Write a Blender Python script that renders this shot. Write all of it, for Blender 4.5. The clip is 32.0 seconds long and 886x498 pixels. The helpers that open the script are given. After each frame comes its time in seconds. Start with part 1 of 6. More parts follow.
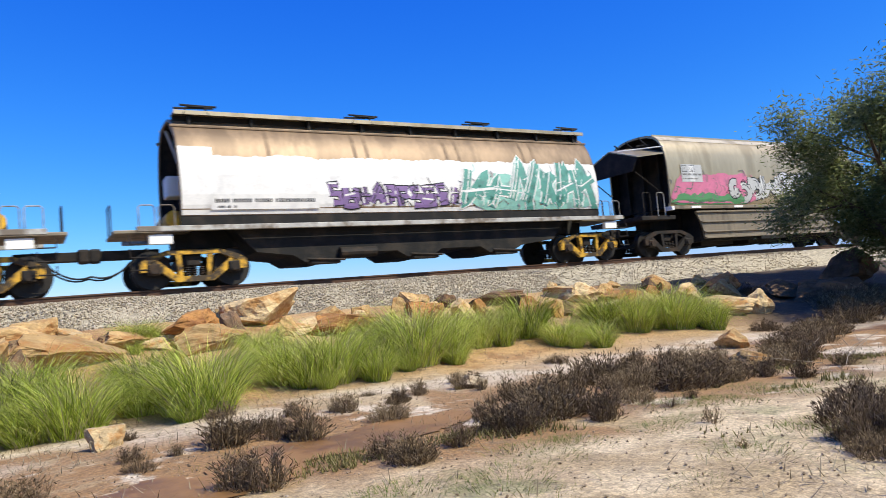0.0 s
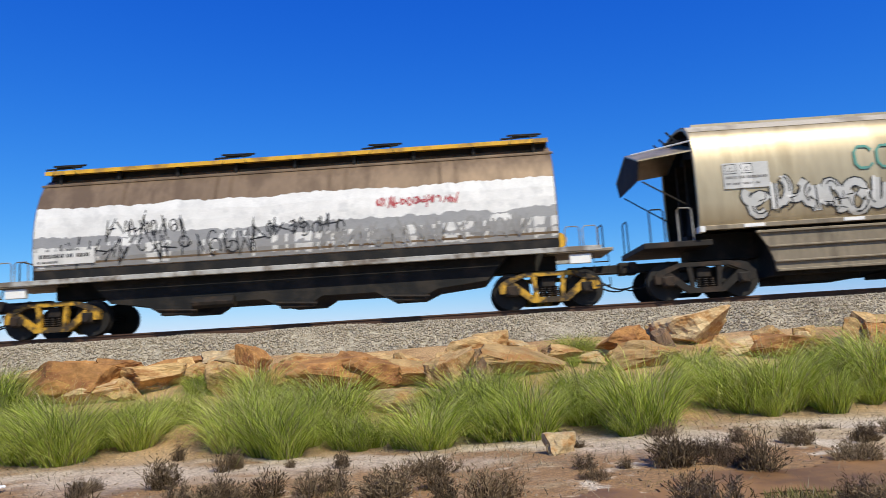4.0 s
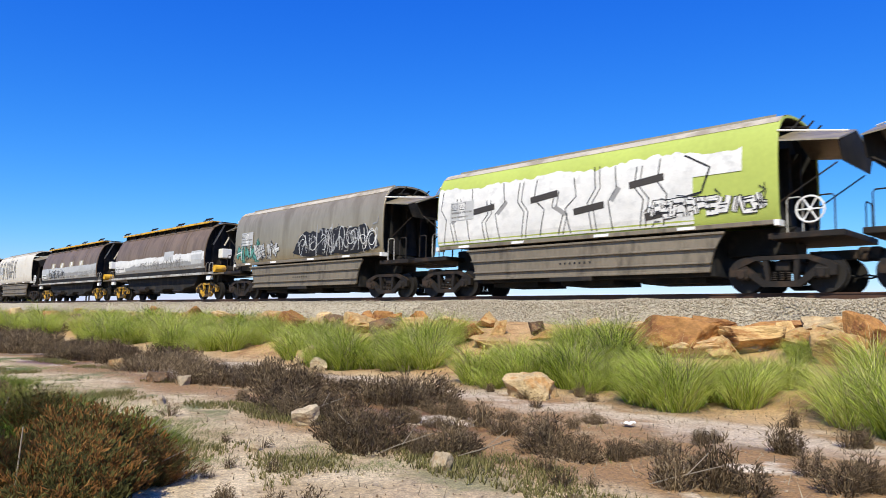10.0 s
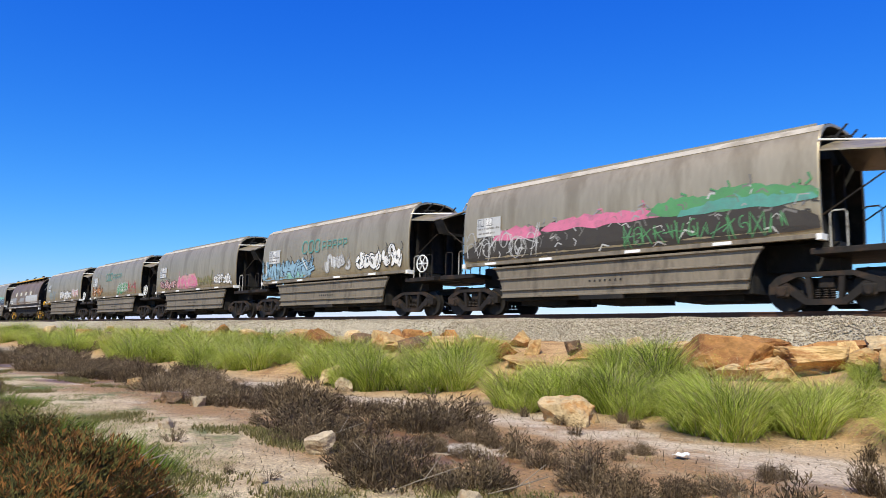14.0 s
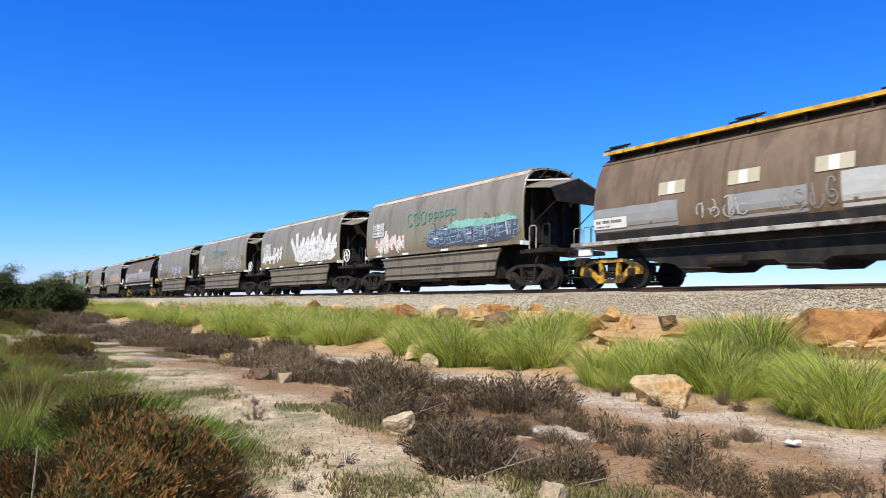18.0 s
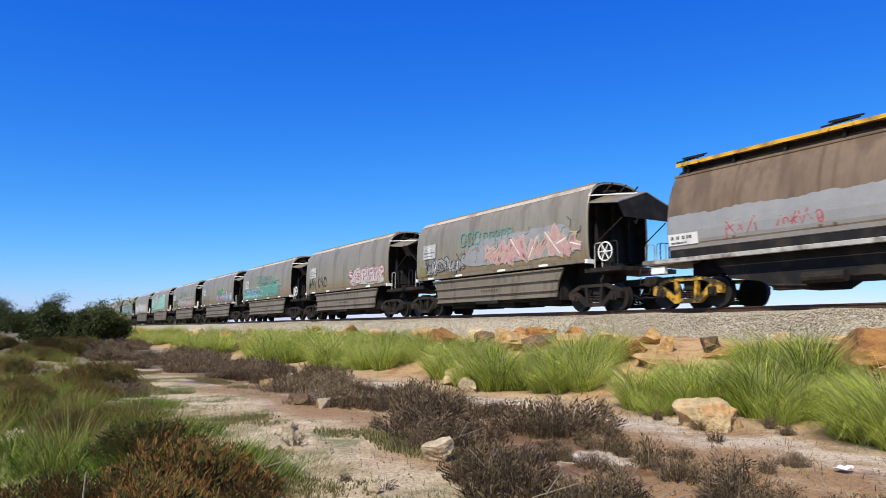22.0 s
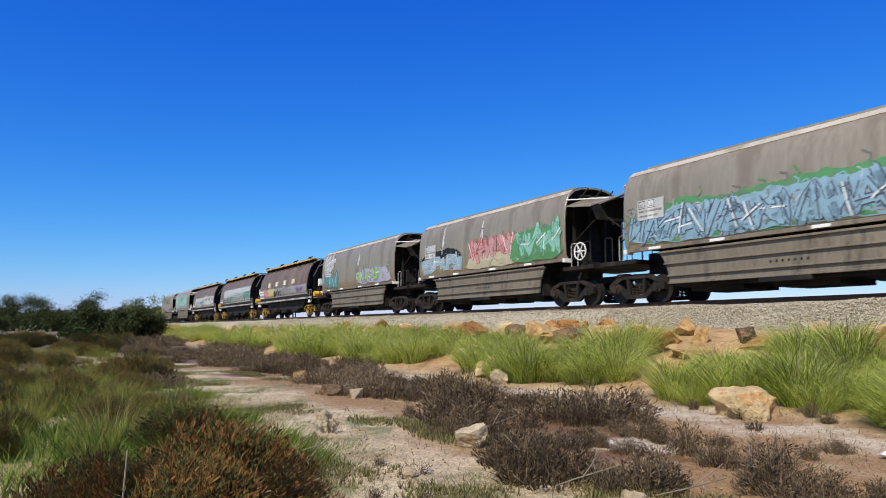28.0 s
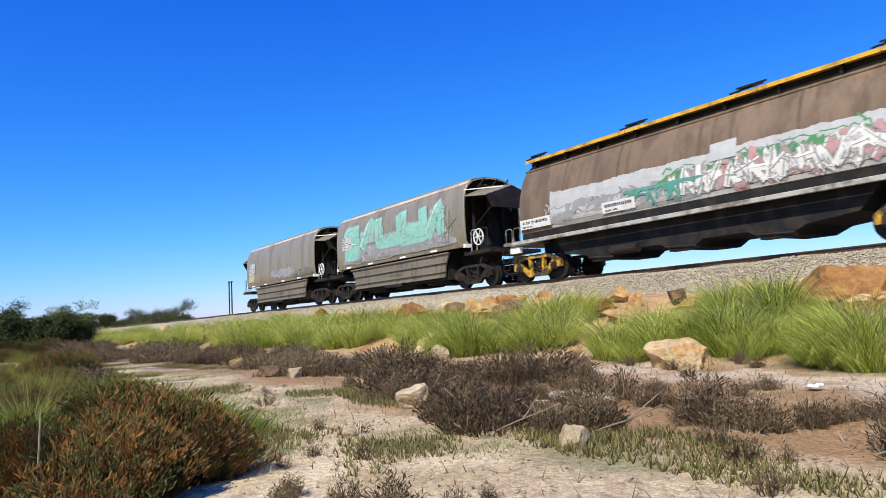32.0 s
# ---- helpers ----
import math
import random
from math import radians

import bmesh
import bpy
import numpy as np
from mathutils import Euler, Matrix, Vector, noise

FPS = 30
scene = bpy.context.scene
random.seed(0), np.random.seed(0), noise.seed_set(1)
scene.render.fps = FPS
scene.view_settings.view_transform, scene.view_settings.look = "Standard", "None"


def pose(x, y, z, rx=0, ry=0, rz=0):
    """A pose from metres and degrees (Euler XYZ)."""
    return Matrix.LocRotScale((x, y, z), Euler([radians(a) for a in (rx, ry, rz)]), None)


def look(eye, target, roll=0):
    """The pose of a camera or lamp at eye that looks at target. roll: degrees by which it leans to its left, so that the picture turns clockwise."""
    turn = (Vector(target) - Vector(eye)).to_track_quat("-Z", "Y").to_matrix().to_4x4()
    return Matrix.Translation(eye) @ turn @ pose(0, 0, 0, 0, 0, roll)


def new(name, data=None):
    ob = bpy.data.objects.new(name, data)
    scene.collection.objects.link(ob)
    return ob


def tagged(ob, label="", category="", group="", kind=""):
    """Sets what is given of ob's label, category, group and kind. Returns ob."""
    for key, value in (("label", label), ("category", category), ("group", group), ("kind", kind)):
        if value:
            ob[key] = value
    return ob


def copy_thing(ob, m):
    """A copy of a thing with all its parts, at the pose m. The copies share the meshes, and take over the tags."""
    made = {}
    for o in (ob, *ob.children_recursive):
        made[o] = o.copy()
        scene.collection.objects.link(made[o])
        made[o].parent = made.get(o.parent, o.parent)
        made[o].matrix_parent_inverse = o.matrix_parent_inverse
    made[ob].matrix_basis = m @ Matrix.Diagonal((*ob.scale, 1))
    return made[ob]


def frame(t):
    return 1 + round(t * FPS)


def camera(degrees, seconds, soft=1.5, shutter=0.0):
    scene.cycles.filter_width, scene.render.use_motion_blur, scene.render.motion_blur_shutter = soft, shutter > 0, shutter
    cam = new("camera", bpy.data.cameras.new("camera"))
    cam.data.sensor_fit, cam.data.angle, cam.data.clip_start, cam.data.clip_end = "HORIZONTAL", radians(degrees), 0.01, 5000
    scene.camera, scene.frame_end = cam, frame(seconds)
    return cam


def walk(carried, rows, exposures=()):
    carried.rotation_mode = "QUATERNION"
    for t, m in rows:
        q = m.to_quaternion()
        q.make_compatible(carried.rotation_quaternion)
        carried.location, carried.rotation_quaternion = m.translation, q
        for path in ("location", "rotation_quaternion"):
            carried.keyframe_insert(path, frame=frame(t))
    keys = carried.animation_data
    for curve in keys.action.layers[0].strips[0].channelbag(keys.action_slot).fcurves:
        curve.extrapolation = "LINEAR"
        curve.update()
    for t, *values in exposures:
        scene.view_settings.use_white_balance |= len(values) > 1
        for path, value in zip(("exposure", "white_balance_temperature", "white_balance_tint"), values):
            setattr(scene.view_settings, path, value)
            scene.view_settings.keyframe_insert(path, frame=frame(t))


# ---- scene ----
cam = camera(64.1, 32.0, soft=0.85, shutter=0.1)
PATH = [
    (0, (1.097, -1.206, 1.092), (2.124, 0.504, 1.234), -5.2),
    (1, (1.081, -1.204, 1.099), (1.902, 0.612, 1.266), -4.4),
    (2, (1.056, -1.219, 1.113), (1.598, 0.695, 1.317), -3.8),
    (2.5, (1.046, -1.219, 1.119), (1.444, 0.729, 1.339), -3.5),
    (4.5, (0.794, -1.286, 1.152), (0.545, 0.678, 1.439), -3.1),
    (5, (0.712, -1.309, 1.149), (0.254, 0.615, 1.445), -2.5),
    (5.5, (0.629, -1.327, 1.142), (-0.027, 0.538, 1.444), -2.0),
    (6, (0.56, -1.333, 1.139), (-0.288, 0.455, 1.43), -0.8),
    (6.5, (0.518, -1.334, 1.139), (-0.468, 0.384, 1.414), 0.4),
    (7, (0.477, -1.337, 1.14), (-0.681, 0.273, 1.398), 0.6),
    (7.5, (0.454, -1.336, 1.143), (-0.847, 0.163, 1.386), 0.6),
    (8, (0.446, -1.328, 1.133), (-0.923, 0.112, 1.358), 0.7),
    (9, (0.441, -1.33, 1.137), (-0.99, 0.055, 1.332), 1.3),
    (10, (0.441, -1.328, 1.133), (-0.989, 0.056, 1.329), 1.2),
    (11, (0.383, -1.338, 1.128), (-1.008, 0.085, 1.325), 1.0),
    (11.5, (0.318, -1.333, 1.131), (-1.058, 0.101, 1.358), 0.9),
    (12, (0.293, -1.248, 1.125), (-1.075, 0.184, 1.403), 0.4),
    (12.5, (0.282, -1.117, 1.129), (-1.163, 0.231, 1.436), 0.6),
    (13, (0.219, -1.011, 1.123), (-1.305, 0.248, 1.426), 1.1),
    (13.5, (0.079, -0.909, 1.118), (-1.469, 0.328, 1.39), 1.4),
    (14, (-0.05, -0.794, 1.11), (-1.539, 0.517, 1.359), 1.4),
    (14.5, (-0.087, -0.67, 1.109), (-1.561, 0.664, 1.319), 0.7),
    (15, (-0.074, -0.576, 1.148), (-1.616, 0.683, 1.339), 0.6),
    (15.5, (-0.123, -0.544, 1.154), (-1.735, 0.625, 1.342), 1.1),
    (17.5, (-0.277, -0.493, 1.147), (-1.916, 0.64, 1.323), 1.4),
    (18, (-0.285, -0.495, 1.149), (-1.932, 0.625, 1.319), 1.1),
    (19, (-0.27, -0.499, 1.152), (-1.936, 0.593, 1.335), 0.8),
    (20, (-0.269, -0.507, 1.151), (-1.948, 0.56, 1.355), 0.7),
    (21, (-0.269, -0.506, 1.152), (-1.96, 0.539, 1.371), 0.8),
    (22, (-0.273, -0.508, 1.157), (-1.97, 0.524, 1.391), 0.5),
    (23, (-0.272, -0.501, 1.172), (-1.968, 0.527, 1.432), -0.4),
    (24, (-0.272, -0.505, 1.175), (-1.978, 0.498, 1.466), -1.0),
    (25, (-0.28, -0.502, 1.176), (-2.001, 0.469, 1.488), -0.7),
    (25.5, (-0.28, -0.5, 1.175), (-2.005, 0.461, 1.49), -0.6),
    (27.5, (-0.295, -0.504, 1.119), (-2.024, 0.449, 1.435), -0.2),
    (28, (-0.313, -0.516, 1.063), (-2.052, 0.446, 1.287), 0.2),
    (28.5, (-0.318, -0.517, 1.001), (-2.059, 0.459, 1.127), -0.6),
    (29, (-0.316, -0.495, 0.939), (-2.041, 0.503, 1.106), -1.5),
    (29.5, (-0.331, -0.479, 0.858), (-2.047, 0.531, 1.035), -1.6),
    (30, (-0.341, -0.467, 0.786), (-2.049, 0.557, 0.973), -1.5),
    (31, (-0.384, -0.448, 0.72), (-2.075, 0.603, 0.913), -2.6),
    (32, (-0.393, -0.42, 0.784), (-2.044, 0.692, 0.978), -3.0),
]
walk(cam, [(t, look(eye, target, roll)) for t, eye, target, roll in PATH], exposures=((0, 0.42), (2.5, 0.28), (5, 0.0), (6, 0.3), (7, 0.28), (8, 0.18), (9, 0.32), (11, 0.35), (13, 0.2), (15, 0.45), (19, 0.45), (23, 0.25), (26, 0.25), (28, 0.14), (29, 0.38), (30, 0.42), (32, 0.42)))

# ---- light ----
SUN_AZ, SUN_EL = 152.0, 47.0      # degrees clockwise from +y, and above the horizon
world = bpy.data.worlds.new("sky")
scene.world = world
world.use_nodes = True
wn = world.node_tree.nodes
sky = wn.new("ShaderNodeTexSky")
sky.sky_type = "NISHITA"
sky.sun_disc = False
sky.sun_elevation = radians(SUN_EL)
sky.sun_rotation = radians(SUN_AZ)
sky.air_density, sky.dust_density, sky.ozone_density = 1.0, 0.3, 4.0
wn["Background"].inputs[1].default_value = 0.085
# a deep dry-air blue overhead that pales towards the horizon
split, join = wn.new("ShaderNodeSeparateColor"), wn.new("ShaderNodeCombineColor")
world.node_tree.links.new(sky.outputs[0], split.inputs[0])
for band, (power, gain) in enumerate(((2.2, 0.105), (1.27, 0.615), (0.5, 3.9))):
    deep, tint = wn.new("ShaderNodeMath"), wn.new("ShaderNodeMath")
    deep.operation, tint.operation = "POWER", "MULTIPLY"
    deep.inputs[1].default_value, tint.inputs[1].default_value = power, gain
    top = wn.new("ShaderNodeMath")
    top.operation = "MINIMUM"
    top.inputs[1].default_value = 8.0
    world.node_tree.links.new(split.outputs[band], top.inputs[0])
    world.node_tree.links.new(top.outputs[0], deep.inputs[0])
    world.node_tree.links.new(deep.outputs[0], tint.inputs[0])
    world.node_tree.links.new(tint.outputs[0], join.inputs[band])
world.node_tree.links.new(join.outputs[0], wn["Background"].inputs[0])
sun = new("sun", bpy.data.lights.new("sun", "SUN"))
sun.data.energy, sun.data.angle, sun.data.color = 4.6, radians(0.53), (1.0, 0.945, 0.78)
az, el = radians(SUN_AZ), radians(SUN_EL)
SUN_WAY = Vector((math.sin(az) * math.cos(el), math.cos(az) * math.cos(el), math.sin(el)))
sun.matrix_world = look(SUN_WAY * 60, (0, 0, 0))

# ---- materials ----
def material(name, base, rough=0.8, metal=0.0, vary=0.25, scale=3.0, fine=40.0, bump=0.2, stain=None, stain_scale=0.6, stain_at=0.55, random=0.0, spec=0.3, depth=0.02, stretch=1.0):
    """A surface with variation at two scales, an optional stain colour, and fine relief, in object space."""
    m = bpy.data.materials.new(name)
    m.use_nodes = True
    nt = m.node_tree
    n, l = nt.nodes, nt.links
    b = n["Principled BSDF"]
    b.inputs["Roughness"].default_value = rough
    b.inputs["Metallic"].default_value = metal
    b.inputs["Specular IOR Level"].default_value = spec
    tc, way = n.new("ShaderNodeTexCoord"), n.new("ShaderNodeVectorMath")
    way.operation = "MULTIPLY"
    way.inputs[1].default_value = (1, 1, stretch)
    l.new(tc.outputs["Object"], way.inputs[0])
    big, small = n.new("ShaderNodeTexNoise"), n.new("ShaderNodeTexNoise")
    big.inputs["Scale"].default_value, small.inputs["Scale"].default_value = scale, fine
    big.inputs["Detail"].default_value = small.inputs["Detail"].default_value = 5
    for t in (big, small):
        l.new(way.outputs[0], t.inputs["Vector"])
    add = n.new("ShaderNodeMath")
    add.operation = "MULTIPLY_ADD"
    l.new(big.outputs["Fac"], add.inputs[0])
    add.inputs[1].default_value = 0.6
    half = n.new("ShaderNodeMath")
    half.operation = "MULTIPLY"
    half.inputs[1].default_value = 0.4
    l.new(small.outputs["Fac"], half.inputs[0])
    l.new(half.outputs[0], add.inputs[2])
    ramp = n.new("ShaderNodeMapRange")
    ramp.inputs["From Min"].default_value, ramp.inputs["From Max"].default_value = 0.3, 0.7
    ramp.inputs["To Min"].default_value, ramp.inputs["To Max"].default_value = 1 - vary, 1 + vary
    l.new(add.outputs[0], ramp.inputs["Value"])
    mul = n.new("ShaderNodeVectorMath")
    mul.operation = "SCALE"
    l.new(ramp.outputs[0], mul.inputs["Scale"])
    mul.inputs[0].default_value = base
    out = mul.outputs[0]
    if random:
        info, rr, sc = n.new("ShaderNodeObjectInfo"), n.new("ShaderNodeMapRange"), n.new("ShaderNodeVectorMath")
        rr.inputs["To Min"].default_value, rr.inputs["To Max"].default_value = 1 - random, 1 + random
        l.new(info.outputs["Random"], rr.inputs["Value"])
        sc.operation = "SCALE"
        l.new(out, sc.inputs[0])
        l.new(rr.outputs[0], sc.inputs["Scale"])
        out = sc.outputs[0]
    if stain:
        st, sr, mix = n.new("ShaderNodeTexNoise"), n.new("ShaderNodeMapRange"), n.new("ShaderNodeMix")
        st.inputs["Scale"].default_value, st.inputs["Detail"].default_value = stain_scale, 7
        st.inputs["Roughness"].default_value = 0.65
        l.new(way.outputs[0], st.inputs["Vector"])
        sr.inputs["From Min"].default_value, sr.inputs["From Max"].default_value = stain_at - 0.06, stain_at + 0.08
        l.new(st.outputs["Fac"], sr.inputs["Value"])
        mix.data_type = "RGBA"
        l.new(sr.outputs[0], mix.inputs["Factor"])
        l.new(out, mix.inputs["A"])
        mix.inputs["B"].default_value = (*stain, 1)
        out = mix.outputs["Result"]
    l.new(out, b.inputs["Base Color"])
    if bump:
        bp = n.new("ShaderNodeBump")
        bp.inputs["Strength"].default_value, bp.inputs["Distance"].default_value = bump, depth
        l.new(small.outputs["Fac"], bp.inputs["Height"])
        l.new(bp.outputs["Normal"], b.inputs["Normal"])
    return m


def flat_paint(name, base, rough=0.55):
    return material(name, base, rough, vary=0.12, scale=1.5, fine=25, bump=0.05, spec=0.3)


M_BALLAST = material("ballast", (0.36, 0.31, 0.22), 0.95, vary=0.6, scale=9, fine=30, bump=0.5, depth=0.03)
M_RAIL = material("rail_steel", (0.10, 0.055, 0.035), 0.6, 0.5, scale=4, fine=60, bump=0.1)
M_SLEEPER = material("sleeper_concrete", (0.33, 0.30, 0.26), 0.9, scale=3, fine=30)
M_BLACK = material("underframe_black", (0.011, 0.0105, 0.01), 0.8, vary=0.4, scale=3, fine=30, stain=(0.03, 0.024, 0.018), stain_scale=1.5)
M_STEEL = material("bogie_steel", (0.017, 0.0135, 0.0105), 0.7, 0.1, vary=0.4, scale=4, fine=30, stain=(0.045, 0.028, 0.017), stain_scale=3)
M_WHEEL = material("wheel_steel", (0.022, 0.019, 0.016), 0.6, 0.2, vary=0.3, scale=5, fine=40)
M_YELLOW = material("yellow_paint", (0.56, 0.31, 0.03), 0.6, vary=0.3, scale=4, fine=30, stain=(0.05, 0.034, 0.018), stain_scale=3.5, stain_at=0.47)
M_WALK = material("walkway_yellow", (0.66, 0.37, 0.035), 0.6, vary=0.2, scale=3, fine=30, stain=(0.3, 0.17, 0.05), stain_scale=2)
M_WHITE = material("white_paint", (0.74, 0.73, 0.70), 0.55, vary=0.1, scale=2, fine=20, bump=0.05, stain=(0.42, 0.39, 0.35), stain_scale=1.2, stain_at=0.62)
M_GREY = material("hopper_grey", (0.44, 0.36, 0.235), 0.44, 0.56, vary=0.14, scale=1.1, fine=9, bump=0.04, stain=(0.33, 0.265, 0.165), stain_scale=1.3, stain_at=0.55, stretch=0.16)
M_SKIRT = material("skirt_grey", (0.25, 0.205, 0.145), 0.55, 0.35, vary=0.25, scale=0.8, fine=12, bump=0.08, stain=(0.13, 0.105, 0.075), stain_scale=1.6, stain_at=0.55, stretch=0.3)
M_SILL = material("sill_paint", (0.40, 0.385, 0.35), 0.6, vary=0.3, scale=1.5, fine=15, bump=0.1, stain=(0.16, 0.13, 0.1), stain_scale=1.8, stain_at=0.52)
# dust tone, pale enough to paint in the sunlit roof edge
M_TOP = material("dusty_top", (0.46, 0.40, 0.31), 0.75, vary=0.2, scale=0.8, fine=14, bump=0.1, stain=(0.3, 0.25, 0.18), stain_scale=0.9, stain_at=0.56)
M_BROWN = material("grain_dust_brown", (0.225, 0.155, 0.095), 0.47, 0.25, vary=0.2, scale=0.6, fine=12, bump=0.06, stain=(0.155, 0.105, 0.064), stain_scale=1.6, stain_at=0.53, stretch=0.12)

M_SEAM = material("seam_grime", (0.15, 0.10, 0.06), 0.55, 0.2, vary=0.25, scale=1.5, fine=14, bump=0.06, stain=(0.20, 0.135, 0.08), stain_scale=2.0, stretch=0.3)


def ground_material():
    """Sand, pale salt crust, damp brown mud on the flat, orange earth by the bank and thin green growth."""
    m = bpy.data.materials.new("flat_soil")
    m.use_nodes = True
    n, l = m.node_tree.nodes, m.node_tree.links
    b = n["Principled BSDF"]
    tc, sep = n.new("ShaderNodeTexCoord"), n.new("ShaderNodeSeparateXYZ")
    l.new(tc.outputs["Object"], sep.inputs[0])

    def tex(scale, detail=6, rough=0.6):
        t = n.new("ShaderNodeTexNoise")
        t.inputs["Scale"].default_value, t.inputs["Detail"].default_value, t.inputs["Roughness"].default_value = scale, detail, rough
        l.new(tc.outputs["Object"], t.inputs["Vector"])
        return t.outputs["Fac"]

    def span(value, a, b_, lo=0.0, hi=1.0):
        r = n.new("ShaderNodeMapRange")
        r.interpolation_type = "SMOOTHSTEP"
        for k, q in (("From Min", a), ("From Max", b_), ("To Min", lo), ("To Max", hi)):
            r.inputs[k].default_value = q
        l.new(value, r.inputs["Value"])
        return r.outputs[0]

    def math_(op, a, c):
        r = n.new("ShaderNodeMath")
        r.operation = op
        for i, q in enumerate((a, c)):
            if isinstance(q, float):
                r.inputs[i].default_value = q
            else:
                l.new(q, r.inputs[i])
        return r.outputs[0]

    def mix(fac, a, c):
        r = n.new("ShaderNodeMix")
        r.data_type = "RGBA"
        l.new(fac, r.inputs["Factor"])
        for key, q in (("A", a), ("B", c)):
            if isinstance(q, tuple):
                r.inputs[key].default_value = (*q, 1)
            else:
                l.new(q, r.inputs[key])
        return r.outputs["Result"]

    wob = math_("ADD", sep.outputs["Y"], math_("MULTIPLY", math_("SUBTRACT", tex(0.5), 0.5), 3.0))
    col = mix(span(tex(1.1), 0.38, 0.62), (0.38, 0.275, 0.145), (0.57, 0.445, 0.27))
    col = mix(span(tex(0.33), 0.52, 0.66), col, (0.43, 0.31, 0.18))
    flat = math_("MULTIPLY", span(wob, 2.3, 3.4), span(wob, 8.2, 6.6))
    mud = math_("MULTIPLY", flat, span(tex(0.55), 0.36, 0.46))
    salt = math_("MULTIPLY", flat, span(tex(0.8, 8), 0.56, 0.63))
    col = mix(mud, col, (0.285, 0.16, 0.064))
    wet = math_("MULTIPLY", math_("MULTIPLY", flat, span(tex(0.42), 0.53, 0.60)), span(wob, 6.6, 5.6))
    col = mix(wet, col, (0.19, 0.095, 0.035))
    col = mix(salt, col, (0.58, 0.475, 0.335))
    crust = math_("MULTIPLY", math_("MULTIPLY", span(wob, 5.4, 6.2), span(wob, 7.5, 6.9)), span(tex(0.6, 8), 0.40, 0.52))
    col = mix(math_("MULTIPLY", crust, 0.75), col, (0.58, 0.475, 0.34))
    col = mix(math_("MULTIPLY", span(wob, 7.0, 8.6), 0.85), col, (0.45, 0.265, 0.105))
    col = mix(math_("MULTIPLY", span(wob, 7.0, 8.6), span(tex(1.4, 8, 0.7), 0.48, 0.60)), col, (0.29, 0.155, 0.06))
    # leaf litter under the gum trees, with their shade painted into its dark brown
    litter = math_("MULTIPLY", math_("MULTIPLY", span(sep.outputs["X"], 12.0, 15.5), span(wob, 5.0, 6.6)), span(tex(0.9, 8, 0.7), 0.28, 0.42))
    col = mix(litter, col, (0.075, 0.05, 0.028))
    moss = math_("MULTIPLY", math_("MULTIPLY", span(tex(0.7, 8), 0.54, 0.64), span(wob, 4.5, 2.6)), span(sep.outputs["X"], -4.0, -9.0, 0.6, 1.0))
    col = mix(moss, col, (0.13, 0.145, 0.045))
    crumb = math_("MULTIPLY", span(tex(3.4, 8, 0.7), 0.53, 0.62), span(tex(0.6, 4), 0.40, 0.58, 0.15, 0.85))
    col = mix(math_("MULTIPLY", crumb, 0.6), col, (0.20, 0.145, 0.08))
    far = span(sep.outputs["X"], -18.0, -34.0)
    col = mix(math_("MULTIPLY", far, span(wob, 7.6, 6.4)), col, (0.15, 0.11, 0.05))
    fine = tex(26.0, 4)
    spk = math_("MULTIPLY", span(fine, 0.3, 0.7, 0.72, 1.25), span(tex(75.0, 3), 0.32, 0.68, 0.72, 1.26))
    sc = n.new("ShaderNodeVectorMath")
    sc.operation = "SCALE"
    l.new(col, sc.inputs[0])
    l.new(spk, sc.inputs["Scale"])
    l.new(sc.outputs[0], b.inputs["Base Color"])
    l.new(span(wet, 0.2, 0.9, 0.95, 0.45), b.inputs["Roughness"])
    bp = n.new("ShaderNodeBump")
    bp.inputs["Strength"].default_value, bp.inputs["Distance"].default_value = 0.7, 0.035
    l.new(math_("ADD", math_("MULTIPLY", fine, 0.35), tex(5.0, 8)), bp.inputs["Height"])
    l.new(bp.outputs["Normal"], b.inputs["Normal"])
    return m


M_SAND = ground_material()

# ---- building helpers ----
def link_mesh(name, bm, mat):
    me = bpy.data.meshes.new(name)
    bm.to_mesh(me)
    bm.free()
    me.materials.append(mat)
    return new(name, me)


def part(name, bm, mat, parent, label=""):
    ob = link_mesh(name, bm, mat)
    ob.parent = parent
    if label:
        ob["label"] = label
    return ob


def box(bm, x0, x1, y0, y1, z0, z1, bevel=0.0):
    r = bmesh.ops.create_cube(bm, size=1.0, matrix=Matrix.Translation(((x0 + x1) / 2, (y0 + y1) / 2, (z0 + z1) / 2)) @ Matrix.Diagonal((x1 - x0, y1 - y0, z1 - z0, 1)))
    if bevel:
        es = list({e for v in r["verts"] for e in v.link_edges})
        bmesh.ops.bevel(bm, geom=es, offset=bevel, segments=2, affect="EDGES", profile=0.5)


def rod(bm, a, b, r, seg=8, r2=None):
    a, b = Vector(a), Vector(b)
    d = b - a
    m = Matrix.Translation((a + b) / 2) @ d.to_track_quat("Z", "Y").to_matrix().to_4x4()
    bmesh.ops.create_cone(bm, cap_ends=True, segments=seg, radius1=r, radius2=r if r2 is None else r2, depth=d.length, matrix=m)


def tube(bm, points, r, seg=6):
    """One bent pipe through the points."""
    p = [Vector(q) for q in points]
    up, rings = None, []
    for i, q in enumerate(p):
        d = (p[min(i + 1, len(p) - 1)] - p[max(i - 1, 0)]).normalized()
        up = d.orthogonal().normalized() if up is None else (up - d * up.dot(d)).normalized()
        side = d.cross(up)
        rings.append([bm.verts.new(q + (up * math.cos(6.2832 * k / seg) + side * math.sin(6.2832 * k / seg)) * r) for k in range(seg)])
    for a, b in zip(rings, rings[1:]):
        for k in range(seg):
            bm.faces.new((a[k], a[(k + 1) % seg], b[(k + 1) % seg], b[k]))
    bm.faces.new(rings[0][::-1])
    bm.faces.new(rings[-1])


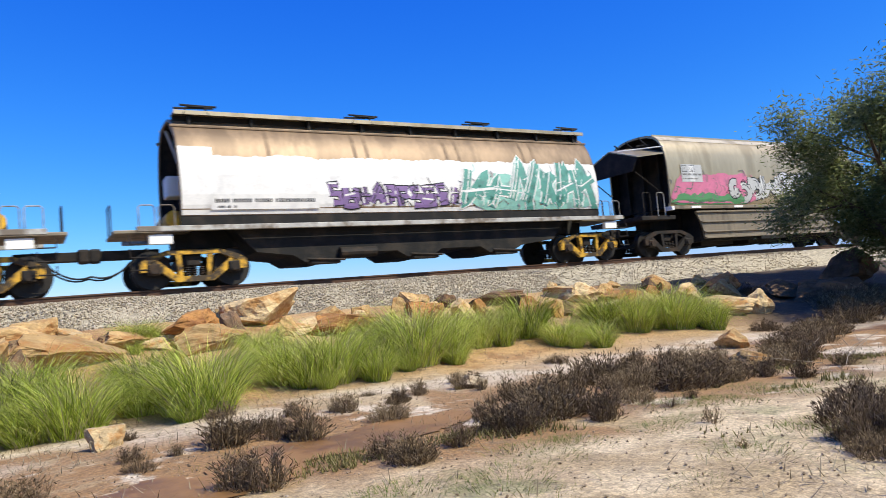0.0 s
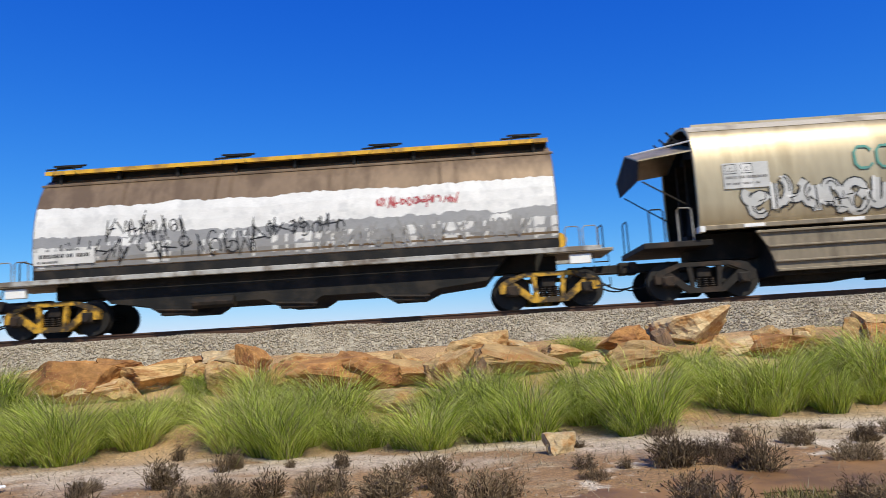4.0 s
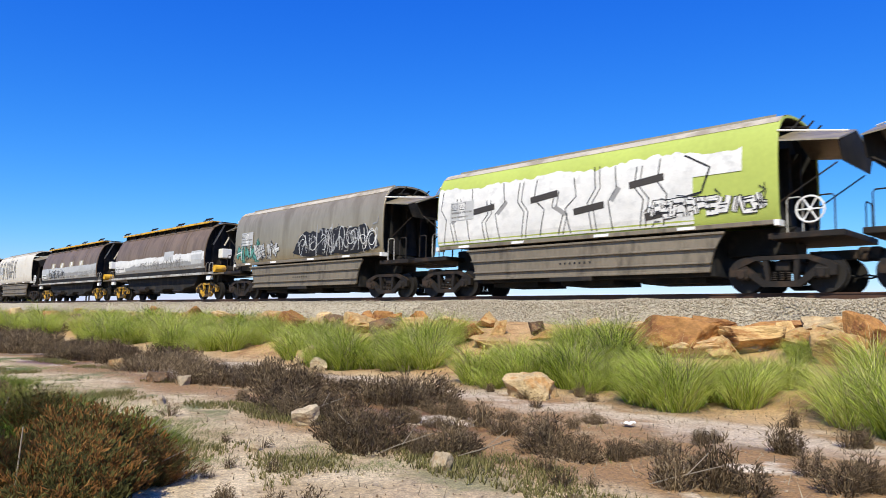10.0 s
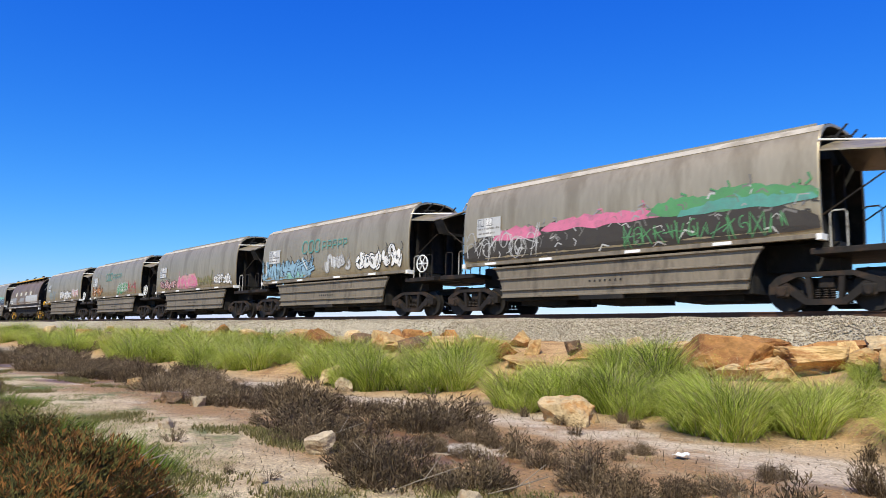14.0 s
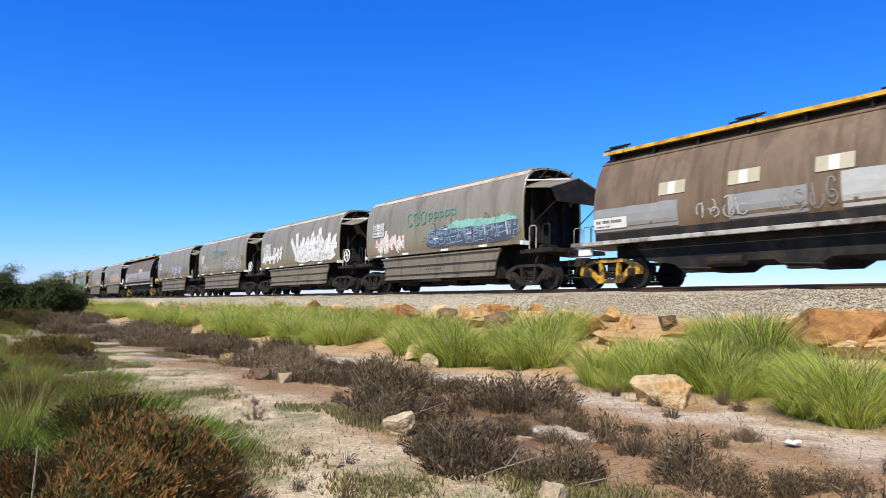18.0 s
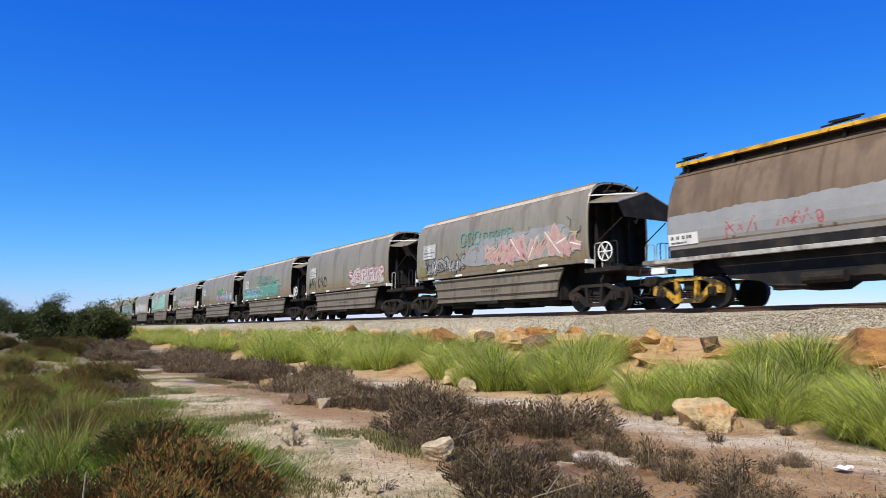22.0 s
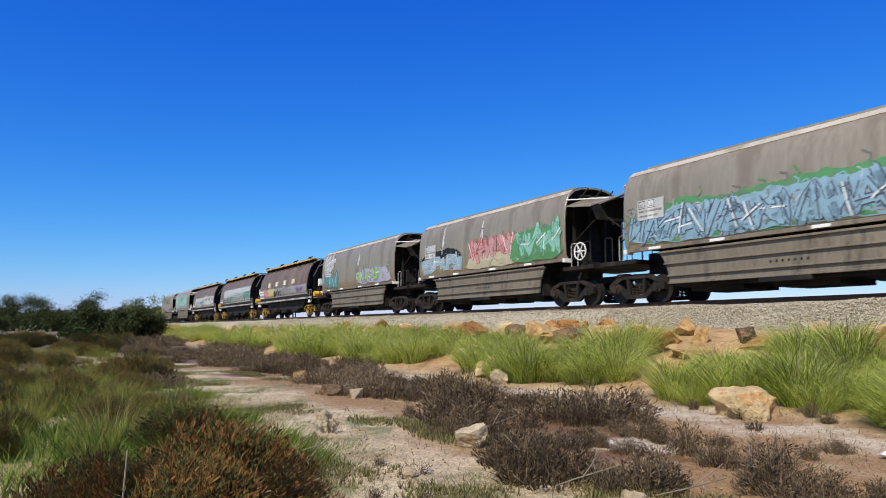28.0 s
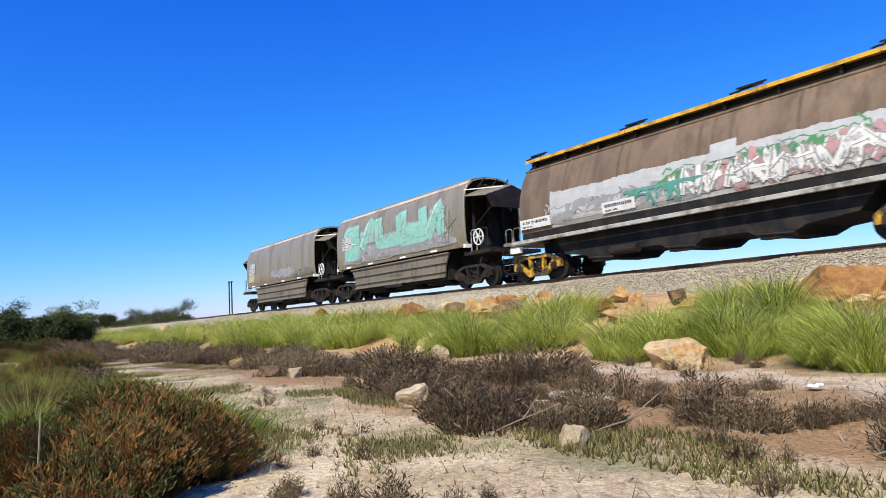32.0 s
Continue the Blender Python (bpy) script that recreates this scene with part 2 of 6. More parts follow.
def lathe(bm, x, y, outline, seg=12):
    """A turned body about the upright through x, y; the outline is radius and height."""
    rings = [[bm.verts.new((x + r * math.cos(6.2832 * k / seg), y + r * math.sin(6.2832 * k / seg), z)) for k in range(seg)] for r, z in outline]
    for a, b in zip(rings, rings[1:]):
        for k in range(seg):
            bm.faces.new((a[k], a[(k + 1) % seg], b[(k + 1) % seg], b[k]))


def prism(bm, outline, y0, y1):
    """An outline in x and z, pushed from y0 to y1."""
    a = [bm.verts.new((x, y0, z)) for x, z in outline]
    b = [bm.verts.new((x, y1, z)) for x, z in outline]
    n = len(a)
    bm.faces.new(a)
    bm.faces.new(b[::-1])
    for i in range(n):
        bm.faces.new((a[i], b[i], b[(i + 1) % n], a[(i + 1) % n]))
    bmesh.ops.recalc_face_normals(bm, faces=bm.faces)


def wheel_ring(bm, cx, cy, cz, r, tube_r, seg=20, axis="x"):
    pts = []
    for i in range(seg + 1):
        a = 2 * math.pi * i / seg
        u, w = r * math.cos(a), r * math.sin(a)
        pts.append((cx, cy + u, cz + w) if axis == "x" else (cx + u, cy, cz + w))
    tube(bm, pts, tube_r, 5)


TRACK_Y, RAIL_Z = 16.72, 1.90

# ---- the train ----
def lerp(a, b, t):
    return a + (b - a) * t


def shell_profile(kind):
    """Half outlines (y outwards, z up) of the two hopper bodies, from the sill to the ridge."""
    if kind == "smooth":
        return [(1.30, 1.66), (1.36, 1.80), (1.385, 2.2), (1.39, 2.75), (1.375, 3.18), (1.335, 3.52), (1.26, 3.79), (1.13, 4.01), (0.93, 4.17), (0.62, 4.27), (0.3, 4.31), (0.0, 4.32)]
    return [(1.30, 1.58), (1.37, 1.75), (1.40, 2.1), (1.385, 2.5), (1.335, 2.85), (1.25, 3.18), (1.12, 3.5), (0.95, 3.77), (0.76, 3.95), (0.55, 4.04), (0.3, 4.09), (0.0, 4.10)]


def side_point(kind, z):
    """How far out the body's side stands at the height z, and its slope there."""
    p = shell_profile(kind)
    for (y0, z0), (y1, z1) in zip(p, p[1:]):
        if z0 <= z <= z1:
            return lerp(y0, y1, (z - z0) / (z1 - z0)), (y1 - y0) / (z1 - z0)
    return p[0][0], 0.0


def loft(bm, half, xs, scale=None):
    """A tunnel of the mirrored half outline along x."""
    ring = [(-y, z) for y, z in half] + [(y, z) for y, z in half[-2::-1]]
    rows = []
    for i, x in enumerate(xs):
        s = scale[i] if scale else 1.0
        rows.append([bm.verts.new((x, y * s, z)) for y, z in ring])
    for a, b in zip(rows, rows[1:]):
        for i in range(len(ring) - 1):
            f = bm.faces.new((a[i], b[i], b[i + 1], a[i + 1]))
            f.smooth = True
    return rows


def end_sheet(bm, half, x0, x1, lower=0.0):
    """The sloping end sheet, set into the tunnel: at x0 below the roof, at x1 by the floor."""
    ring = [(-y * 0.985, z) for y, z in half] + [(y * 0.985, z) for y, z in half[-2::-1]]
    zs = [z for _, z in ring]
    lo, hi = min(zs), max(zs)
    vs = [bm.verts.new((lerp(x1, x0, (z - lo) / (hi - lo)), y, z)) for y, z in ring]
    bm.faces.new(vs)


def make_bogie(name, side_mat, parent, x):
    """Two cast side frames, bolster, springs, axle boxes and two wheelsets."""
    side_label = "yellow cast steel side frame" if side_mat is M_YELLOW else "dark cast steel side frame"
    bog = part(name, bmesh.new(), M_STEEL, parent)
    bm = bmesh.new()
    box(bm, -0.16, 0.16, -0.95, 0.95, 0.50, 0.74, 0.02)
    box(bm, -0.32, 0.32, -0.3, 0.3, 0.74, 0.86, 0.02)
    bm.to_mesh(bog.data)
    bm.free()
    bog.location = (x, 0, 0)
    for s in (-1, 1):
        y = s * 0.99
        bm = bmesh.new()
        t0, t1 = (y - 0.07, y + 0.07)
        prism(bm, [(-1.18, 0.38), (-1.20, 0.60), (-1.02, 0.72), (-0.60, 0.86), (0.60, 0.86), (1.02, 0.72), (1.20, 0.60), (1.18, 0.38), (1.04, 0.38), (0.98, 0.58), (0.58, 0.755), (-0.58, 0.755), (-0.98, 0.58), (-1.04, 0.38)], t0, t1)
        prism(bm, [(-0.99, 0.56), (-0.80, 0.64), (-0.35, 0.26), (0.35, 0.26), (0.80, 0.64), (0.99, 0.56), (0.42, 0.13), (-0.42, 0.13)], t0 + 0.005, t1 - 0.005)
        for q in (-1, 1):
            prism(bm, [(q * 0.26, 0.24), (q * 0.35, 0.24), (q * 0.42, 0.77), (q * 0.30, 0.77)], t0 + 0.01, t1 - 0.01)
        part("side_frame", bm, side_mat, bog, side_label)
        for q in (-0.16, 0.0, 0.16):
            bm = bmesh.new()
            lathe(bm, q, y, [(r, 0.27 + k * 0.025) for k, r in enumerate((0.045, 0.07) * 5)], 10)
            part("spring", bm, M_STEEL, bog)
        for q in (-0.89, 0.89):
            bm = bmesh.new()
            box(bm, q - 0.14, q + 0.14, y - 0.11, y + 0.11, 0.31, 0.56, 0.03)
            rod(bm, (q, y - s * 0.02, 0.435), (q, y + s * 0.15, 0.435), 0.1, 14)
            part("axle_box", bm, M_STEEL, bog)
    for q in (-0.89, 0.89):
        bm = bmesh.new()
        rod(bm, (0, -0.9, 0), (0, 0.9, 0), 0.075, 12)
        for s in (-1, 1):
            rod(bm, (0, s * 0.70, 0), (0, s * 0.83, 0), 0.43, 28)
            rod(bm, (0, s * 0.665, 0), (0, s * 0.70, 0), 0.46, 28)
            rod(bm, (0, s * 0.82, 0), (0, s * 0.85, 0), 0.14, 14)
            for k in range(4):
                a = k * math.pi / 2
                rod(bm, (0.27 * math.cos(a), s * 0.82, 0.27 * math.sin(a)), (0.27 * math.cos(a), s * 0.838, 0.27 * math.sin(a)), 0.035, 8)
        w = part("wheelset", bm, M_WHEEL, bog, "worn steel wheels on an axle")
        w.location = (q, 0, 0.43)
    return bog


def make_coupler(parent, s, reach, start):
    bm = bmesh.new()
    box(bm, min(s * start, s * (reach - 0.18)), max(s * start, s * (reach - 0.18)), -0.1, 0.1, 0.78, 1.0, 0.02)
    box(bm, min(s * (reach - 0.24), s * (reach + 0.01)), max(s * (reach - 0.24), s * (reach + 0.01)), -0.17, 0.15, 0.73, 1.05, 0.05)
    part("coupler", bm, M_STEEL, parent)
    for y in (-0.42, 0.35):
        bm = bmesh.new()
        pts = []
        for k in range(9):
            u = k / 8
            pts.append((s * lerp(start + 0.35, reach, u), y + 0.08 * math.sin(u * 3), 0.98 - 0.62 * math.sin(u * math.pi * 0.62)))
        tube(bm, pts, 0.022)
        part("brake_hose", bm, M_BLACK, parent, "black rubber brake hose")


def hoop(bm, x, y, z0, z1, w, r=0.018, axis="x"):
    d = (w / 2, 0) if axis == "x" else (0, w / 2)
    a, b = (x - d[0], y - d[1]), (x + d[0], y + d[1])
    tube(bm, [(*a, z0), (*a, z1 - 0.06), (lerp(a[0], b[0], 0.15), lerp(a[1], b[1], 0.15), z1), (lerp(a[0], b[0], 0.85), lerp(a[1], b[1], 0.85), z1), (*b, z1 - 0.06), (*b, z0)], r)


def hand_brake(parent, x, y, z):
    bm = bmesh.new()
    for k in range(16):
        a, b = 2 * math.pi * k / 16, 2 * math.pi * (k + 1) / 16
        rod(bm, (x + 0.30 * math.cos(a), y, z + 0.30 * math.sin(a)), (x + 0.30 * math.cos(b), y, z + 0.30 * math.sin(b)), 0.024, 6)
    for k in range(6):
        a = math.pi * k / 3
        rod(bm, (x, y, z), (x + 0.3 * math.cos(a), y, z + 0.3 * math.sin(a)), 0.018, 5)
    rod(bm, (x, y - 0.04, z), (x, y + 0.12, z), 0.05, 10)
    part("hand_brake_wheel", bm, M_WHITE, parent, "pale six-spoked brake wheel")
    bm = bmesh.new()
    box(bm, x - 0.05, x + 0.05, y + 0.08, y + 0.2, 1.3, z + 0.1, 0.01)
    part("brake_stand", bm, M_STEEL, parent)


HALF_A, PITCH_A = 5.66, 14.30       # half the body's length and the length over the couplers
HALF_B, PITCH_B = 6.35, 16.30


def make_smooth_hopper(brake_end=1):
    """The grey hopper with smooth round-shouldered sides, a ribbed skirt and gabled hoods over its ends."""
    top = new("grain_hopper_wagon")
    tagged(top, "weathered grey smooth-sided grain hopper wagon on the rails", "rail wagon", "wagons of the grain train")
    prof = shell_profile("smooth")
    h = HALF_A
    bm = bmesh.new()
    outer = loft(bm, prof, [-h, -h + 0.04, -3.5, -1.2, 1.2, 3.5, h - 0.04, h])
    inn = [(y - 0.05 if y > 0.05 else y, z - (0.05 if z > 3.9 else 0)) for y, z in prof]
    inner, inner2 = loft(bm, inn, [-h, -h + 0.04]), loft(bm, inn, [h - 0.04, h])
    for a, b in ((outer[0], inner[0]), (inner2[1], outer[-1])):
        for i in range(len(a) - 1):
            bm.faces.new((a[i], a[i + 1], b[i + 1], b[i]))
    bmesh.ops.recalc_face_normals(bm, faces=bm.faces)
    part("body", bm, M_GREY, top)
    # inner skin coloured black to hold the shade inside the open ends
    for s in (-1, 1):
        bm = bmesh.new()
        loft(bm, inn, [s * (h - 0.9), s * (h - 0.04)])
        part("end_lining", bm, M_BLACK, top, "inside of the end, black for the shade within")
    # pale overlay: dust, plus the bright sunlit strip along the shoulder painted in
    bm = bmesh.new()
    loft(bm, [(1.14, 4.015), (0.935, 4.185), (0.62, 4.285), (0.3, 4.325), (0.0, 4.335)], [-h + 0.02, -1.2, 1.2, h - 0.02])
    part("roof_cover", bm, M_TOP, top, "dusty roof sheet, paler for the sun on it")
    bm = bmesh.new()
    for q in (-1, 1):
        box(bm, -h + 0.3, h - 0.3, q * 0.58 - 0.02, q * 0.58 + 0.02, 4.29, 4.35)
    part("hatch_frame", bm, M_GREY, top)
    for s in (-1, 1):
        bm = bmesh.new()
        # the sheet's black puts the shade of the recess into its colour
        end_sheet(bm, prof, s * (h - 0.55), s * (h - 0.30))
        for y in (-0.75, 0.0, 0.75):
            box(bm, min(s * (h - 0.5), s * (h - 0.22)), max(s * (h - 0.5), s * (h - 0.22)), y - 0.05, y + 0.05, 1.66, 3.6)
        part("end_sheet", bm, M_BLACK, top, "recessed end sheet, black for the shade in it")
        # gabled hood over the end
        bm = bmesh.new()
        x0, x1 = s * (h - 0.15), s * (h + 1.28)
        for q in (-1, 1):
            a = [(x0, 0, 3.98), (x1, 0, 3.78), (x1, q * 1.28, 3.34), (x0, q * 1.30, 3.52)]
            lo = [bm.verts.new(v) for v in a]
            hi = [bm.verts.new((x, y, z + 0.035)) for x, y, z in a]
            bm.faces.new(lo)
            bm.faces.new(hi[::-1])
            for i in range(4):
                bm.faces.new((lo[i], hi[i], hi[(i + 1) % 4], lo[(i + 1) % 4]))
        bmesh.ops.recalc_face_normals(bm, faces=bm.faces)
        part("end_hood", bm, M_GREY, top, "grey sheet-metal hood")
        for y in (-0.62, 0.0, 0.55):
            bm = bmesh.new()
            rod(bm, (s * (h - 0.4), y, 4.02), (s * (h + 0.42), y * 0.8, 3.92), 0.03, 6)
            rod(bm, (s * (h + 0.1), y - 0.12, 3.86), (s * (h + 0.32), y + 0.1, 4.22), 0.025, 6)
            part("hatch_gear", bm, M_BLACK, top)
        bm = bmesh.new()
        vs = [bm.verts.new(v) for v in ((x1 - s * 0.04, -1.24, 3.34), (x1 - s * 0.04, -1.0, 2.92), (x1 - s * 0.04, 1.0, 2.92), (x1 - s * 0.04, 1.24, 3.34), (x1 - s * 0.04, 0, 3.76))]
        bm.faces.new(vs)
        r = bmesh.ops.extrude_face_region(bm, geom=bm.faces[:])
        bmesh.ops.translate(bm, verts=[v for v in r["geom"] if isinstance(v, bmesh.types.BMVert)], vec=(s * 0.03, 0, 0))
        bmesh.ops.recalc_face_normals(bm, faces=bm.faces)
        part("hood_valance", bm, M_BLACK, top)
        for q in (-1, 1):
            bm = bmesh.new()
            rod(bm, (s * (h - 0.02), q * 1.30, 3.76), (s * (h + 1.2), q * 0.35, 3.74), 0.022)
            part("hood_stay", bm, M_WHITE, top)
            bm = bmesh.new()
            rod(bm, (s * (h + 1.15), q * 1.0, 2.9), (s * (h - 0.1), q * 1.05, 2.1), 0.02)
            part("hood_brace", bm, M_STEEL, top)
        # platform, rails and fittings
        bm = bmesh.new()
        box(bm, min(s * (h - 0.3), s * (h + 1.32)), max(s * (h - 0.3), s * (h + 1.32)), -1.25, 1.25, 1.22, 1.36, 0.015)
        part("end_platform", bm, M_STEEL, top)
        for x in (h + 0.28, h + 0.95):
            bm = bmesh.new()
            hoop(bm, s * x, -1.18, 1.36, 2.16, 0.34)
            part("grab_hoop", bm, M_SILL if x < h + 0.5 else M_STEEL, top)
        bm = bmesh.new()
        hoop(bm, s * (h + 1.25), 0.85, 1.36, 2.2, 0.5, axis="y")
        part("grab_hoop", bm, M_STEEL, top)
        make_coupler(top, s, PITCH_A / 2, h + 0.2)
        bm = bmesh.new()
        box(bm, min(s * (h - 0.1), s * (h + 0.02)), max(s * (h - 0.1), s * (h + 0.02)), -1.42, -1.1, 1.52, 1.66)
        part("corner_plate", bm, M_WHITE, top)
    hand_brake(top, brake_end * (h + 0.62), -brake_end * 1.22, 1.86)
    # sill, skirt and hopper bottom
    for s in (-1, 1):
        bm = bmesh.new()
        box(bm, -h, h, s * 1.30 - 0.07, s * 1.30 + 0.07, 1.56, 1.67, 0.01)
        part("side_sill", bm, M_SKIRT, top)
        bm = bmesh.new()
        y = s * 1.22
        arch = [(5.55 + 1.6 * math.cos(radians(a)), 0.43 + 1.6 * math.sin(radians(a))) for a in range(140, 178, 6)]
        prism(bm, [(-x, z) for x, z in arch[::-1]] + arch, y - 0.03, y + 0.03)
        part("skirt", bm, M_SKIRT, top)
        for z, w, e in ((1.46, 0.06, 4.34), (1.10, 0.045, 4.11), (0.74, 0.045, 3.99), (0.53, 0.06, 3.96)):
            bm = bmesh.new()
            box(bm, -e, e, s * 1.27 - 0.05, s * 1.27 + 0.05, z - w / 2, z + w / 2, 0.008)
            part("skirt_rib", bm, M_SKIRT, top)
        bm = bmesh.new()
        box(bm, -0.9, 0.55, s * 1.2 - 0.12, s * 1.2 + 0.02, 0.38, 0.5, 0.01)
        part("step_plate", bm, M_BLACK, top)
        for x in (-4.4, -2.1, 0.9, 3.4):
            bm = bmesh.new()
            box(bm, x - 0.24, x + 0.24, s * 1.375 - 0.012, s * 1.375 + 0.012, 1.575, 1.655, 0.004)
            part("reflector_plate", bm, M_WHITE, top, "small white reflective plate")
    bm = bmesh.new()
    box(bm, -4.0, 4.0, -1.1, 1.1, 0.42, 1.62)
    part("hopper_bottom", bm, M_BLACK, top)
    for x in (-2.7, 0.0, 2.7):
        bm = bmesh.new()
        box(bm, x - 0.9, x + 0.9, -0.75, 0.75, 0.28, 0.42)
        part("outlet_gate", bm, M_BLACK, top)
    for s in (-1, 1):
        bm = bmesh.new()
        box(bm, min(s * 4.0, s * h), max(s * 4.0, s * h), -0.35, 0.35, 0.95, 1.6)
        part("centre_sill", bm, M_BLACK, top)
    make_bogie("bogie", M_STEEL, top, -5.55)
    make_bogie("bogie", M_STEEL, top, 5.55)
    return top


def make_ribbed_hopper():
    """The older hopper with a barrel-sided body, roof walkway, white side sill and yellow bogies."""
    top = new("grain_hopper_wagon")
    tagged(top, "older brown grain hopper wagon with yellow bogies on the rails", "rail wagon", "wagons of the grain train")
    prof = shell_profile("barrel")
    h = HALF_B
    bm = bmesh.new()
    outer = loft(bm, prof, [-h, -h + 0.04, -4, -1.4, 1.4, 4, h - 0.04, h])
    inn = [(y - 0.05 if y > 0.05 else y, z - (0.05 if z > 3.9 else 0)) for y, z in prof]
    i1, i2 = loft(bm, inn, [-h, -h + 0.04]), loft(bm, inn, [h - 0.04, h])
    for a, b in ((outer[0], i1[0]), (i2[1], outer[-1])):
        for i in range(len(a) - 1):
            bm.faces.new((a[i], a[i + 1], b[i + 1], b[i]))
    bmesh.ops.recalc_face_normals(bm, faces=bm.faces)
    part("body", bm, M_BROWN, top)
    # black skin inside each end: the shade there is put into the colour
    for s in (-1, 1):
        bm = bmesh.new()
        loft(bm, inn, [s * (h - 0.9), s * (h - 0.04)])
        part("end_lining", bm, M_BLACK, top, "inside of the end, black for the shade within")
    for s in (-1, 1):
        # pressed seams, a curved strip each
        for x in (-4.2, -1.9, -1.55, 0.9, 1.3, 3.6, 4.0):
            bm = bmesh.new()
            for q in (0,):
                a, b = [], []
                for y, z in prof[1:9]:
                    a.append(bm.verts.new((x - 0.05, s * (y + 0.008), z)))
                    b.append(bm.verts.new((x + 0.05, s * (y + 0.008), z)))
                for i in range(len(a) - 1):
                    bm.faces.new((a[i], b[i], b[i + 1], a[i + 1]))
            part("weld_seam", bm, M_SEAM, top)
        bm = bmesh.new()
        box(bm, -h - 0.05, h + 0.05, s * 0.95 - 0.03, s * 0.95 + 0.03, 3.76, 3.82, 0.01)
        part("roof_gutter", bm, M_BROWN, top)
    for s in (-1, 1):
        bm = bmesh.new()
        box(bm, -h + 0.05, h - 0.05, s * 0.76 - 0.25, s * 0.76 + 0.25, 4.10, 4.14, 0.01)
        box(bm, -h + 0.05, h - 0.05, s * 1.00 - 0.012, s * 1.00 + 0.012, 4.06, 4.16)
        part("roof_walkway", bm, M_WALK, top, "yellow roof walkway")
        bm = bmesh.new()
        for x in np.linspace(-h + 0.4, h - 0.4, 9):
            box(bm, x - 0.03, x + 0.03, s * 0.72 - 0.2, s * 0.72 + 0.2, 3.84, 4.10)
        box(bm, -h + 0.05, h - 0.05, s * 0.7 - 0.03, s * 0.7 + 0.03, 3.95, 4.10)
        part("walkway_support", bm, M_BLACK, top)
    for x in (-h + 0.55, -1.5, 2.2, h - 0.7):
        bm = bmesh.new()
        tube(bm, [(x - 0.3, -1.0, 4.05), (x - 0.2, -0.98, 4.26), (x + 0.2, -0.98, 4.26), (x + 0.3, -1.0, 4.05)], 0.022)
        rod(bm, (x - 0.5, -0.96, 4.21), (x + 0.42, -0.94, 4.25), 0.026)
        rod(bm, (x - 0.34, -0.90, 4.31), (x + 0.5, -0.92, 4.29), 0.026)
        rod(bm, (x, -0.7, 4.2), (x, 0.7, 4.2), 0.03)
        part("hatch_lever", bm, M_BLACK, top)
    for s in (-1, 1):
        bm = bmesh.new()
        # coloured black for the shade it stands in
        end_sheet(bm, prof, s * (h - 0.75), s * (h - 0.35))
        part("end_sheet", bm, M_BLACK, top, "recessed end sheet, black for the shade in it")
        for y in (-0.85, -0.3, 0.3, 0.85):
            bm = bmesh.new()
            rod(bm, (s * (h - 0.3), y, 1.5), (s * (h - 0.55), y * 0.7, 3.8), 0.05, 6)
            part("end_brace", bm, M_STEEL, top)
        for y in (-0.55, 0.1):
            bm = bmesh.new()
            rod(bm, (s * (h - 0.3), y - 0.25, 2.9), (s * (h - 0.1), y + 0.25, 3.98), 0.045, 6)
            part("end_strap", bm, M_TOP, top, "dusty tan strap")
        bm = bmesh.new()
        box(bm, min(s * (h - 0.35), s * (h + 0.1)), max(s * (h - 0.35), s * (h + 0.1)), -0.45, 0.1, 2.2, 2.7, 0.03)
        part("equipment_box", bm, M_WHITE, top, "white painted equipment box")
        for k in (0, 1):
            bm = bmesh.new()
            rod(bm, (s * (h + 0.05), -0.85 + k * 0.75, 1.62), (s * (h + 0.05), -0.25 + k * 0.75, 1.62), 0.19, 14)
            part("air_reservoir", bm, M_WALK if k == 0 else M_STEEL, top)
        bm = bmesh.new()
        box(bm, min(s * (h - 0.3), s * (h + 1.35)), max(s * (h - 0.3), s * (h + 1.35)), -0.8, 0.8, 1.30, 1.38, 0.015)
        part("end_platform", bm, M_SKIRT, top)
        for x, y in ((h + 0.3, -1.33), (h + 0.72, -1.33)):
            bm = bmesh.new()
            hoop(bm, s * x, y, 1.38, 1.86, 0.34, 0.014)
            part("grab_hoop", bm, M_SILL, top)
        bm = bmesh.new()
        hoop(bm, s * (h + 1.3), 0.45, 1.38, 2.1, 0.6, axis="y")
        part("grab_hoop", bm, M_STEEL, top)
        for k in range(3):
            bm = bmesh.new()
            tube(bm, [(s * (h + 0.75), -1.32, 1.2 - k * 0.3), (s * (h + 0.75), -1.36, 0.98 - k * 0.28), (s * (h + 1.1), -1.36, 0.98 - k * 0.28), (s * (h + 1.1), -1.32, 1.2 - k * 0.3)], 0.018)
            part("step_rung", bm, M_STEEL, top)
        bm = bmesh.new()
        box(bm, min(s * (h + 0.2), s * (h + 0.7)), max(s * (h + 0.2), s * (h + 0.7)), -1.33, -1.2, 0.98, 1.2, 0.01)
        part("label_box", bm, M_WHITE, top)
        make_coupler(top, s, PITCH_B / 2, h + 0.3)
    for s in (-1, 1):
        bm = bmesh.new()
        box(bm, -h - 0.95, h + 0.95, s * 1.36 - 0.06, s * 1.36 + 0.06, 1.26, 1.38, 0.012)
        part("side_sill", bm, M_SILL, top, "long pale painted side sill")
        bm = bmesh.new()
        box(bm, -h, h, s * 1.27 - 0.04, s * 1.27 + 0.04, 1.40, 1.60)
        part("sill_web", bm, M_BLACK, top)
    bm = bmesh.new()
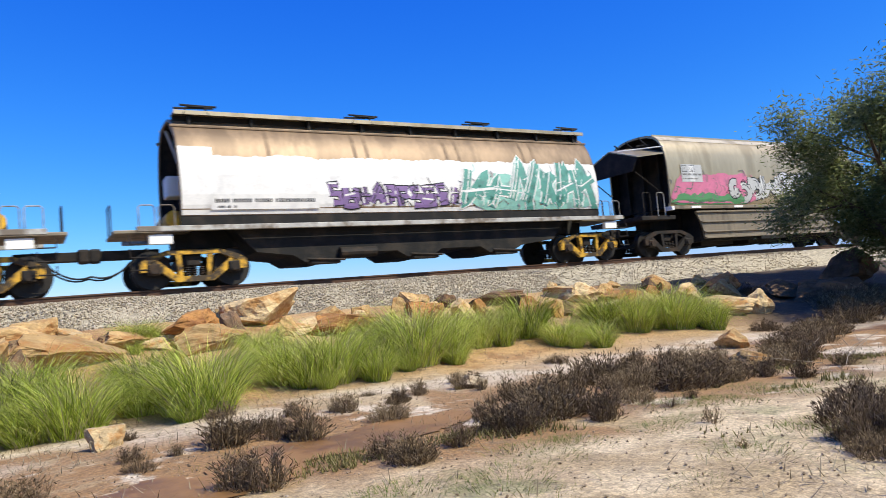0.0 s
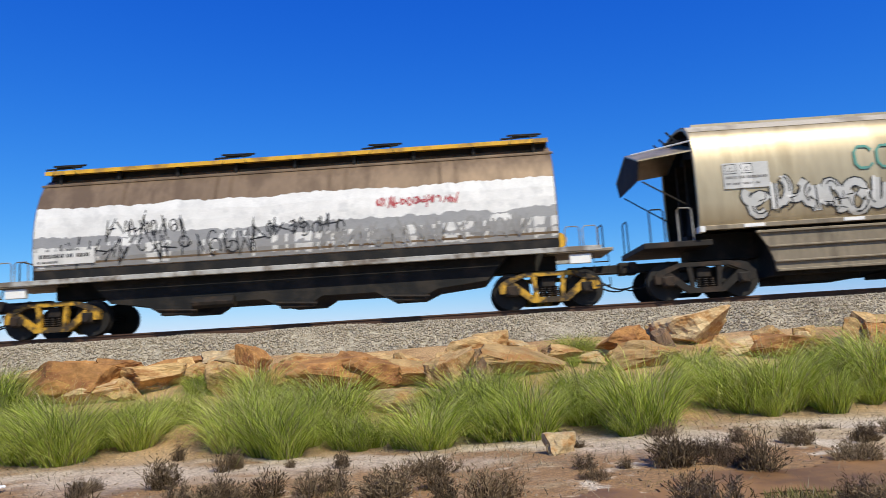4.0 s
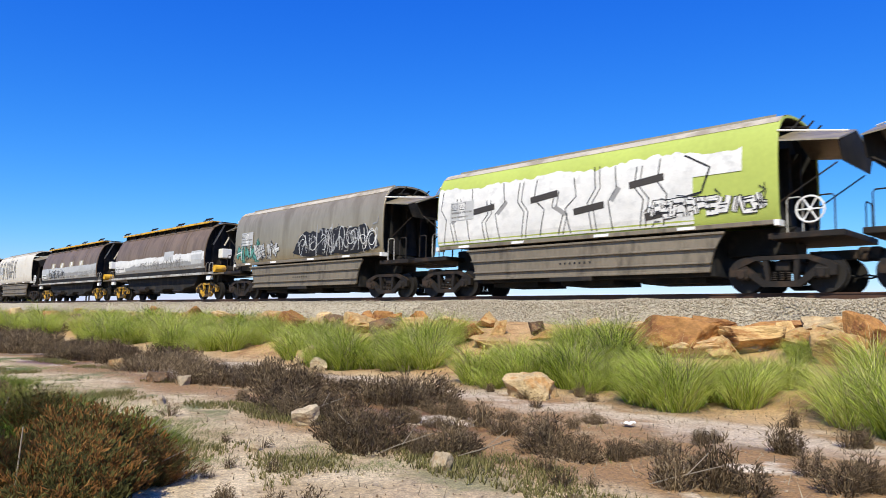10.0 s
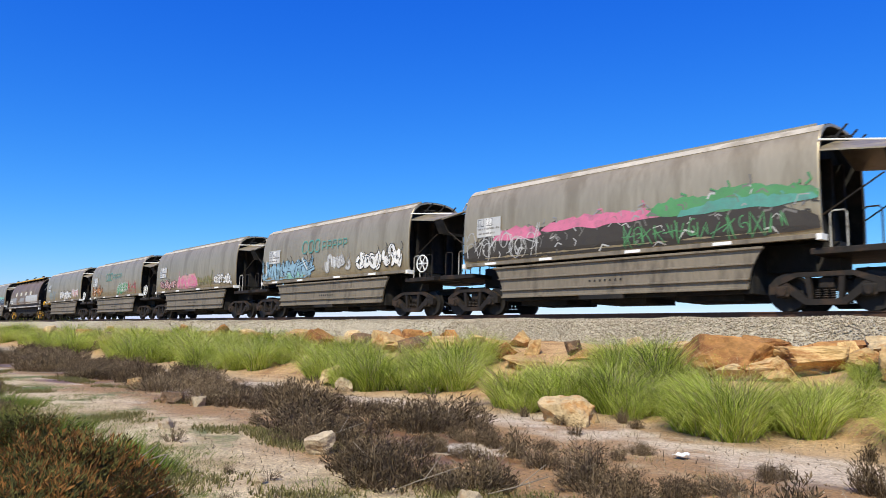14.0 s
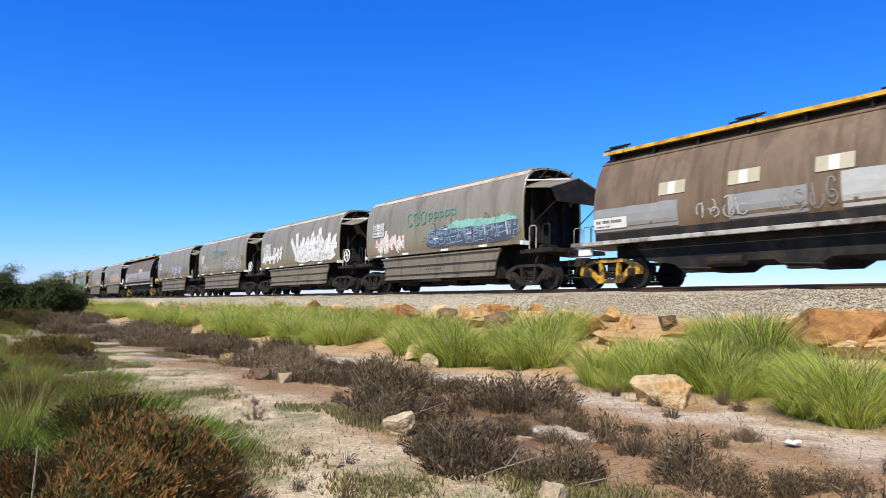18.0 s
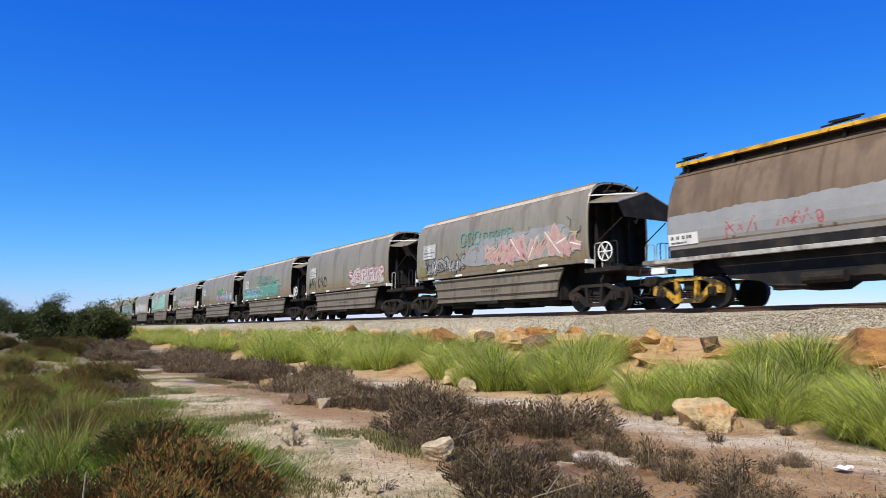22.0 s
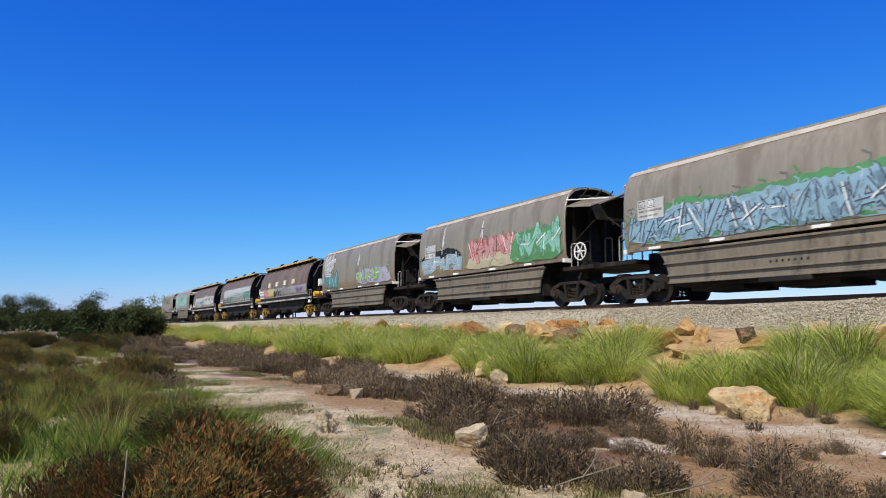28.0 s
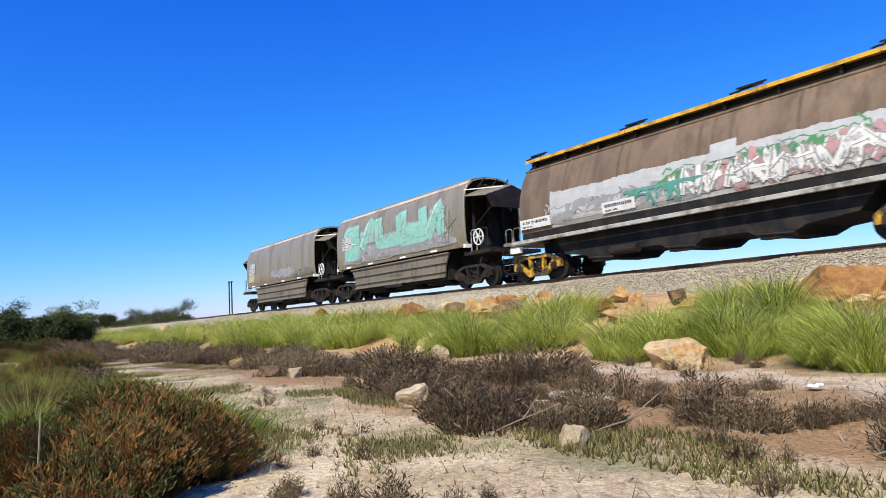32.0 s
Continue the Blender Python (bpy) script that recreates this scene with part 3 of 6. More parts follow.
    prism(bm, [(-5.3, 1.5), (5.3, 1.5), (4.6, 0.74), (3.4, 0.62), (3.0, 0.44), (2.2, 0.44), (1.9, 0.62), (0.6, 0.62), (0.3, 0.44), (-0.5, 0.44), (-0.8, 0.62), (-2.3, 0.62), (-2.6, 0.44), (-3.4, 0.44), (-3.7, 0.62), (-4.6, 0.74)], -1.05, 1.05)
    part("hopper_bottom", bm, M_BLACK, top)
    for s in (-1, 1):
        bm = bmesh.new()
        box(bm, min(s * 4.6, s * h), max(s * 4.6, s * h), -0.35, 0.35, 0.95, 1.5)
        part("centre_sill", bm, M_BLACK, top)
    for x in (-2.9, 0.0, 2.7):
        bm = bmesh.new()
        box(bm, x - 0.4, x + 0.4, -1.2, -0.9, 0.36, 0.48, 0.02)
        rod(bm, (x - 0.5, -1.22, 0.5), (x + 0.5, -1.22, 0.44), 0.03)
        part("discharge_gate", bm, M_STEEL, top)
    bm = bmesh.new()
    for x in (-2.0,):
        rod(bm, (x - 0.5, -1.15, 0.62), (x + 0.5, -1.15, 0.62), 0.14, 12)
    part("brake_cylinder", bm, M_STEEL, top)
    make_bogie("bogie", M_YELLOW, top, -6.05)
    make_bogie("bogie", M_YELLOW, top, 6.05)
    return top


LEAD = 18.6            # the front coupling at the start
OLDER = {1, 2, 7, 8, 11, 12, 17, 18, 25, 30, 41, 42, 43}
WAGONS = []


def rolled(t):
    """How far the train has rolled: about 18.9 metres a second, easing off a little."""
    drift = ((0, -0.3), (2, 0.0), (24, 0.0), (28, -0.38), (30, 0.05), (32, 0.45))
    return 0.46 + 18.942 * t - 0.00536 * t * t + float(np.interp(t, [a for a, _ in drift], [b for _, b in drift]))


smooth, turned, older = make_smooth_hopper(), make_smooth_hopper(-1), make_ribbed_hopper()
TURNED = {4, 10, 14, 16, 20, 22, 26, 29, 32, 34, 38, 40}
used = set()
at = LEAD + PITCH_A
for k in range(46):
    pitch = PITCH_B if k in OLDER else PITCH_A
    kind = older if k in OLDER else turned if k in TURNED else smooth
    x0 = at - pitch / 2
    at -= pitch
    place = pose(x0, TRACK_Y, RAIL_Z)
    if kind in used:
        ob = copy_thing(kind, place)
    else:
        used.add(kind)
        ob = kind
        ob.matrix_basis = place
    WAGONS.append((k, ob, x0, k in OLDER))

# ---- ground and track ----
def soil(x, y):
    """The height of the natural ground and the bank's toe."""
    z = 0.10 * noise.noise((x * 0.12, y * 0.12, 0)) + 0.05 * noise.noise((x * 0.45, y * 0.45, 3)) + 0.02 * noise.noise((x * 1.7, y * 1.7, 7))
    z *= 1.0 if abs(y) < 60 else 2.0
    u = min(1.0, max(0.0, (9.3 - abs(y - TRACK_Y)) / 5.7))
    bank = 1.08 * (0.35 * u + 0.65 * u * u * (3 - 2 * u))
    # slumps and hollows in the loose earth of the bank
    bank += 0.16 * u * (1 - u) * 4 * noise.noise((x * 0.55, y * 0.7, 11)) + 0.05 * u * noise.noise((x * 2.1, y * 2.1, 12))
    return z + bank


def steps(lo, hi, d, far, grow=1.35):
    v = list(np.arange(lo, hi + d / 2, d))
    s, up, down = d, v[-1], v[0]
    while up < far:
        s *= grow
        up += s
        down -= s
        v.append(up)
        v.insert(0, down)
    return v


xs, ys = steps(-60, 32, 0.4, 3500), steps(-9, 14, 0.25, 3500)
verts = [(x, y, soil(x, y)) for y in ys for x in xs]
w = len(xs)
faces = [(j * w + i, j * w + i + 1, (j + 1) * w + i + 1, (j + 1) * w + i) for j in range(len(ys) - 1) for i in range(w - 1)]
me = bpy.data.meshes.new("ground")
me.from_pydata(verts, [], faces)
me.polygons.foreach_set("use_smooth", [True] * len(faces))
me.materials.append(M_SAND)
tagged(new("ground", me), "pale sandy salt flat with damp patches", "ground", kind="structure")

# ballast bed: one long body
bm = bmesh.new()
half = [(3.9, 0.70), (2.9, 1.14), (2.15, 1.60), (1.75, 1.70), (0.9, 1.70), (0.0, 1.69)]
bx = [-3000, -1200, -600, -300] + list(np.arange(-200, 61, 0.8)) + [120, 300, 700, 1500, 3000]
ring = [(-y, z) for y, z in half] + [(y, z) for y, z in half[-2::-1]]
prev = None
for x in bx:
    row = [bm.verts.new((x, TRACK_Y + y + 0.05 * noise.noise((x, y, 1)), z + 0.05 * noise.noise((x * 0.8, y, 5)))) for y, z in ring]
    if prev:
        for i in range(len(row) - 1):
            bm.faces.new((prev[i], row[i], row[i + 1], prev[i + 1])).smooth = True
    prev = row
bmesh.ops.recalc_face_normals(bm, faces=bm.faces)
tagged(link_mesh("ballast_bed", bm, M_BALLAST), "grey crushed stone ballast bank under the track", "ballast", kind="structure")
for s in (-1, 1):
    bm = bmesh.new()
    y = TRACK_Y + s * 0.7525
    sec = [(-0.07, 0), (-0.07, 0.02), (-0.012, 0.035), (-0.012, 0.115), (-0.036, 0.125), (-0.036, 0.158), (0.036, 0.158), (0.036, 0.125), (0.012, 0.115), (0.012, 0.035), (0.07, 0.02), (0.07, 0)]
    a = [bm.verts.new((-2500, y + u, RAIL_Z - 0.158 + v)) for u, v in sec]
    b = [bm.verts.new((2500, y + u, RAIL_Z - 0.158 + v)) for u, v in sec]
    for i in range(12):
        bm.faces.new((a[i], a[(i + 1) % 12], b[(i + 1) % 12], b[i]))
    bmesh.ops.recalc_face_normals(bm, faces=bm.faces)
    tagged(link_mesh("rail", bm, M_RAIL), "rusty brown steel rail on sleepers", "rail", "rails of the track", kind="structure")

# ---- plants, rocks and stones ----
rng = random.Random(11)


def plant_material(name, stops, rough=0.75):
    """Leaves or stems whose colour goes from piece to piece through the given stops."""
    m = bpy.data.materials.new(name)
    m.use_nodes = True
    n, l = m.node_tree.nodes, m.node_tree.links
    b = n["Principled BSDF"]
    b.inputs["Roughness"].default_value = rough
    b.inputs["Specular IOR Level"].default_value = 0.25
    g, info, add, ramp = n.new("ShaderNodeNewGeometry"), n.new("ShaderNodeObjectInfo"), n.new("ShaderNodeMath"), n.new("ShaderNodeValToRGB")
    add.operation = "MULTIPLY_ADD"
    l.new(info.outputs["Random"], add.inputs[0])
    add.inputs[1].default_value = 0.3
    sc = n.new("ShaderNodeMath")
    sc.operation = "MULTIPLY"
    sc.inputs[1].default_value = 0.7
    l.new(g.outputs["Random Per Island"], sc.inputs[0])
    l.new(sc.outputs[0], add.inputs[2])
    while len(ramp.color_ramp.elements) < len(stops):
        ramp.color_ramp.elements.new(0.5)
    for i, c in enumerate(stops):
        ramp.color_ramp.elements[i].position = i / (len(stops) - 1)
        ramp.color_ramp.elements[i].color = (*c, 1)
    l.new(add.outputs[0], ramp.inputs[0])
    l.new(ramp.outputs[0], b.inputs["Base Color"])
    tr = n.new("ShaderNodeBsdfTranslucent")
    mix = n.new("ShaderNodeMixShader")
    mix.inputs[0].default_value = 0.25
    l.new(ramp.outputs[0], tr.inputs[0])
    l.new(b.outputs[0], mix.inputs[1])
    l.new(tr.outputs[0], mix.inputs[2])
    l.new(mix.outputs[0], n["Material Output"].inputs[0])
    return m


M_TUSSOCK = plant_material("tussock_grass", [(0.016, 0.03, 0.004), (0.13, 0.185, 0.014), (0.39, 0.48, 0.05), (0.64, 0.68, 0.14), (0.76, 0.69, 0.30)])
M_SHORT = plant_material("short_grass", [(0.035, 0.07, 0.008), (0.10, 0.16, 0.02), (0.19, 0.21, 0.05), (0.30, 0.25, 0.11)])
M_SCRUB = plant_material("scrub_twigs", [(0.025, 0.016, 0.008), (0.09, 0.06, 0.031), (0.185, 0.13, 0.073), (0.36, 0.27, 0.165)], 0.9)
M_HEATH = plant_material("heath_olive", [(0.02, 0.02, 0.006), (0.06, 0.056, 0.015), (0.12, 0.108, 0.03), (0.2, 0.16, 0.042)], 0.9)
M_RUST = plant_material("heath_rust", [(0.045, 0.023, 0.008), (0.135, 0.06, 0.017), (0.26, 0.115, 0.03), (0.22, 0.145, 0.04)], 0.9)
M_REED = plant_material("dry_reeds", [(0.035, 0.05, 0.007), (0.14, 0.17, 0.022), (0.29, 0.29, 0.055), (0.17, 0.115, 0.042), (0.42, 0.33, 0.14)], 0.85)
M_LEAF = plant_material("gum_leaves", [(0.045, 0.06, 0.016), (0.105, 0.13, 0.034), (0.18, 0.205, 0.065), (0.27, 0.28, 0.115)])
M_DARKLEAF = plant_material("dark_leaves", [(0.02, 0.03, 0.009), (0.045, 0.06, 0.017), (0.085, 0.095, 0.03)])
M_BARK = material("bark", (0.10, 0.075, 0.055), 0.95, vary=0.4, scale=6, fine=40, bump=0.6)
M_STRAW = material("dead_wood", (0.24, 0.195, 0.145), 0.9, vary=0.3, scale=6, fine=40)
ROCKS = [material("rock_" + n, c, 0.95, vary=0.42, scale=2.2, fine=11, bump=0.45, depth=0.03, stain=s, stain_scale=1.5, stain_at=0.54, random=0.2) for n, c, s in (
    ("orange", (0.37, 0.18, 0.058), (0.20, 0.085, 0.03)), ("tan", (0.43, 0.28, 0.12), (0.31, 0.15, 0.05)),
    ("pale", (0.52, 0.38, 0.20), (0.40, 0.21, 0.075)), ("brown", (0.13, 0.083, 0.05), (0.23, 0.13, 0.065)), ("bleached", (0.43, 0.34, 0.22), (0.30, 0.21, 0.12)))]


def blade_mesh(name, mat, count, spread, low, high, lean, width, seed, droop=0.5, stray=0.6):
    """Curved tapering blades from one foot."""
    r = random.Random(seed)
    v, f = [], []
    for _ in range(count):
        a, d = r.uniform(0, 6.283), spread * math.sqrt(r.random())
        bx, by = d * math.cos(a), d * math.sin(a)
        out = a + r.gauss(0, stray)
        ln, tilt = r.uniform(low, high), lean * (0.25 + d / max(spread, 0.01)) * r.uniform(0.4, 1.2)
        side = r.uniform(0, 3.14)
        wx, wy = math.cos(side) * width / 2, math.sin(side) * width / 2
        base, k = len(v), 5
        x, y, z, up = bx, by, -0.03, 1.35 - tilt * 0.4
        for i in range(k):
            t = i / (k - 1)
            w = 1 - 0.92 * t
            v += [(x - wx * w, y - wy * w, z), (x + wx * w, y + wy * w, z)]
            ang = max(-1.1, up - (tilt + droop * t) * t * 1.1)
            x += math.cos(ang) * math.cos(out) * ln / k
            y += math.cos(ang) * math.sin(out) * ln / k
            z += math.sin(ang) * ln / k
        f += [(base + 2 * i, base + 2 * i + 1, base + 2 * i + 3, base + 2 * i + 2) for i in range(k - 1)]
    me = bpy.data.meshes.new(name)
    me.from_pydata(v, [], f)
    me.materials.append(mat)
    return me


def bush_mesh(name, mat, shoots, radius, height, seed, leaves, length, width, tips=None, share=0.0, foot_at=0.35, ragged=0.3, bare=0.25, dome=0.72):
    """A dense low bush: shoots that fan from the foot to a ragged dome, set with fine leaves; a share of them may have other tips."""
    r = random.Random(seed)
    sv, sf, lv, lf, tv, tf = [], [], [], [], [], []
    for _ in range(shoots):
        a, d = r.uniform(0, 6.283), math.sqrt(r.random())
        lump = 1 + 0.22 * math.sin(2 * a + seed) + 0.14 * math.sin(5 * a + 2 * seed)
        foot = Vector((foot_at * radius * d * math.cos(a), foot_at * radius * d * math.sin(a), -0.03))
        top = Vector((radius * d * lump * math.cos(a), radius * d * lump * math.sin(a), height * (1.0 - dome * d ** 2.4) * r.uniform(1 - ragged, 1.0 + 0.35 * ragged)))
        bend = foot.lerp(top, 0.5) + Vector((r.gauss(0, 0.06), r.gauss(0, 0.06), -0.05)) * height
        w = 0.0035 * r.uniform(0.7, 1.4)
        side = Vector((math.cos(a + 1.57), math.sin(a + 1.57), 0)) * w
        b = len(sv)
        sv += [tuple(foot - side), tuple(foot + side), tuple(bend - side), tuple(bend + side), tuple(top)]
        sf += [(b, b + 1, b + 3, b + 2), (b + 2, b + 3, b + 4)]
        v, f = (tv, tf) if tips and r.random() < share else (lv, lf)
        for _ in range(leaves):
            u = bare + (1 - bare) * r.random() ** 0.8
            p = foot.lerp(bend, u * 2) if u < 0.5 else bend.lerp(top, u * 2 - 1)
            p = p + Vector((r.gauss(0, 0.3), r.gauss(0, 0.3), r.gauss(0, 0.2))) * length
            q = Vector((r.gauss(0, 0.42) + 0.35 * d * math.cos(a), r.gauss(0, 0.42) + 0.35 * d * math.sin(a), r.uniform(0.35, 1.1))) * length
            o = q.orthogonal().normalized() * width * r.uniform(0.6, 1.3)
            b = len(v)
            v += [tuple(p), tuple(p + q * 0.55 - o), tuple(p + q), tuple(p + q * 0.55 + o)]
            f.append((b, b + 1, b + 2, b + 3))
    out = []
    for nm, m, v, f in ((name, mat, sv, sf), ("foliage", mat, lv, lf), ("new_growth", tips, tv, tf)):
        if f:
            me = bpy.data.meshes.new(nm)
            me.from_pydata(v, [], f)
            me.materials.append(m)
            out.append(me)
    return tuple(out)


def rock_mesh(name, seed):
    """A quarried block: a cube split along random planes, edges worn, faces roughened."""
    r = random.Random(seed)
    bm = bmesh.new()
    bmesh.ops.create_cube(bm, size=1.7)
    for _ in range(11):
        d = Vector((r.gauss(0, 1), r.gauss(0, 1), r.gauss(0, 0.8))).normalized()
        cut = bmesh.ops.bisect_plane(bm, geom=bm.verts[:] + bm.edges[:] + bm.faces[:], plane_co=d * r.uniform(0.5, 0.85), plane_no=d, clear_outer=True)
        rim = [e for e in cut["geom_cut"] if isinstance(e, bmesh.types.BMEdge)]
        if rim:
            bmesh.ops.contextual_create(bm, geom=rim)
    bmesh.ops.bevel(bm, geom=bm.edges[:], offset=0.035, segments=1, affect="EDGES", clamp_overlap=True)
    bmesh.ops.triangulate(bm, faces=bm.faces[:])
    for cuts in (1, 1, 1):
        bmesh.ops.subdivide_edges(bm, edges=[e for e in bm.edges if e.calc_length() > 0.16], cuts=cuts)
        bmesh.ops.triangulate(bm, faces=[q for q in bm.faces if len(q.verts) > 3])
    off = Vector((seed, 0, 0))
    for v in bm.verts:
        n = v.co.normalized()
        v.co += n * (0.12 * noise.noise(v.co * 1.7 + off) + 0.07 * noise.noise(v.co * 4.5 + off) + 0.035 * noise.noise(v.co * 11))
    bmesh.ops.recalc_face_normals(bm, faces=bm.faces[:])
    me = bpy.data.meshes.new(name)
    bm.to_mesh(me)
    bm.free()
    me.materials.append(ROCKS[0])
    return me


def put(name, mesh, x, y, z, size, turn=None, mat=None, tilt=0.0, label="", category="", group="", kind=""):
    ob = new(name, mesh[0] if isinstance(mesh, tuple) else mesh)
    if isinstance(mesh, tuple):
        for extra in mesh[1:]:
            new(extra.name.split(".")[0], extra).parent = ob
    s = size if isinstance(size, tuple) else (size, size, size)
    ob.location, ob.scale = (x, y, z), s
    ob.rotation_euler = (rng.uniform(-tilt, tilt), rng.uniform(-tilt, tilt), rng.uniform(0, 6.28) if turn is None else turn)
    if mat:
        ob.material_slots[0].link = "OBJECT"
        ob.material_slots[0].material = mat
    return tagged(ob, label, category, group, kind)


# boulders along the toe of the bank
ROCK_MESHES = [rock_mesh("boulder", 20 + i) for i in range(12)]
ROCK_WORDS = ("orange weathered sandstone boulder at the toe of the bank", "tan sandstone boulder at the toe of the bank", "pale yellowish sandstone boulder at the toe of the bank", "dark brown boulder at the toe of the bank")


def boulder(x, y, wide, high, colour, sink=0.18):
    """A block of about the given width and height, its foot set into the earth."""
    sx, sy, sz = wide * 0.72, wide * rng.uniform(0.5, 0.7), max(high * 0.7, wide * 0.24)
    put("boulder", ROCK_MESHES[rng.randrange(12)], x, y + 0.3 * sy, soil(x, y) + sz * (0.72 - sink), (sx, sy, sz), turn=rng.uniform(-0.35, 0.35) + rng.choice((0, 3.14)), mat=ROCKS[colour], tilt=0.16, label=ROCK_WORDS[colour], category="boulder", group="boulders along the railway bank")


# width, height and stone of each block, from the tree back along the line
for x, y, wide, high, c in ((3.56, 11.2, 0.91, 0.46, 0), (3.74, 10.4, 0.95, 0.42, 1), (4.76, 11.4, 1.01, 0.64, 2), (4.1, 10.8, 0.28, 0.6, 3), (5.14, 10.8, 0.61, 0.25, 2), (5.96, 10.8, 1.14, 0.46, 0), (7.55, 11.3, 0.56, 0.45, 1),
                            (7.85, 10.9, 0.66, 0.39, 0), (8.3, 11.9, 0.6, 0.45, 1), (8.72, 11.0, 0.46, 0.46, 2), (9.0, 12.1, 0.39, 0.33, 3), (9.82, 11.3, 0.97, 0.43, 3), (10.81, 10.5, 0.37, 0.43, 0), (11.21, 10.6, 0.37, 0.37, 3), (12.3, 11.3, 0.81, 0.47, 2)):
    boulder(x, y, wide, high, c)
# brown blocks past x 17 have the gum trees' shade in their dark stone
for x, y, wide, high, c in ((11.31, 10.2, 0.49, 0.31, 1), (12.04, 10.4, 0.51, 0.32, 1), (13.11, 10.6, 0.94, 0.47, 0), (13.32, 10.2, 0.8, 0.33, 1), (15.0, 11.7, 0.47, 0.31, 3), (14.47, 10.1, 0.84, 0.49, 2), (14.43, 8.9, 1.2, 0.47, 2),
                            (15.03, 8.7, 0.68, 0.55, 2), (17.9, 9.9, 0.97, 0.48, 3), (18.2, 9.0, 1.28, 0.64, 3), (20.8, 9.8, 1.6, 1.0, 3), (0.93, 9.7, 0.4, 0.5, 3), (16.4, 10.6, 0.9, 0.5, 0)):
    boulder(x, y, wide, high, c)
for x, y, wide, high, c in ((-1.5, 10.0, 1.3, 0.66, 0), (-0.75, 9.9, 0.9, 0.6, 0), (-2.13, 11.0, 0.6, 0.41, 1), (-0.01, 10.3, 1.02, 0.42, 1), (0.04, 8.9, 0.98, 0.41, 2), (0.54, 9.7, 0.61, 0.7, 1), (0.94, 9.3, 0.26, 0.45, 3),
                            (1.57, 10.3, 1.38, 0.39, 1), (2.18, 8.9, 0.36, 0.32, 1), (2.5, 11.2, 0.8, 0.3, 1), (0.9, 11.2, 0.9, 0.35, 1), (-0.5, 11.4, 0.8, 0.3, 1)):
    boulder(x, y, wide, high, c)
for x, y, wide, high, c in ((-5.9, 10.4, 1.15, 0.9, 0), (-5.5, 10.9, 0.55, 0.55, 3), (-4.95, 10.4, 0.5, 0.41, 1), (-4.65, 10.9, 1.16, 0.42, 1), (-4.6, 11.9, 1.05, 0.35, 0), (-5.9, 12.3, 0.77, 0.32, 0), (-4.09, 11.2, 0.7, 0.32, 1),
                            (-3.53, 11.6, 0.83, 0.47, 2), (-3.07, 10.2, 0.58, 0.6, 1), (-2.9, 10.9, 0.46, 0.6, 0), (-11.3, 10.8, 0.61, 0.4, 0), (-9.2, 8.9, 0.45, 0.36, 1), (-9.7, 11.5, 0.33, 0.33, 3), (-8.6, 11.0, 0.6, 0.3, 1), (-7.3, 11.8, 0.7, 0.3, 1)):
    boulder(x, y, wide, high, c)
for x, y, wide, high, c in ((-18.5, 10.4, 0.75, 0.8, 0), (-16.3, 10.6, 0.66, 0.55, 3), (-15.5, 10.7, 0.8, 0.6, 1), (-14.4, 10.9, 0.69, 0.5, 3), (-13.6, 11.0, 0.75, 0.42, 1), (-12.6, 11.0, 0.5, 0.4, 0), (-26.7, 11.0, 1.3, 0.7, 0),
                            (-31.5, 10.4, 1.3, 0.62, 1), (-28.0, 10.4, 1.6, 0.5, 1), (-34.0, 8.9, 0.8, 0.8, 3), (-33.0, 9.1, 0.83, 0.66, 2), (-48.0, 10.0, 1.3, 0.9, 2), (-16.8, 9.3, 0.49, 0.3, 2), (-13.6, 7.9, 0.56, 0.42, 2)):
    boulder(x, y, wide, high, c)
for x, y, wide, high, c in ((-52.0, 10.3, 1.0, 0.6, 1), (-56.0, 10.3, 0.9, 0.6, 2), (-63.0, 10.4, 1.1, 0.6, 1), (-72.6, 10.2, 1.4, 0.7, 1), (-86.0, 10.4, 1.3, 0.9, 2), (-38.0, 10.6, 1.0, 0.5, 1), (-42.5, 10.2, 0.8, 0.5, 0), (-21.4, 10.9, 0.7, 0.4, 1), (-23.6, 10.6, 0.6, 0.35, 0)):
    boulder(x, y, wide, high, c)
# smaller stones that show between them, half buried
for x in np.arange(-44, 17, 0.5):
    boulder(x + rng.uniform(-0.3, 0.3), rng.uniform(10.2, 12.2), rng.choice((0.25, 0.34, 0.45, 0.6, 0.8)), rng.choice((0.18, 0.26, 0.34, 0.42)), rng.choice((0, 1, 1, 2, 0, 1, 2)), sink=0.2)
BLOCK = "pale yellow block of stone lying by the grass"
put("boulder", ROCK_MESHES[2], -6.2, 6.95, soil(-6.2, 6.95) + 0.16, (0.40, 0.32, 0.32), 0.3, ROCKS[2], label=BLOCK, category="boulder", group="loose stones on the flat")
put("boulder", ROCK_MESHES[4], 1.7, 6.1, soil(1.7, 6.1) + 0.07, (0.22, 0.17, 0.14), 0.2, ROCKS[2], label=BLOCK, category="boulder", group="loose stones on the flat")
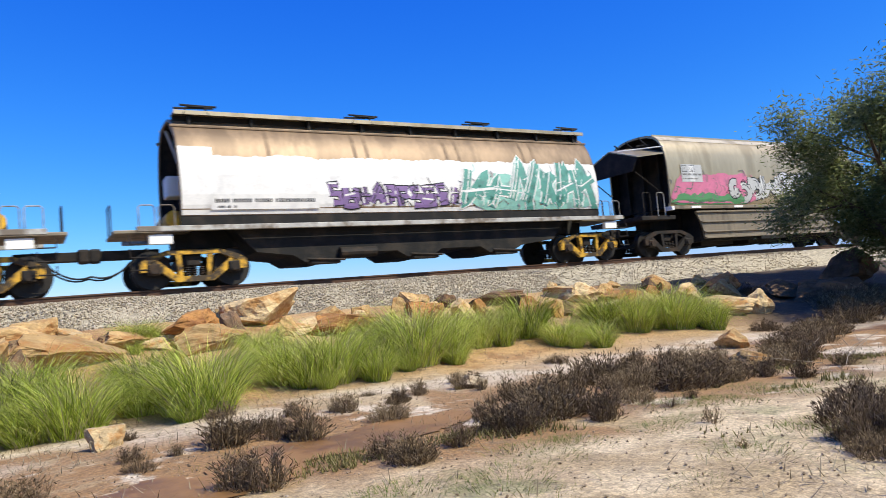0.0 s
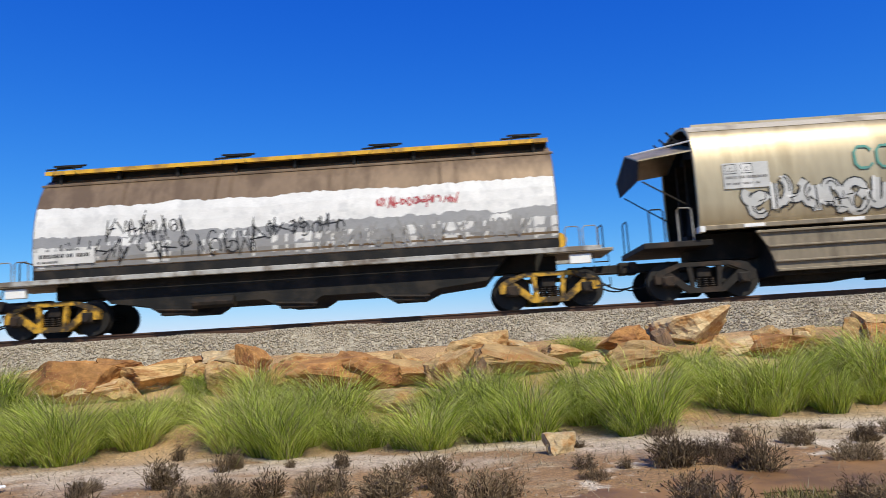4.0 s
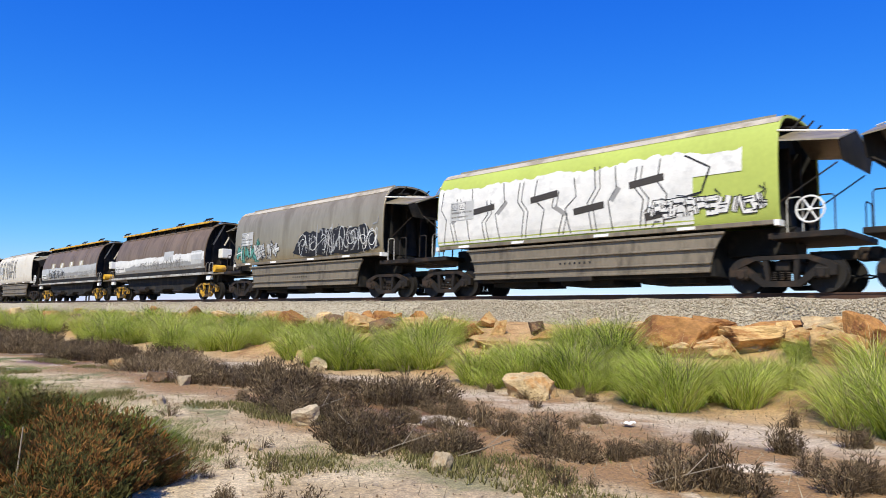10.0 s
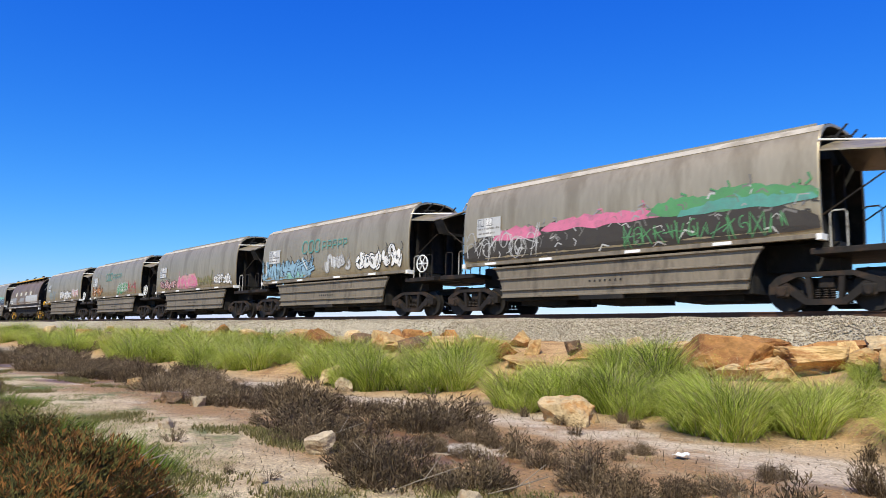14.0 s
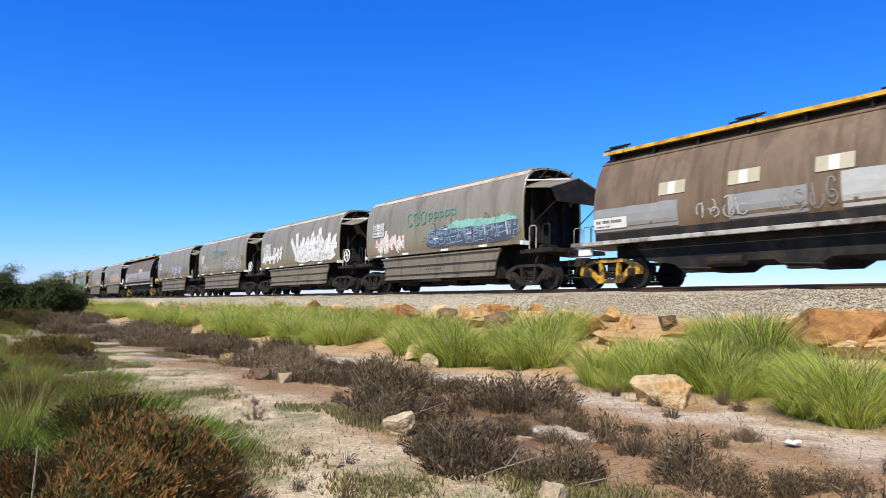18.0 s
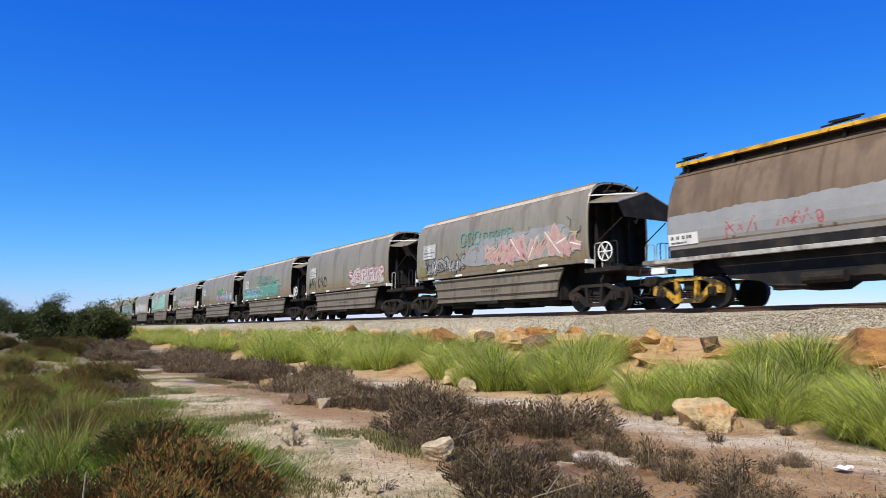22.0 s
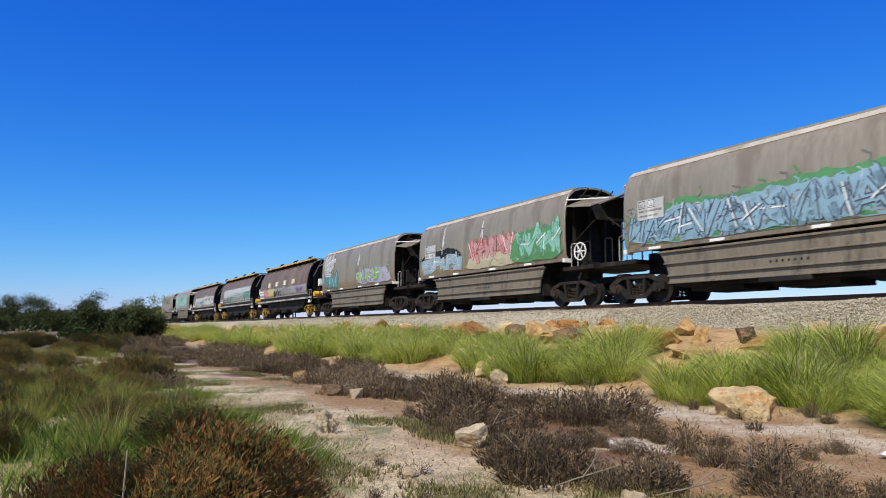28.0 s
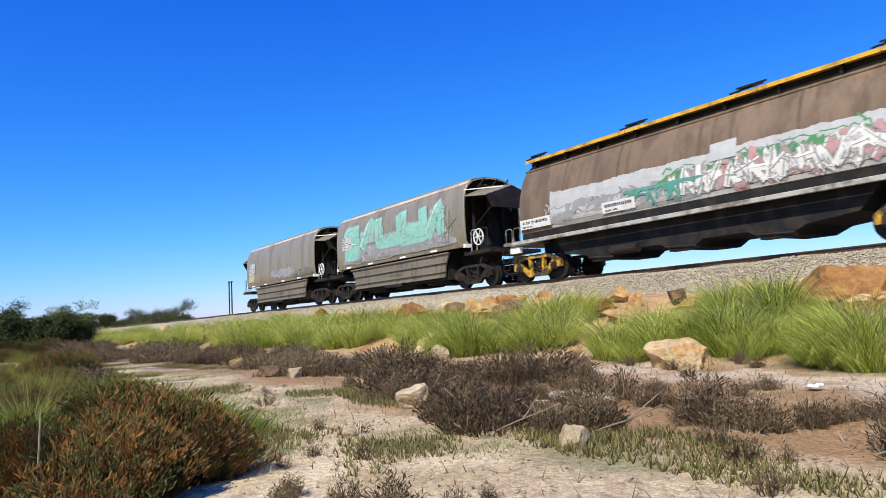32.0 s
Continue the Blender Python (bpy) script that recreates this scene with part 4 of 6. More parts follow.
for x, y, s, c in ((-3.55, 2.55, 0.10, 4), (-6.0, 2.95, 0.19, 4), (-10.2, 3.5, 0.13, 4), (-10.8, 3.4, 0.2, 3), (-14.2, 3.9, 0.2, 1), (-12.5, 7.6, 0.25, 4), (-8.0, 2.2, 0.1, 4), (5.6, 5.9, 0.17, 4), (10.5, 6.0, 0.3, 1), (8.4, 4.2, 0.25, 1), (-5.2, 1.9, 0.07, 4)):
    put("loose_stone", ROCK_MESHES[rng.randrange(12)], x, y, soil(x, y) + s * 0.35, (s, s * 0.8, s * (1.5 if (x, y) == (-3.55, 2.55) else 0.8)), mat=ROCKS[c], tilt=0.3, label="small pale stone lying on the sandy flat", category="stone", group="loose stones on the flat")

# tussock grass between the boulders and the flat
TUSSOCKS = [blade_mesh("grass_tussock", M_TUSSOCK, 1100, 0.22, 0.3, 1.25, 0.85, 0.0085, 40 + i, 1.15, 1.1) for i in range(5)]
M_DRYGRASS = plant_material("dry_grass", [(0.20, 0.16, 0.08), (0.36, 0.31, 0.16), (0.52, 0.46, 0.27)])
TUSSOCKS = [(me, blade_mesh("dry_straw", M_DRYGRASS, 150, 0.24, 0.5, 1.3, 0.7, 0.008, 160 + i, 0.9, 1.2)) for i, me in enumerate(TUSSOCKS)]


def tussock(x, y, s):
    put("grass_tussock", TUSSOCKS[rng.randrange(5)], x, y, soil(x, y), (s * rng.uniform(0.9, 1.2), s * rng.uniform(0.9, 1.2), s * rng.uniform(0.9, 1.3)), label="bright green tussock of coarse grass", category="grass", group="grass tussocks along the bank")


CLUMPS = [(1.3, 8.0, 0.45, 0.8, 8), (2.4, 8.6, 0.3, 0.9, 7), (2.8, 11.2, 0.3, 0.6, 4), (2.7, 7.3, 0.3, 0.5, 4), (3.4, 8.4, 0.25, 0.3, 2), (4.5, 8.2, 0.4, 0.6, 6), (5.1, 8.3, 0.6, 0.7, 9),
          (5.9, 8.7, 0.5, 0.8, 8), (4.3, 9.4, 0.25, 0.5, 3), (6.8, 8.4, 0.35, 0.6, 5), (7.9, 9.4, 0.5, 0.65, 7), (8.7, 9.2, 0.45, 0.5, 6), (9.5, 8.5, 0.5, 0.5, 6), (11.0, 9.5, 0.4, 0.35, 4), (11.7, 8.8, 0.6, 0.35, 5), (12.6, 8.3, 0.5, 0.3, 3)]
CLUMPS += [(-7.6, 8.5, 0.6, 1.1, 11), (-6.1, 8.6, 0.9, 1.05, 15), (-7.5, 10.5, 0.4, 0.6, 5), (-4.6, 7.9, 0.6, 0.8, 9), (-3.6, 8.7, 0.5, 0.8, 8), (-3.6, 10.3, 0.25, 0.35, 2), (-2.3, 9.8, 0.26, 0.58, 4),
           (-2.2, 8.2, 0.3, 0.5, 4), (-1.2, 7.9, 0.55, 0.8, 8), (-0.4, 7.6, 0.35, 0.4, 4), (0.1, 7.2, 0.25, 0.3, 2), (0.9, 8.1, 0.55, 0.9, 7), (-8.0, 11.3, 0.4, 0.6, 3)]
CLUMPS += [(-16.1, 9.6, 0.55, 0.7, 6), (-12.8, 8.4, 0.6, 0.8, 8), (-11.9, 9.2, 0.6, 0.75, 8), (-10.6, 8.7, 0.5, 0.7, 7), (-18.8, 9.3, 1.4, 1.1, 15), (-19.9, 8.2, 0.95, 0.8, 8), (-11.4, 10.3, 0.38, 0.7, 4), (-14.3, 8.9, 0.6, 0.8, 6),
           (-22.5, 9.0, 1.4, 1.1, 10), (-25.6, 8.6, 1.4, 1.2, 11), (-29.0, 8.8, 1.6, 1.2, 11), (-33.5, 8.8, 2.2, 1.2, 11), (-39, 9.0, 3, 1.3, 11), (-46, 9.2, 4, 1.4, 11), (-55, 9.4, 5, 1.4, 11), (-66, 9.6, 6, 1.5, 11)]
CLUMPS += [(-21.0, 10.9, 2.0, 0.5, 6), (-26.0, 11.2, 2.5, 0.5, 6), (-33.0, 11.2, 3.5, 0.6, 7), (-42.0, 11.2, 4.0, 0.6, 7), (-80, 9.8, 8, 1.6, 8)]
SET = []
for cx, cy, rx, ry, count in CLUMPS:
    for _ in range(round(count * 1.6)):
        a, d = rng.uniform(0, 6.28), math.sqrt(rng.random())
        x, y = cx + rx * d * math.cos(a), cy + ry * d * math.sin(a)
        if all((x - u) ** 2 + (y - w) ** 2 > (0.06 if x > -25 else 0.4) for u, w in SET):
            SET.append((x, y))
            tussock(x, y, rng.choice((0.45, 0.65, 0.85, 1.05, 1.25)) * (1.0 if cy < 10.9 else 0.6) * (1.25 if x < -22 else 1.0))

# dark scrub on the damp flat
SCRUBS = [bush_mesh("scrub_bush", M_SCRUB, 150, 0.36, 0.30, 60 + i, 15, 0.055, 0.0048, foot_at=0.7, ragged=0.75, dome=0.55, bare=0.12) for i in range(4)] + [bush_mesh("scrub_bush", M_SCRUB, 60, 0.16, 0.33, 70 + i, 15, 0.055, 0.0048, foot_at=0.6, ragged=0.7, dome=0.5, bare=0.12) for i in range(3)]


def scrub(x, y, s, thin=False):
    if (x + 3.3) ** 2 + (y - 2.3) ** 2 < 0.3 or (((x - 3.0) / 1.9) ** 2 + ((y - 4.0) / 0.6) ** 2 < 1 and rng.random() < 0.7):
        return
    put("scrub_bush", SCRUBS[4 + rng.randrange(3)] if thin else SCRUBS[rng.randrange(4)], x, y, soil(x, y), (s * rng.uniform(0.9, 1.25), s * rng.uniform(0.9, 1.2), s * rng.uniform(0.62, 0.98)), label="low dark brown saltbush with bare twigs on the flat", category="shrub", group="low shrubs on the flat")


for x, y, s in ((-4.5, 2.7, 1.35), (-5.1, 2.9, 1.2), (-4.0, 3.1, 1.1), (-3.5, 3.9, 1.15), (-4.3, 4.2, 0.9), (-6.4, 4.9, 0.9), (-5.6, 4.6, 0.8), (-3.0, 4.3, 0.9), (-6.0, 3.4, 1.0), (-5.5, 3.7, 0.8),
                (3.9, 3.3, 1.0), (4.4, 3.5, 1.0), (5.0, 3.8, 1.05), (5.2, 3.5, 0.9), (6.4, 4.1, 0.9), (6.9, 3.8, 1.2), (7.4, 3.9, 1.0), (7.9, 4.0, 1.1), (8.8, 4.2, 1.1), (9.4, 4.4, 1.1), (3.3, 3.1, 0.9), (4.7, 4.3, 0.6), (10.4, 5.0, 1.2), (8.3, 5.2, 0.9),
                (1.8, 4.6, 0.7), (2.1, 4.2, 0.8), (1.2, 4.6, 0.7)):
    if abs(x - 1) > 4 or rng.random() < 0.6:
        scrub(x, y, s * (0.82 if abs(x - 1) > 4 else 0.6))
    for _ in range(2):
        scrub(x + rng.gauss(0, 0.28), y + rng.gauss(0, 0.3), s * rng.uniform(0.5, 0.95), True)
for x, y, s in ((2.5, 4.95, 1.1), (2.9, 4.5, 1.2), (2.35, 3.3, 1.1), (3.1, 3.6, 0.9), (-2.2, 3.6, 1.2), (-1.9, 3.7, 1.2), (-2.1, 5.5, 0.9), (-1.8, 6.3, 0.8), (-1.2, 4.2, 1.0), (0.2, 4.4, 1.2), (0.9, 3.9, 1.0), (-0.5, 4.8, 1.0), (5.6, 5.9, 0.7), (3.9, 5.6, 0.7), (4.6, 5.8, 0.6)):
    scrub(x, y, s, True)
    scrub(x + rng.uniform(-0.25, 0.25), y + rng.uniform(-0.2, 0.2), s * 0.8, True)
for _ in range(92):
    x = -6.5 - 26 * rng.random() ** 1.3
    scrub(x, lerp(4.6, 5.2, min(1, (-6.5 - x) / 20)) + rng.uniform(-1.2, 1.3), rng.choice((0.7, 0.85, 1.0, 1.25, 1.5)))
for _ in range(42):
    x = -20 - 34 * rng.random()
    scrub(x, rng.uniform(2.6, 6.9), rng.uniform(1.3, 2.2))
for _ in range(26):
    x = rng.uniform(-7, 9)
    scrub(x, 3.9 + 0.05 * x + rng.uniform(-0.9, 1.5), rng.uniform(0.35, 0.8), rng.random() < 0.6)

for _ in range(30):
    x = -8.6 - 16 * rng.random() ** 1.3
    scrub(x, rng.uniform(-2.0, 1.4), rng.uniform(0.5, 1.0), rng.random() < 0.5)

for _ in range(55):
    x = rng.uniform(-9, 8)
    scrub(x, rng.uniform(3.2, 7.6), rng.uniform(0.3, 0.65), rng.random() < 0.75)

for x, y, s in ((15.6, 7.0, 1.5), (16.8, 7.8, 1.7), (17.6, 8.6, 1.4), (14.6, 6.4, 1.3), (13.4, 6.2, 1.1), (18.4, 8.0, 1.6), (19.4, 9.0, 1.6), (16.0, 6.0, 1.5), (12.2, 5.6, 1.1), (11.2, 5.2, 1.2), (15.2, 9.6, 1.0), (17.0, 10.4, 1.1), (13.0, 7.2, 0.9)):
    scrub(x, y, s)

for x, y, s in ((5.0, 0.95, 0.55), (5.3, 1.15, 0.75), (5.15, 0.75, 0.6), (5.8, 1.5, 0.8), (6.4, 1.8, 0.9)):
    scrub(x, y, s)

# heath by the camera, reeds and short grass
HEATHS = [bush_mesh("heath_bush", M_HEATH, 520, 0.66, 0.56, 80 + i, 34, 0.05, 0.0055, M_RUST, 0.22) for i in range(3)]
RUSTS = [bush_mesh("heath_bush", M_HEATH, 520, 0.55, 0.48, 90 + i, 34, 0.05, 0.0055, M_RUST, 0.5) for i in range(2)]
REEDS = [blade_mesh("reed_clump", M_REED, 260, 0.3, 0.35, 0.75, 0.5, 0.009, 100 + i, 0.2) for i in range(3)]
SHORTS = [blade_mesh("grass_tuft", M_SHORT, 480, 0.36, 0.04, 0.15, 1.1, 0.005, 110 + i) for i in range(3)]
for x, y, s in ((-6.9, 0.6, 0.8), (-9.0, 0.1, 0.6), (-12.2, -0.2, 0.7), (-11.2, -1.3, 0.8), (-7.4, -0.9, 0.55), (-8.6, -0.8, 0.5), (-9.8, 0.6, 0.45), (-10.4, -0.3, 0.55), (-12.8, 0.7, 0.55), (-13.6, -1.0, 0.7)):
    put("heath_bush", HEATHS[rng.randrange(3)], x, y, soil(x, y), s, label="dense dark olive and rust heath bush", category="shrub", group="heath by the path")
for x, y, s in ((-5.25, 0.5, 1.05), (-4.35, 0.2, 0.88), (-4.65, 0.72, 0.62), (-4.7, -0.2, 0.85), (-5.6, 1.0, 0.5)):
    put("heath_bush", RUSTS[rng.randrange(2)], x, y, soil(x, y), s, label="dense heath bush with rusty brown shoot tips", category="shrub", group="heath by the path")
# low dark sprigs along the near edge of the sand
for x, y, s in ((-3.55, 0.75, 0.5), (-3.3, 0.95, 0.55), (-3.05, 1.05, 0.6), (-2.8, 1.2, 0.5), (-2.6, 1.35, 0.35), (-3.8, 0.9, 0.5), (-3.2, 0.75, 0.5), (-2.9, 0.95, 0.5), (-2.45, 1.15, 0.35), (-2.1, 1.35, 0.3), (-3.0, 1.5, 0.3), (5.0, 0.75, 0.6), (5.4, 1.05, 0.7), (5.2, 1.3, 0.5), (5.9, 1.5, 0.7)):
    scrub(x, y, s, True)
for _ in range(130):
    x = -7.0 - 24 * rng.random() ** 1.2
    y = rng.uniform(-3.5, 1.3)
    put("reed_clump", REEDS[rng.randrange(3)], x, y, soil(x, y), rng.uniform(0.5, 0.9), label="clump of olive and straw coloured reeds", category="grass", group="reeds and rough grass by the path")
for _ in range(54):
    x = -14 - 56 * rng.random()
    y = rng.uniform(-9, 4.0) if x < -24 else rng.uniform(-4, 2.2)
    put("heath_bush", HEATHS[rng.randrange(3)], x, y, soil(x, y), rng.uniform(0.55, 1.0) * (1.0 if x > -30 else 1.5), label="dense dark olive and rust heath bush", category="shrub", group="heath by the path")
for cx, cy, rx, ry, count in ((-5.5, 1.35, 1.0, 0.25, 9), (-8, 1.7, 2.2, 0.45, 30), (-13, 2.0, 4.0, 0.6, 50), (-6.0, 1.0, 1.0, 0.3, 14), (-7.6, -0.5, 1.2, 0.8, 24), (-9.5, 0.9, 1.6, 0.5, 18), (-6.6, -1.4, 0.8, 0.5, 10), (-4.5, 2.2, 0.8, 0.15, 5), (4.6, 2.6, 0.9, 0.22, 9), (6.3, 3.0, 0.8, 0.2, 7), (3.3, 2.2, 0.8, 0.2, 5), (5.6, 1.3, 0.5, 0.35, 7), (7.6, 2.3, 0.9, 0.4, 7), (4.4, 1.5, 0.4, 0.2, 3), (-20, 1.8, 6, 1.0, 18), (-2.6, 1.0, 0.5, 0.2, 3)):
    for _ in range(count):
        x, y = cx + rx * rng.uniform(-1, 1), cy + ry * rng.uniform(-1, 1)
        put("grass_tuft", SHORTS[rng.randrange(3)], x, y, soil(x, y), rng.uniform(0.5, 1.0), label="short green grass tuft on the sand", category="grass", group="short grass on the flat")


M_LUSH = plant_material("lush_grass", [(0.025, 0.045, 0.004), (0.09, 0.145, 0.014), (0.19, 0.25, 0.03), (0.28, 0.25, 0.07)])
LUSH = [blade_mesh("grass_tuft", M_LUSH, 320, 0.3, 0.14, 0.36, 0.8, 0.008, 120 + i) for i in range(3)]
for _ in range(95):
    x = -5.6 - 14 * rng.random() ** 1.5
    y = rng.uniform(-2.2, 1.5)
    put("grass_tuft", LUSH[rng.randrange(3)], x, y, soil(x, y), rng.uniform(0.8, 1.5), label="lush green grass tuft among the heath", category="grass", group="short grass on the flat")


# trees
def make_tree(name, x, y, height, spread, seed, leaf, leaves=5200, leaf_size=0.09, low=0.3, label="", flat=0.7, puff=0.062):
    """A tapered trunk that forks into limbs, each ending in loose clumps of small leaves."""
    r = random.Random(seed)
    top = new(name)
    top.location = (x, y, soil(x, y) - 0.05)
    tagged(top, label, "tree", "trees round the line")
    bm = bmesh.new()
    lean = Vector((r.uniform(-0.12, 0.12) * height, r.uniform(-0.1, 0.1) * height, low * height))
    rod(bm, (0, 0, 0), lean, 0.035 * height, 10, 0.026 * height)
    part("trunk", bm, M_BARK, top)
    tips = []
    for i in range(9):
        a = 6.283 * i / 9 + r.uniform(-0.3, 0.3)
        reach = spread * r.uniform(0.45, 0.95)
        end = Vector((reach * math.cos(a), reach * math.sin(a), height * r.uniform(low + 0.12, 0.92)))
        midp = lean.lerp(end, 0.5) + Vector((0, 0, 0.05 * height))
        bm = bmesh.new()
        rod(bm, lean, midp, 0.016 * height, 7, 0.011 * height)
        rod(bm, midp, end, 0.011 * height, 6, 0.004 * height)
        for _ in range(3):
            q = midp.lerp(end, r.uniform(0.2, 1)) + Vector((r.gauss(0, 0.14), r.gauss(0, 0.14), r.gauss(0.05, 0.1))) * height
            rod(bm, midp.lerp(end, 0.3), q, 0.005 * height, 5, 0.002 * height)
            tips.append(q)
        tips += [end, midp]
        part("limb", bm, M_BARK, top)
    v, f = [], []
    for _ in range(leaves):
        c = tips[r.randrange(len(tips))]
        g = Vector((r.gauss(0, 1), r.gauss(0, 1), r.gauss(0, flat)))
        p = c + g * (puff * height)
        if p.z < height * 0.12:
            continue
        d = Vector((r.gauss(0, 1), r.gauss(0, 1), r.gauss(-0.3, 0.8))).normalized()
        u = d.orthogonal().normalized()
        s = leaf_size * r.uniform(0.6, 1.3)
        b = len(v)
        v += [tuple(p), tuple(p + d * s + u * s * 0.3), tuple(p + d * 2 * s), tuple(p + d * s - u * s * 0.3)]
        f.append((b, b + 1, b + 2, b + 3))
    me = bpy.data.meshes.new("crown")
    me.from_pydata(v, [], f)
    me.materials.append(leaf)
    crown = new("crown", me)
    crown.parent = top
    crown["label"] = "loose crown of small leaves"
    return top


make_tree("gum_tree", 20.1, 7.8, 5.4, 2.6, 5, M_LEAF, 60000, 0.07, 0.22, "spreading grey-green gum tree beside the bank", 0.8)
make_tree("gum_tree", 22.0, 7.4, 5.6, 2.8, 6, M_LEAF, 40000, 0.07, 0.22, "spreading grey-green gum tree beside the bank", 0.8)
# two more gums added out of view, to deepen the shade and block sky
make_tree("gum_tree", 19.2, 5.2, 6.0, 2.6, 7, M_LEAF, 46000, 0.07, 0.2, "spreading grey-green gum tree beside the bank", 0.8)
make_tree("gum_tree", 24.6, 6.4, 6.4, 3.0, 8, M_LEAF, 40000, 0.08, 0.2, "spreading grey-green gum tree beside the bank", 0.8)
for x, y, hgt, spr, seed in ((-108, 1, 5.2, 4.2, 21), (-112, -7, 5.4, 5, 22), (-104, -14, 5, 5, 23), (-73, 5.0, 3.2, 3.0, 24), (-70, 6.6, 2.9, 2.4, 25), (-72, 2.5, 2.4, 2.2, 26), (-125, 8, 4.5, 4, 27), (-92, -8, 4, 4, 28)):
    make_tree("bushy_tree", x, y, hgt, spr, seed, M_DARKLEAF, 17000, 0.14, 0.1, "dense dark green tree in the distance", 0.7, 0.11)
make_tree("gum_tree", -79, 7.7, 4.2, 1.8, 31, M_LEAF, 2600, 0.13, 0.3, "thin grey-green gum tree in the distance", 0.8)
for x, y, hgt, spr, seed in ((-138, 29.5, 6.2, 5.0, 32), (-150, 27, 4.2, 4.5, 33), (-165, 22, 4.5, 5, 34)):
    make_tree("bushy_tree", x, y, hgt, spr, seed, M_DARKLEAF, 11000, 0.18, 0.2, "dense dark green tree in the distance", 0.6, 0.11)

# woods along the horizon beyond the flat
v, f = [], []
for _ in range(420):
    a = rng.uniform(-0.75, 0.30)
    d = rng.uniform(190, 330)
    cx, cy, hgt, wid = -d * math.cos(a), d * math.sin(a) - 6, rng.uniform(2.5, 6.0), rng.uniform(3, 6)
    if cy > 4:
        continue
    z0 = soil(cx, cy)
    for _ in range(70):
        p = Vector((cx + rng.gauss(0, wid * 0.5), cy + rng.gauss(0, wid * 0.5), z0 + hgt * rng.random() ** 0.7))
        w = Vector((rng.gauss(0, 1), rng.gauss(0, 1), rng.gauss(0, 0.6))).normalized() * rng.uniform(0.3, 0.7)
        u = w.orthogonal() * 0.7
        b = len(v)
        v += [tuple(p - w), tuple(p + u), tuple(p + w), tuple(p - u)]
        f.append((b, b + 1, b + 2, b + 3))
me = bpy.data.meshes.new("distant_woods")
me.from_pydata(v, [], f)
me.materials.append(M_DARKLEAF)
tagged(new("distant_woods", me), "low dark green woods along the horizon", "woods", kind="stuff")

# small things
for dx in (0.0, 0.45):
    bm = bmesh.new()
    rod(bm, (0, 0, 0), (0, 0, 5.6), 0.07, 10)
    box(bm, -0.1, 0.1, -0.1, 0.1, 5.5, 5.62, 0.01)
    ob = link_mesh("track_post", bm, M_STEEL)
    ob.location = (-77 + dx, 23.0 + dx * 0.3, 0.3)
    tagged(ob, "thin dark steel post beyond the track", "post", "posts beyond the track")
bm = bmesh.new()
rod(bm, (0, 0, -0.05), (0.03, 0.02, 0.5), 0.007, 6, 0.004)
ob = link_mesh("dead_stalk", bm, M_STRAW)
ob.location = (-4.35, -0.15, soil(-4.35, -0.15))
tagged(ob, "upright pale dead stalk in the heath", "stick")
for x, y, l, a in ((9.2, 4.0, 0.7, 0.4), (9.4, 4.1, 0.6, 2.4), (-6.0, 0.9, 0.6, 0.8), (-7.5, 0.2, 0.7, 2.0), (-5.2, 1.1, 0.5, 2.7), (8.6, 3.2, 0.9, 0.3), (9.0, 3.7, 1.0, 2.9), (9.8, 3.9, 0.9, 0.1), (-4.2, 2.4, 0.5, 0.9), (-4.7, 2.6, 0.45, 2.5), (-3.7, 2.9, 0.5, 0.2), (-4.4, 0.4, 0.6, 1.9), (-4.8, 0.3, 0.55, 0.7), (-5.1, 0.7, 0.5, 2.4), (-2.2, 3.3, 0.5, 0.3), (-6.5, 3.2, 0.5, 1.2)):
    bm = bmesh.new()
    tube(bm, [(0, 0, 0.03), (l * 0.4, 0.05, 0.10), (l, -0.04, 0.22)], 0.0042)
    rod(bm, (l * 0.5, 0, 0.12), (l * 0.75, 0.16, 0.26), 0.0035, 5)
    ob = link_mesh("dead_branch", bm, M_STRAW)
    ob.location, ob.rotation_euler = (x, y, soil(x, y)), (0, 0, a)
    tagged(ob, "bleached dead branch lying on the ground", "branch", "dead branches on the flat")
M_LITTER = flat_paint("white_litter", (0.8, 0.79, 0.76))
bm = bmesh.new()
bmesh.ops.create_grid(bm, x_segments=5, y_segments=4, size=0.06)
for v in bm.verts:
    v.co.z += 0.05 + 0.05 * noise.noise(v.co * 14)
r = bmesh.ops.extrude_face_region(bm, geom=bm.faces[:])
bmesh.ops.translate(bm, verts=[q for q in r["geom"] if isinstance(q, bmesh.types.BMVert)], vec=(0, 0, 0.006))
ob = link_mesh("litter", bm, M_LITTER)
ob.location = (-3.85, 5.75, soil(-3.85, 5.75) - 0.01)
tagged(ob, "crumpled scrap of white rubbish on the flat", "litter")

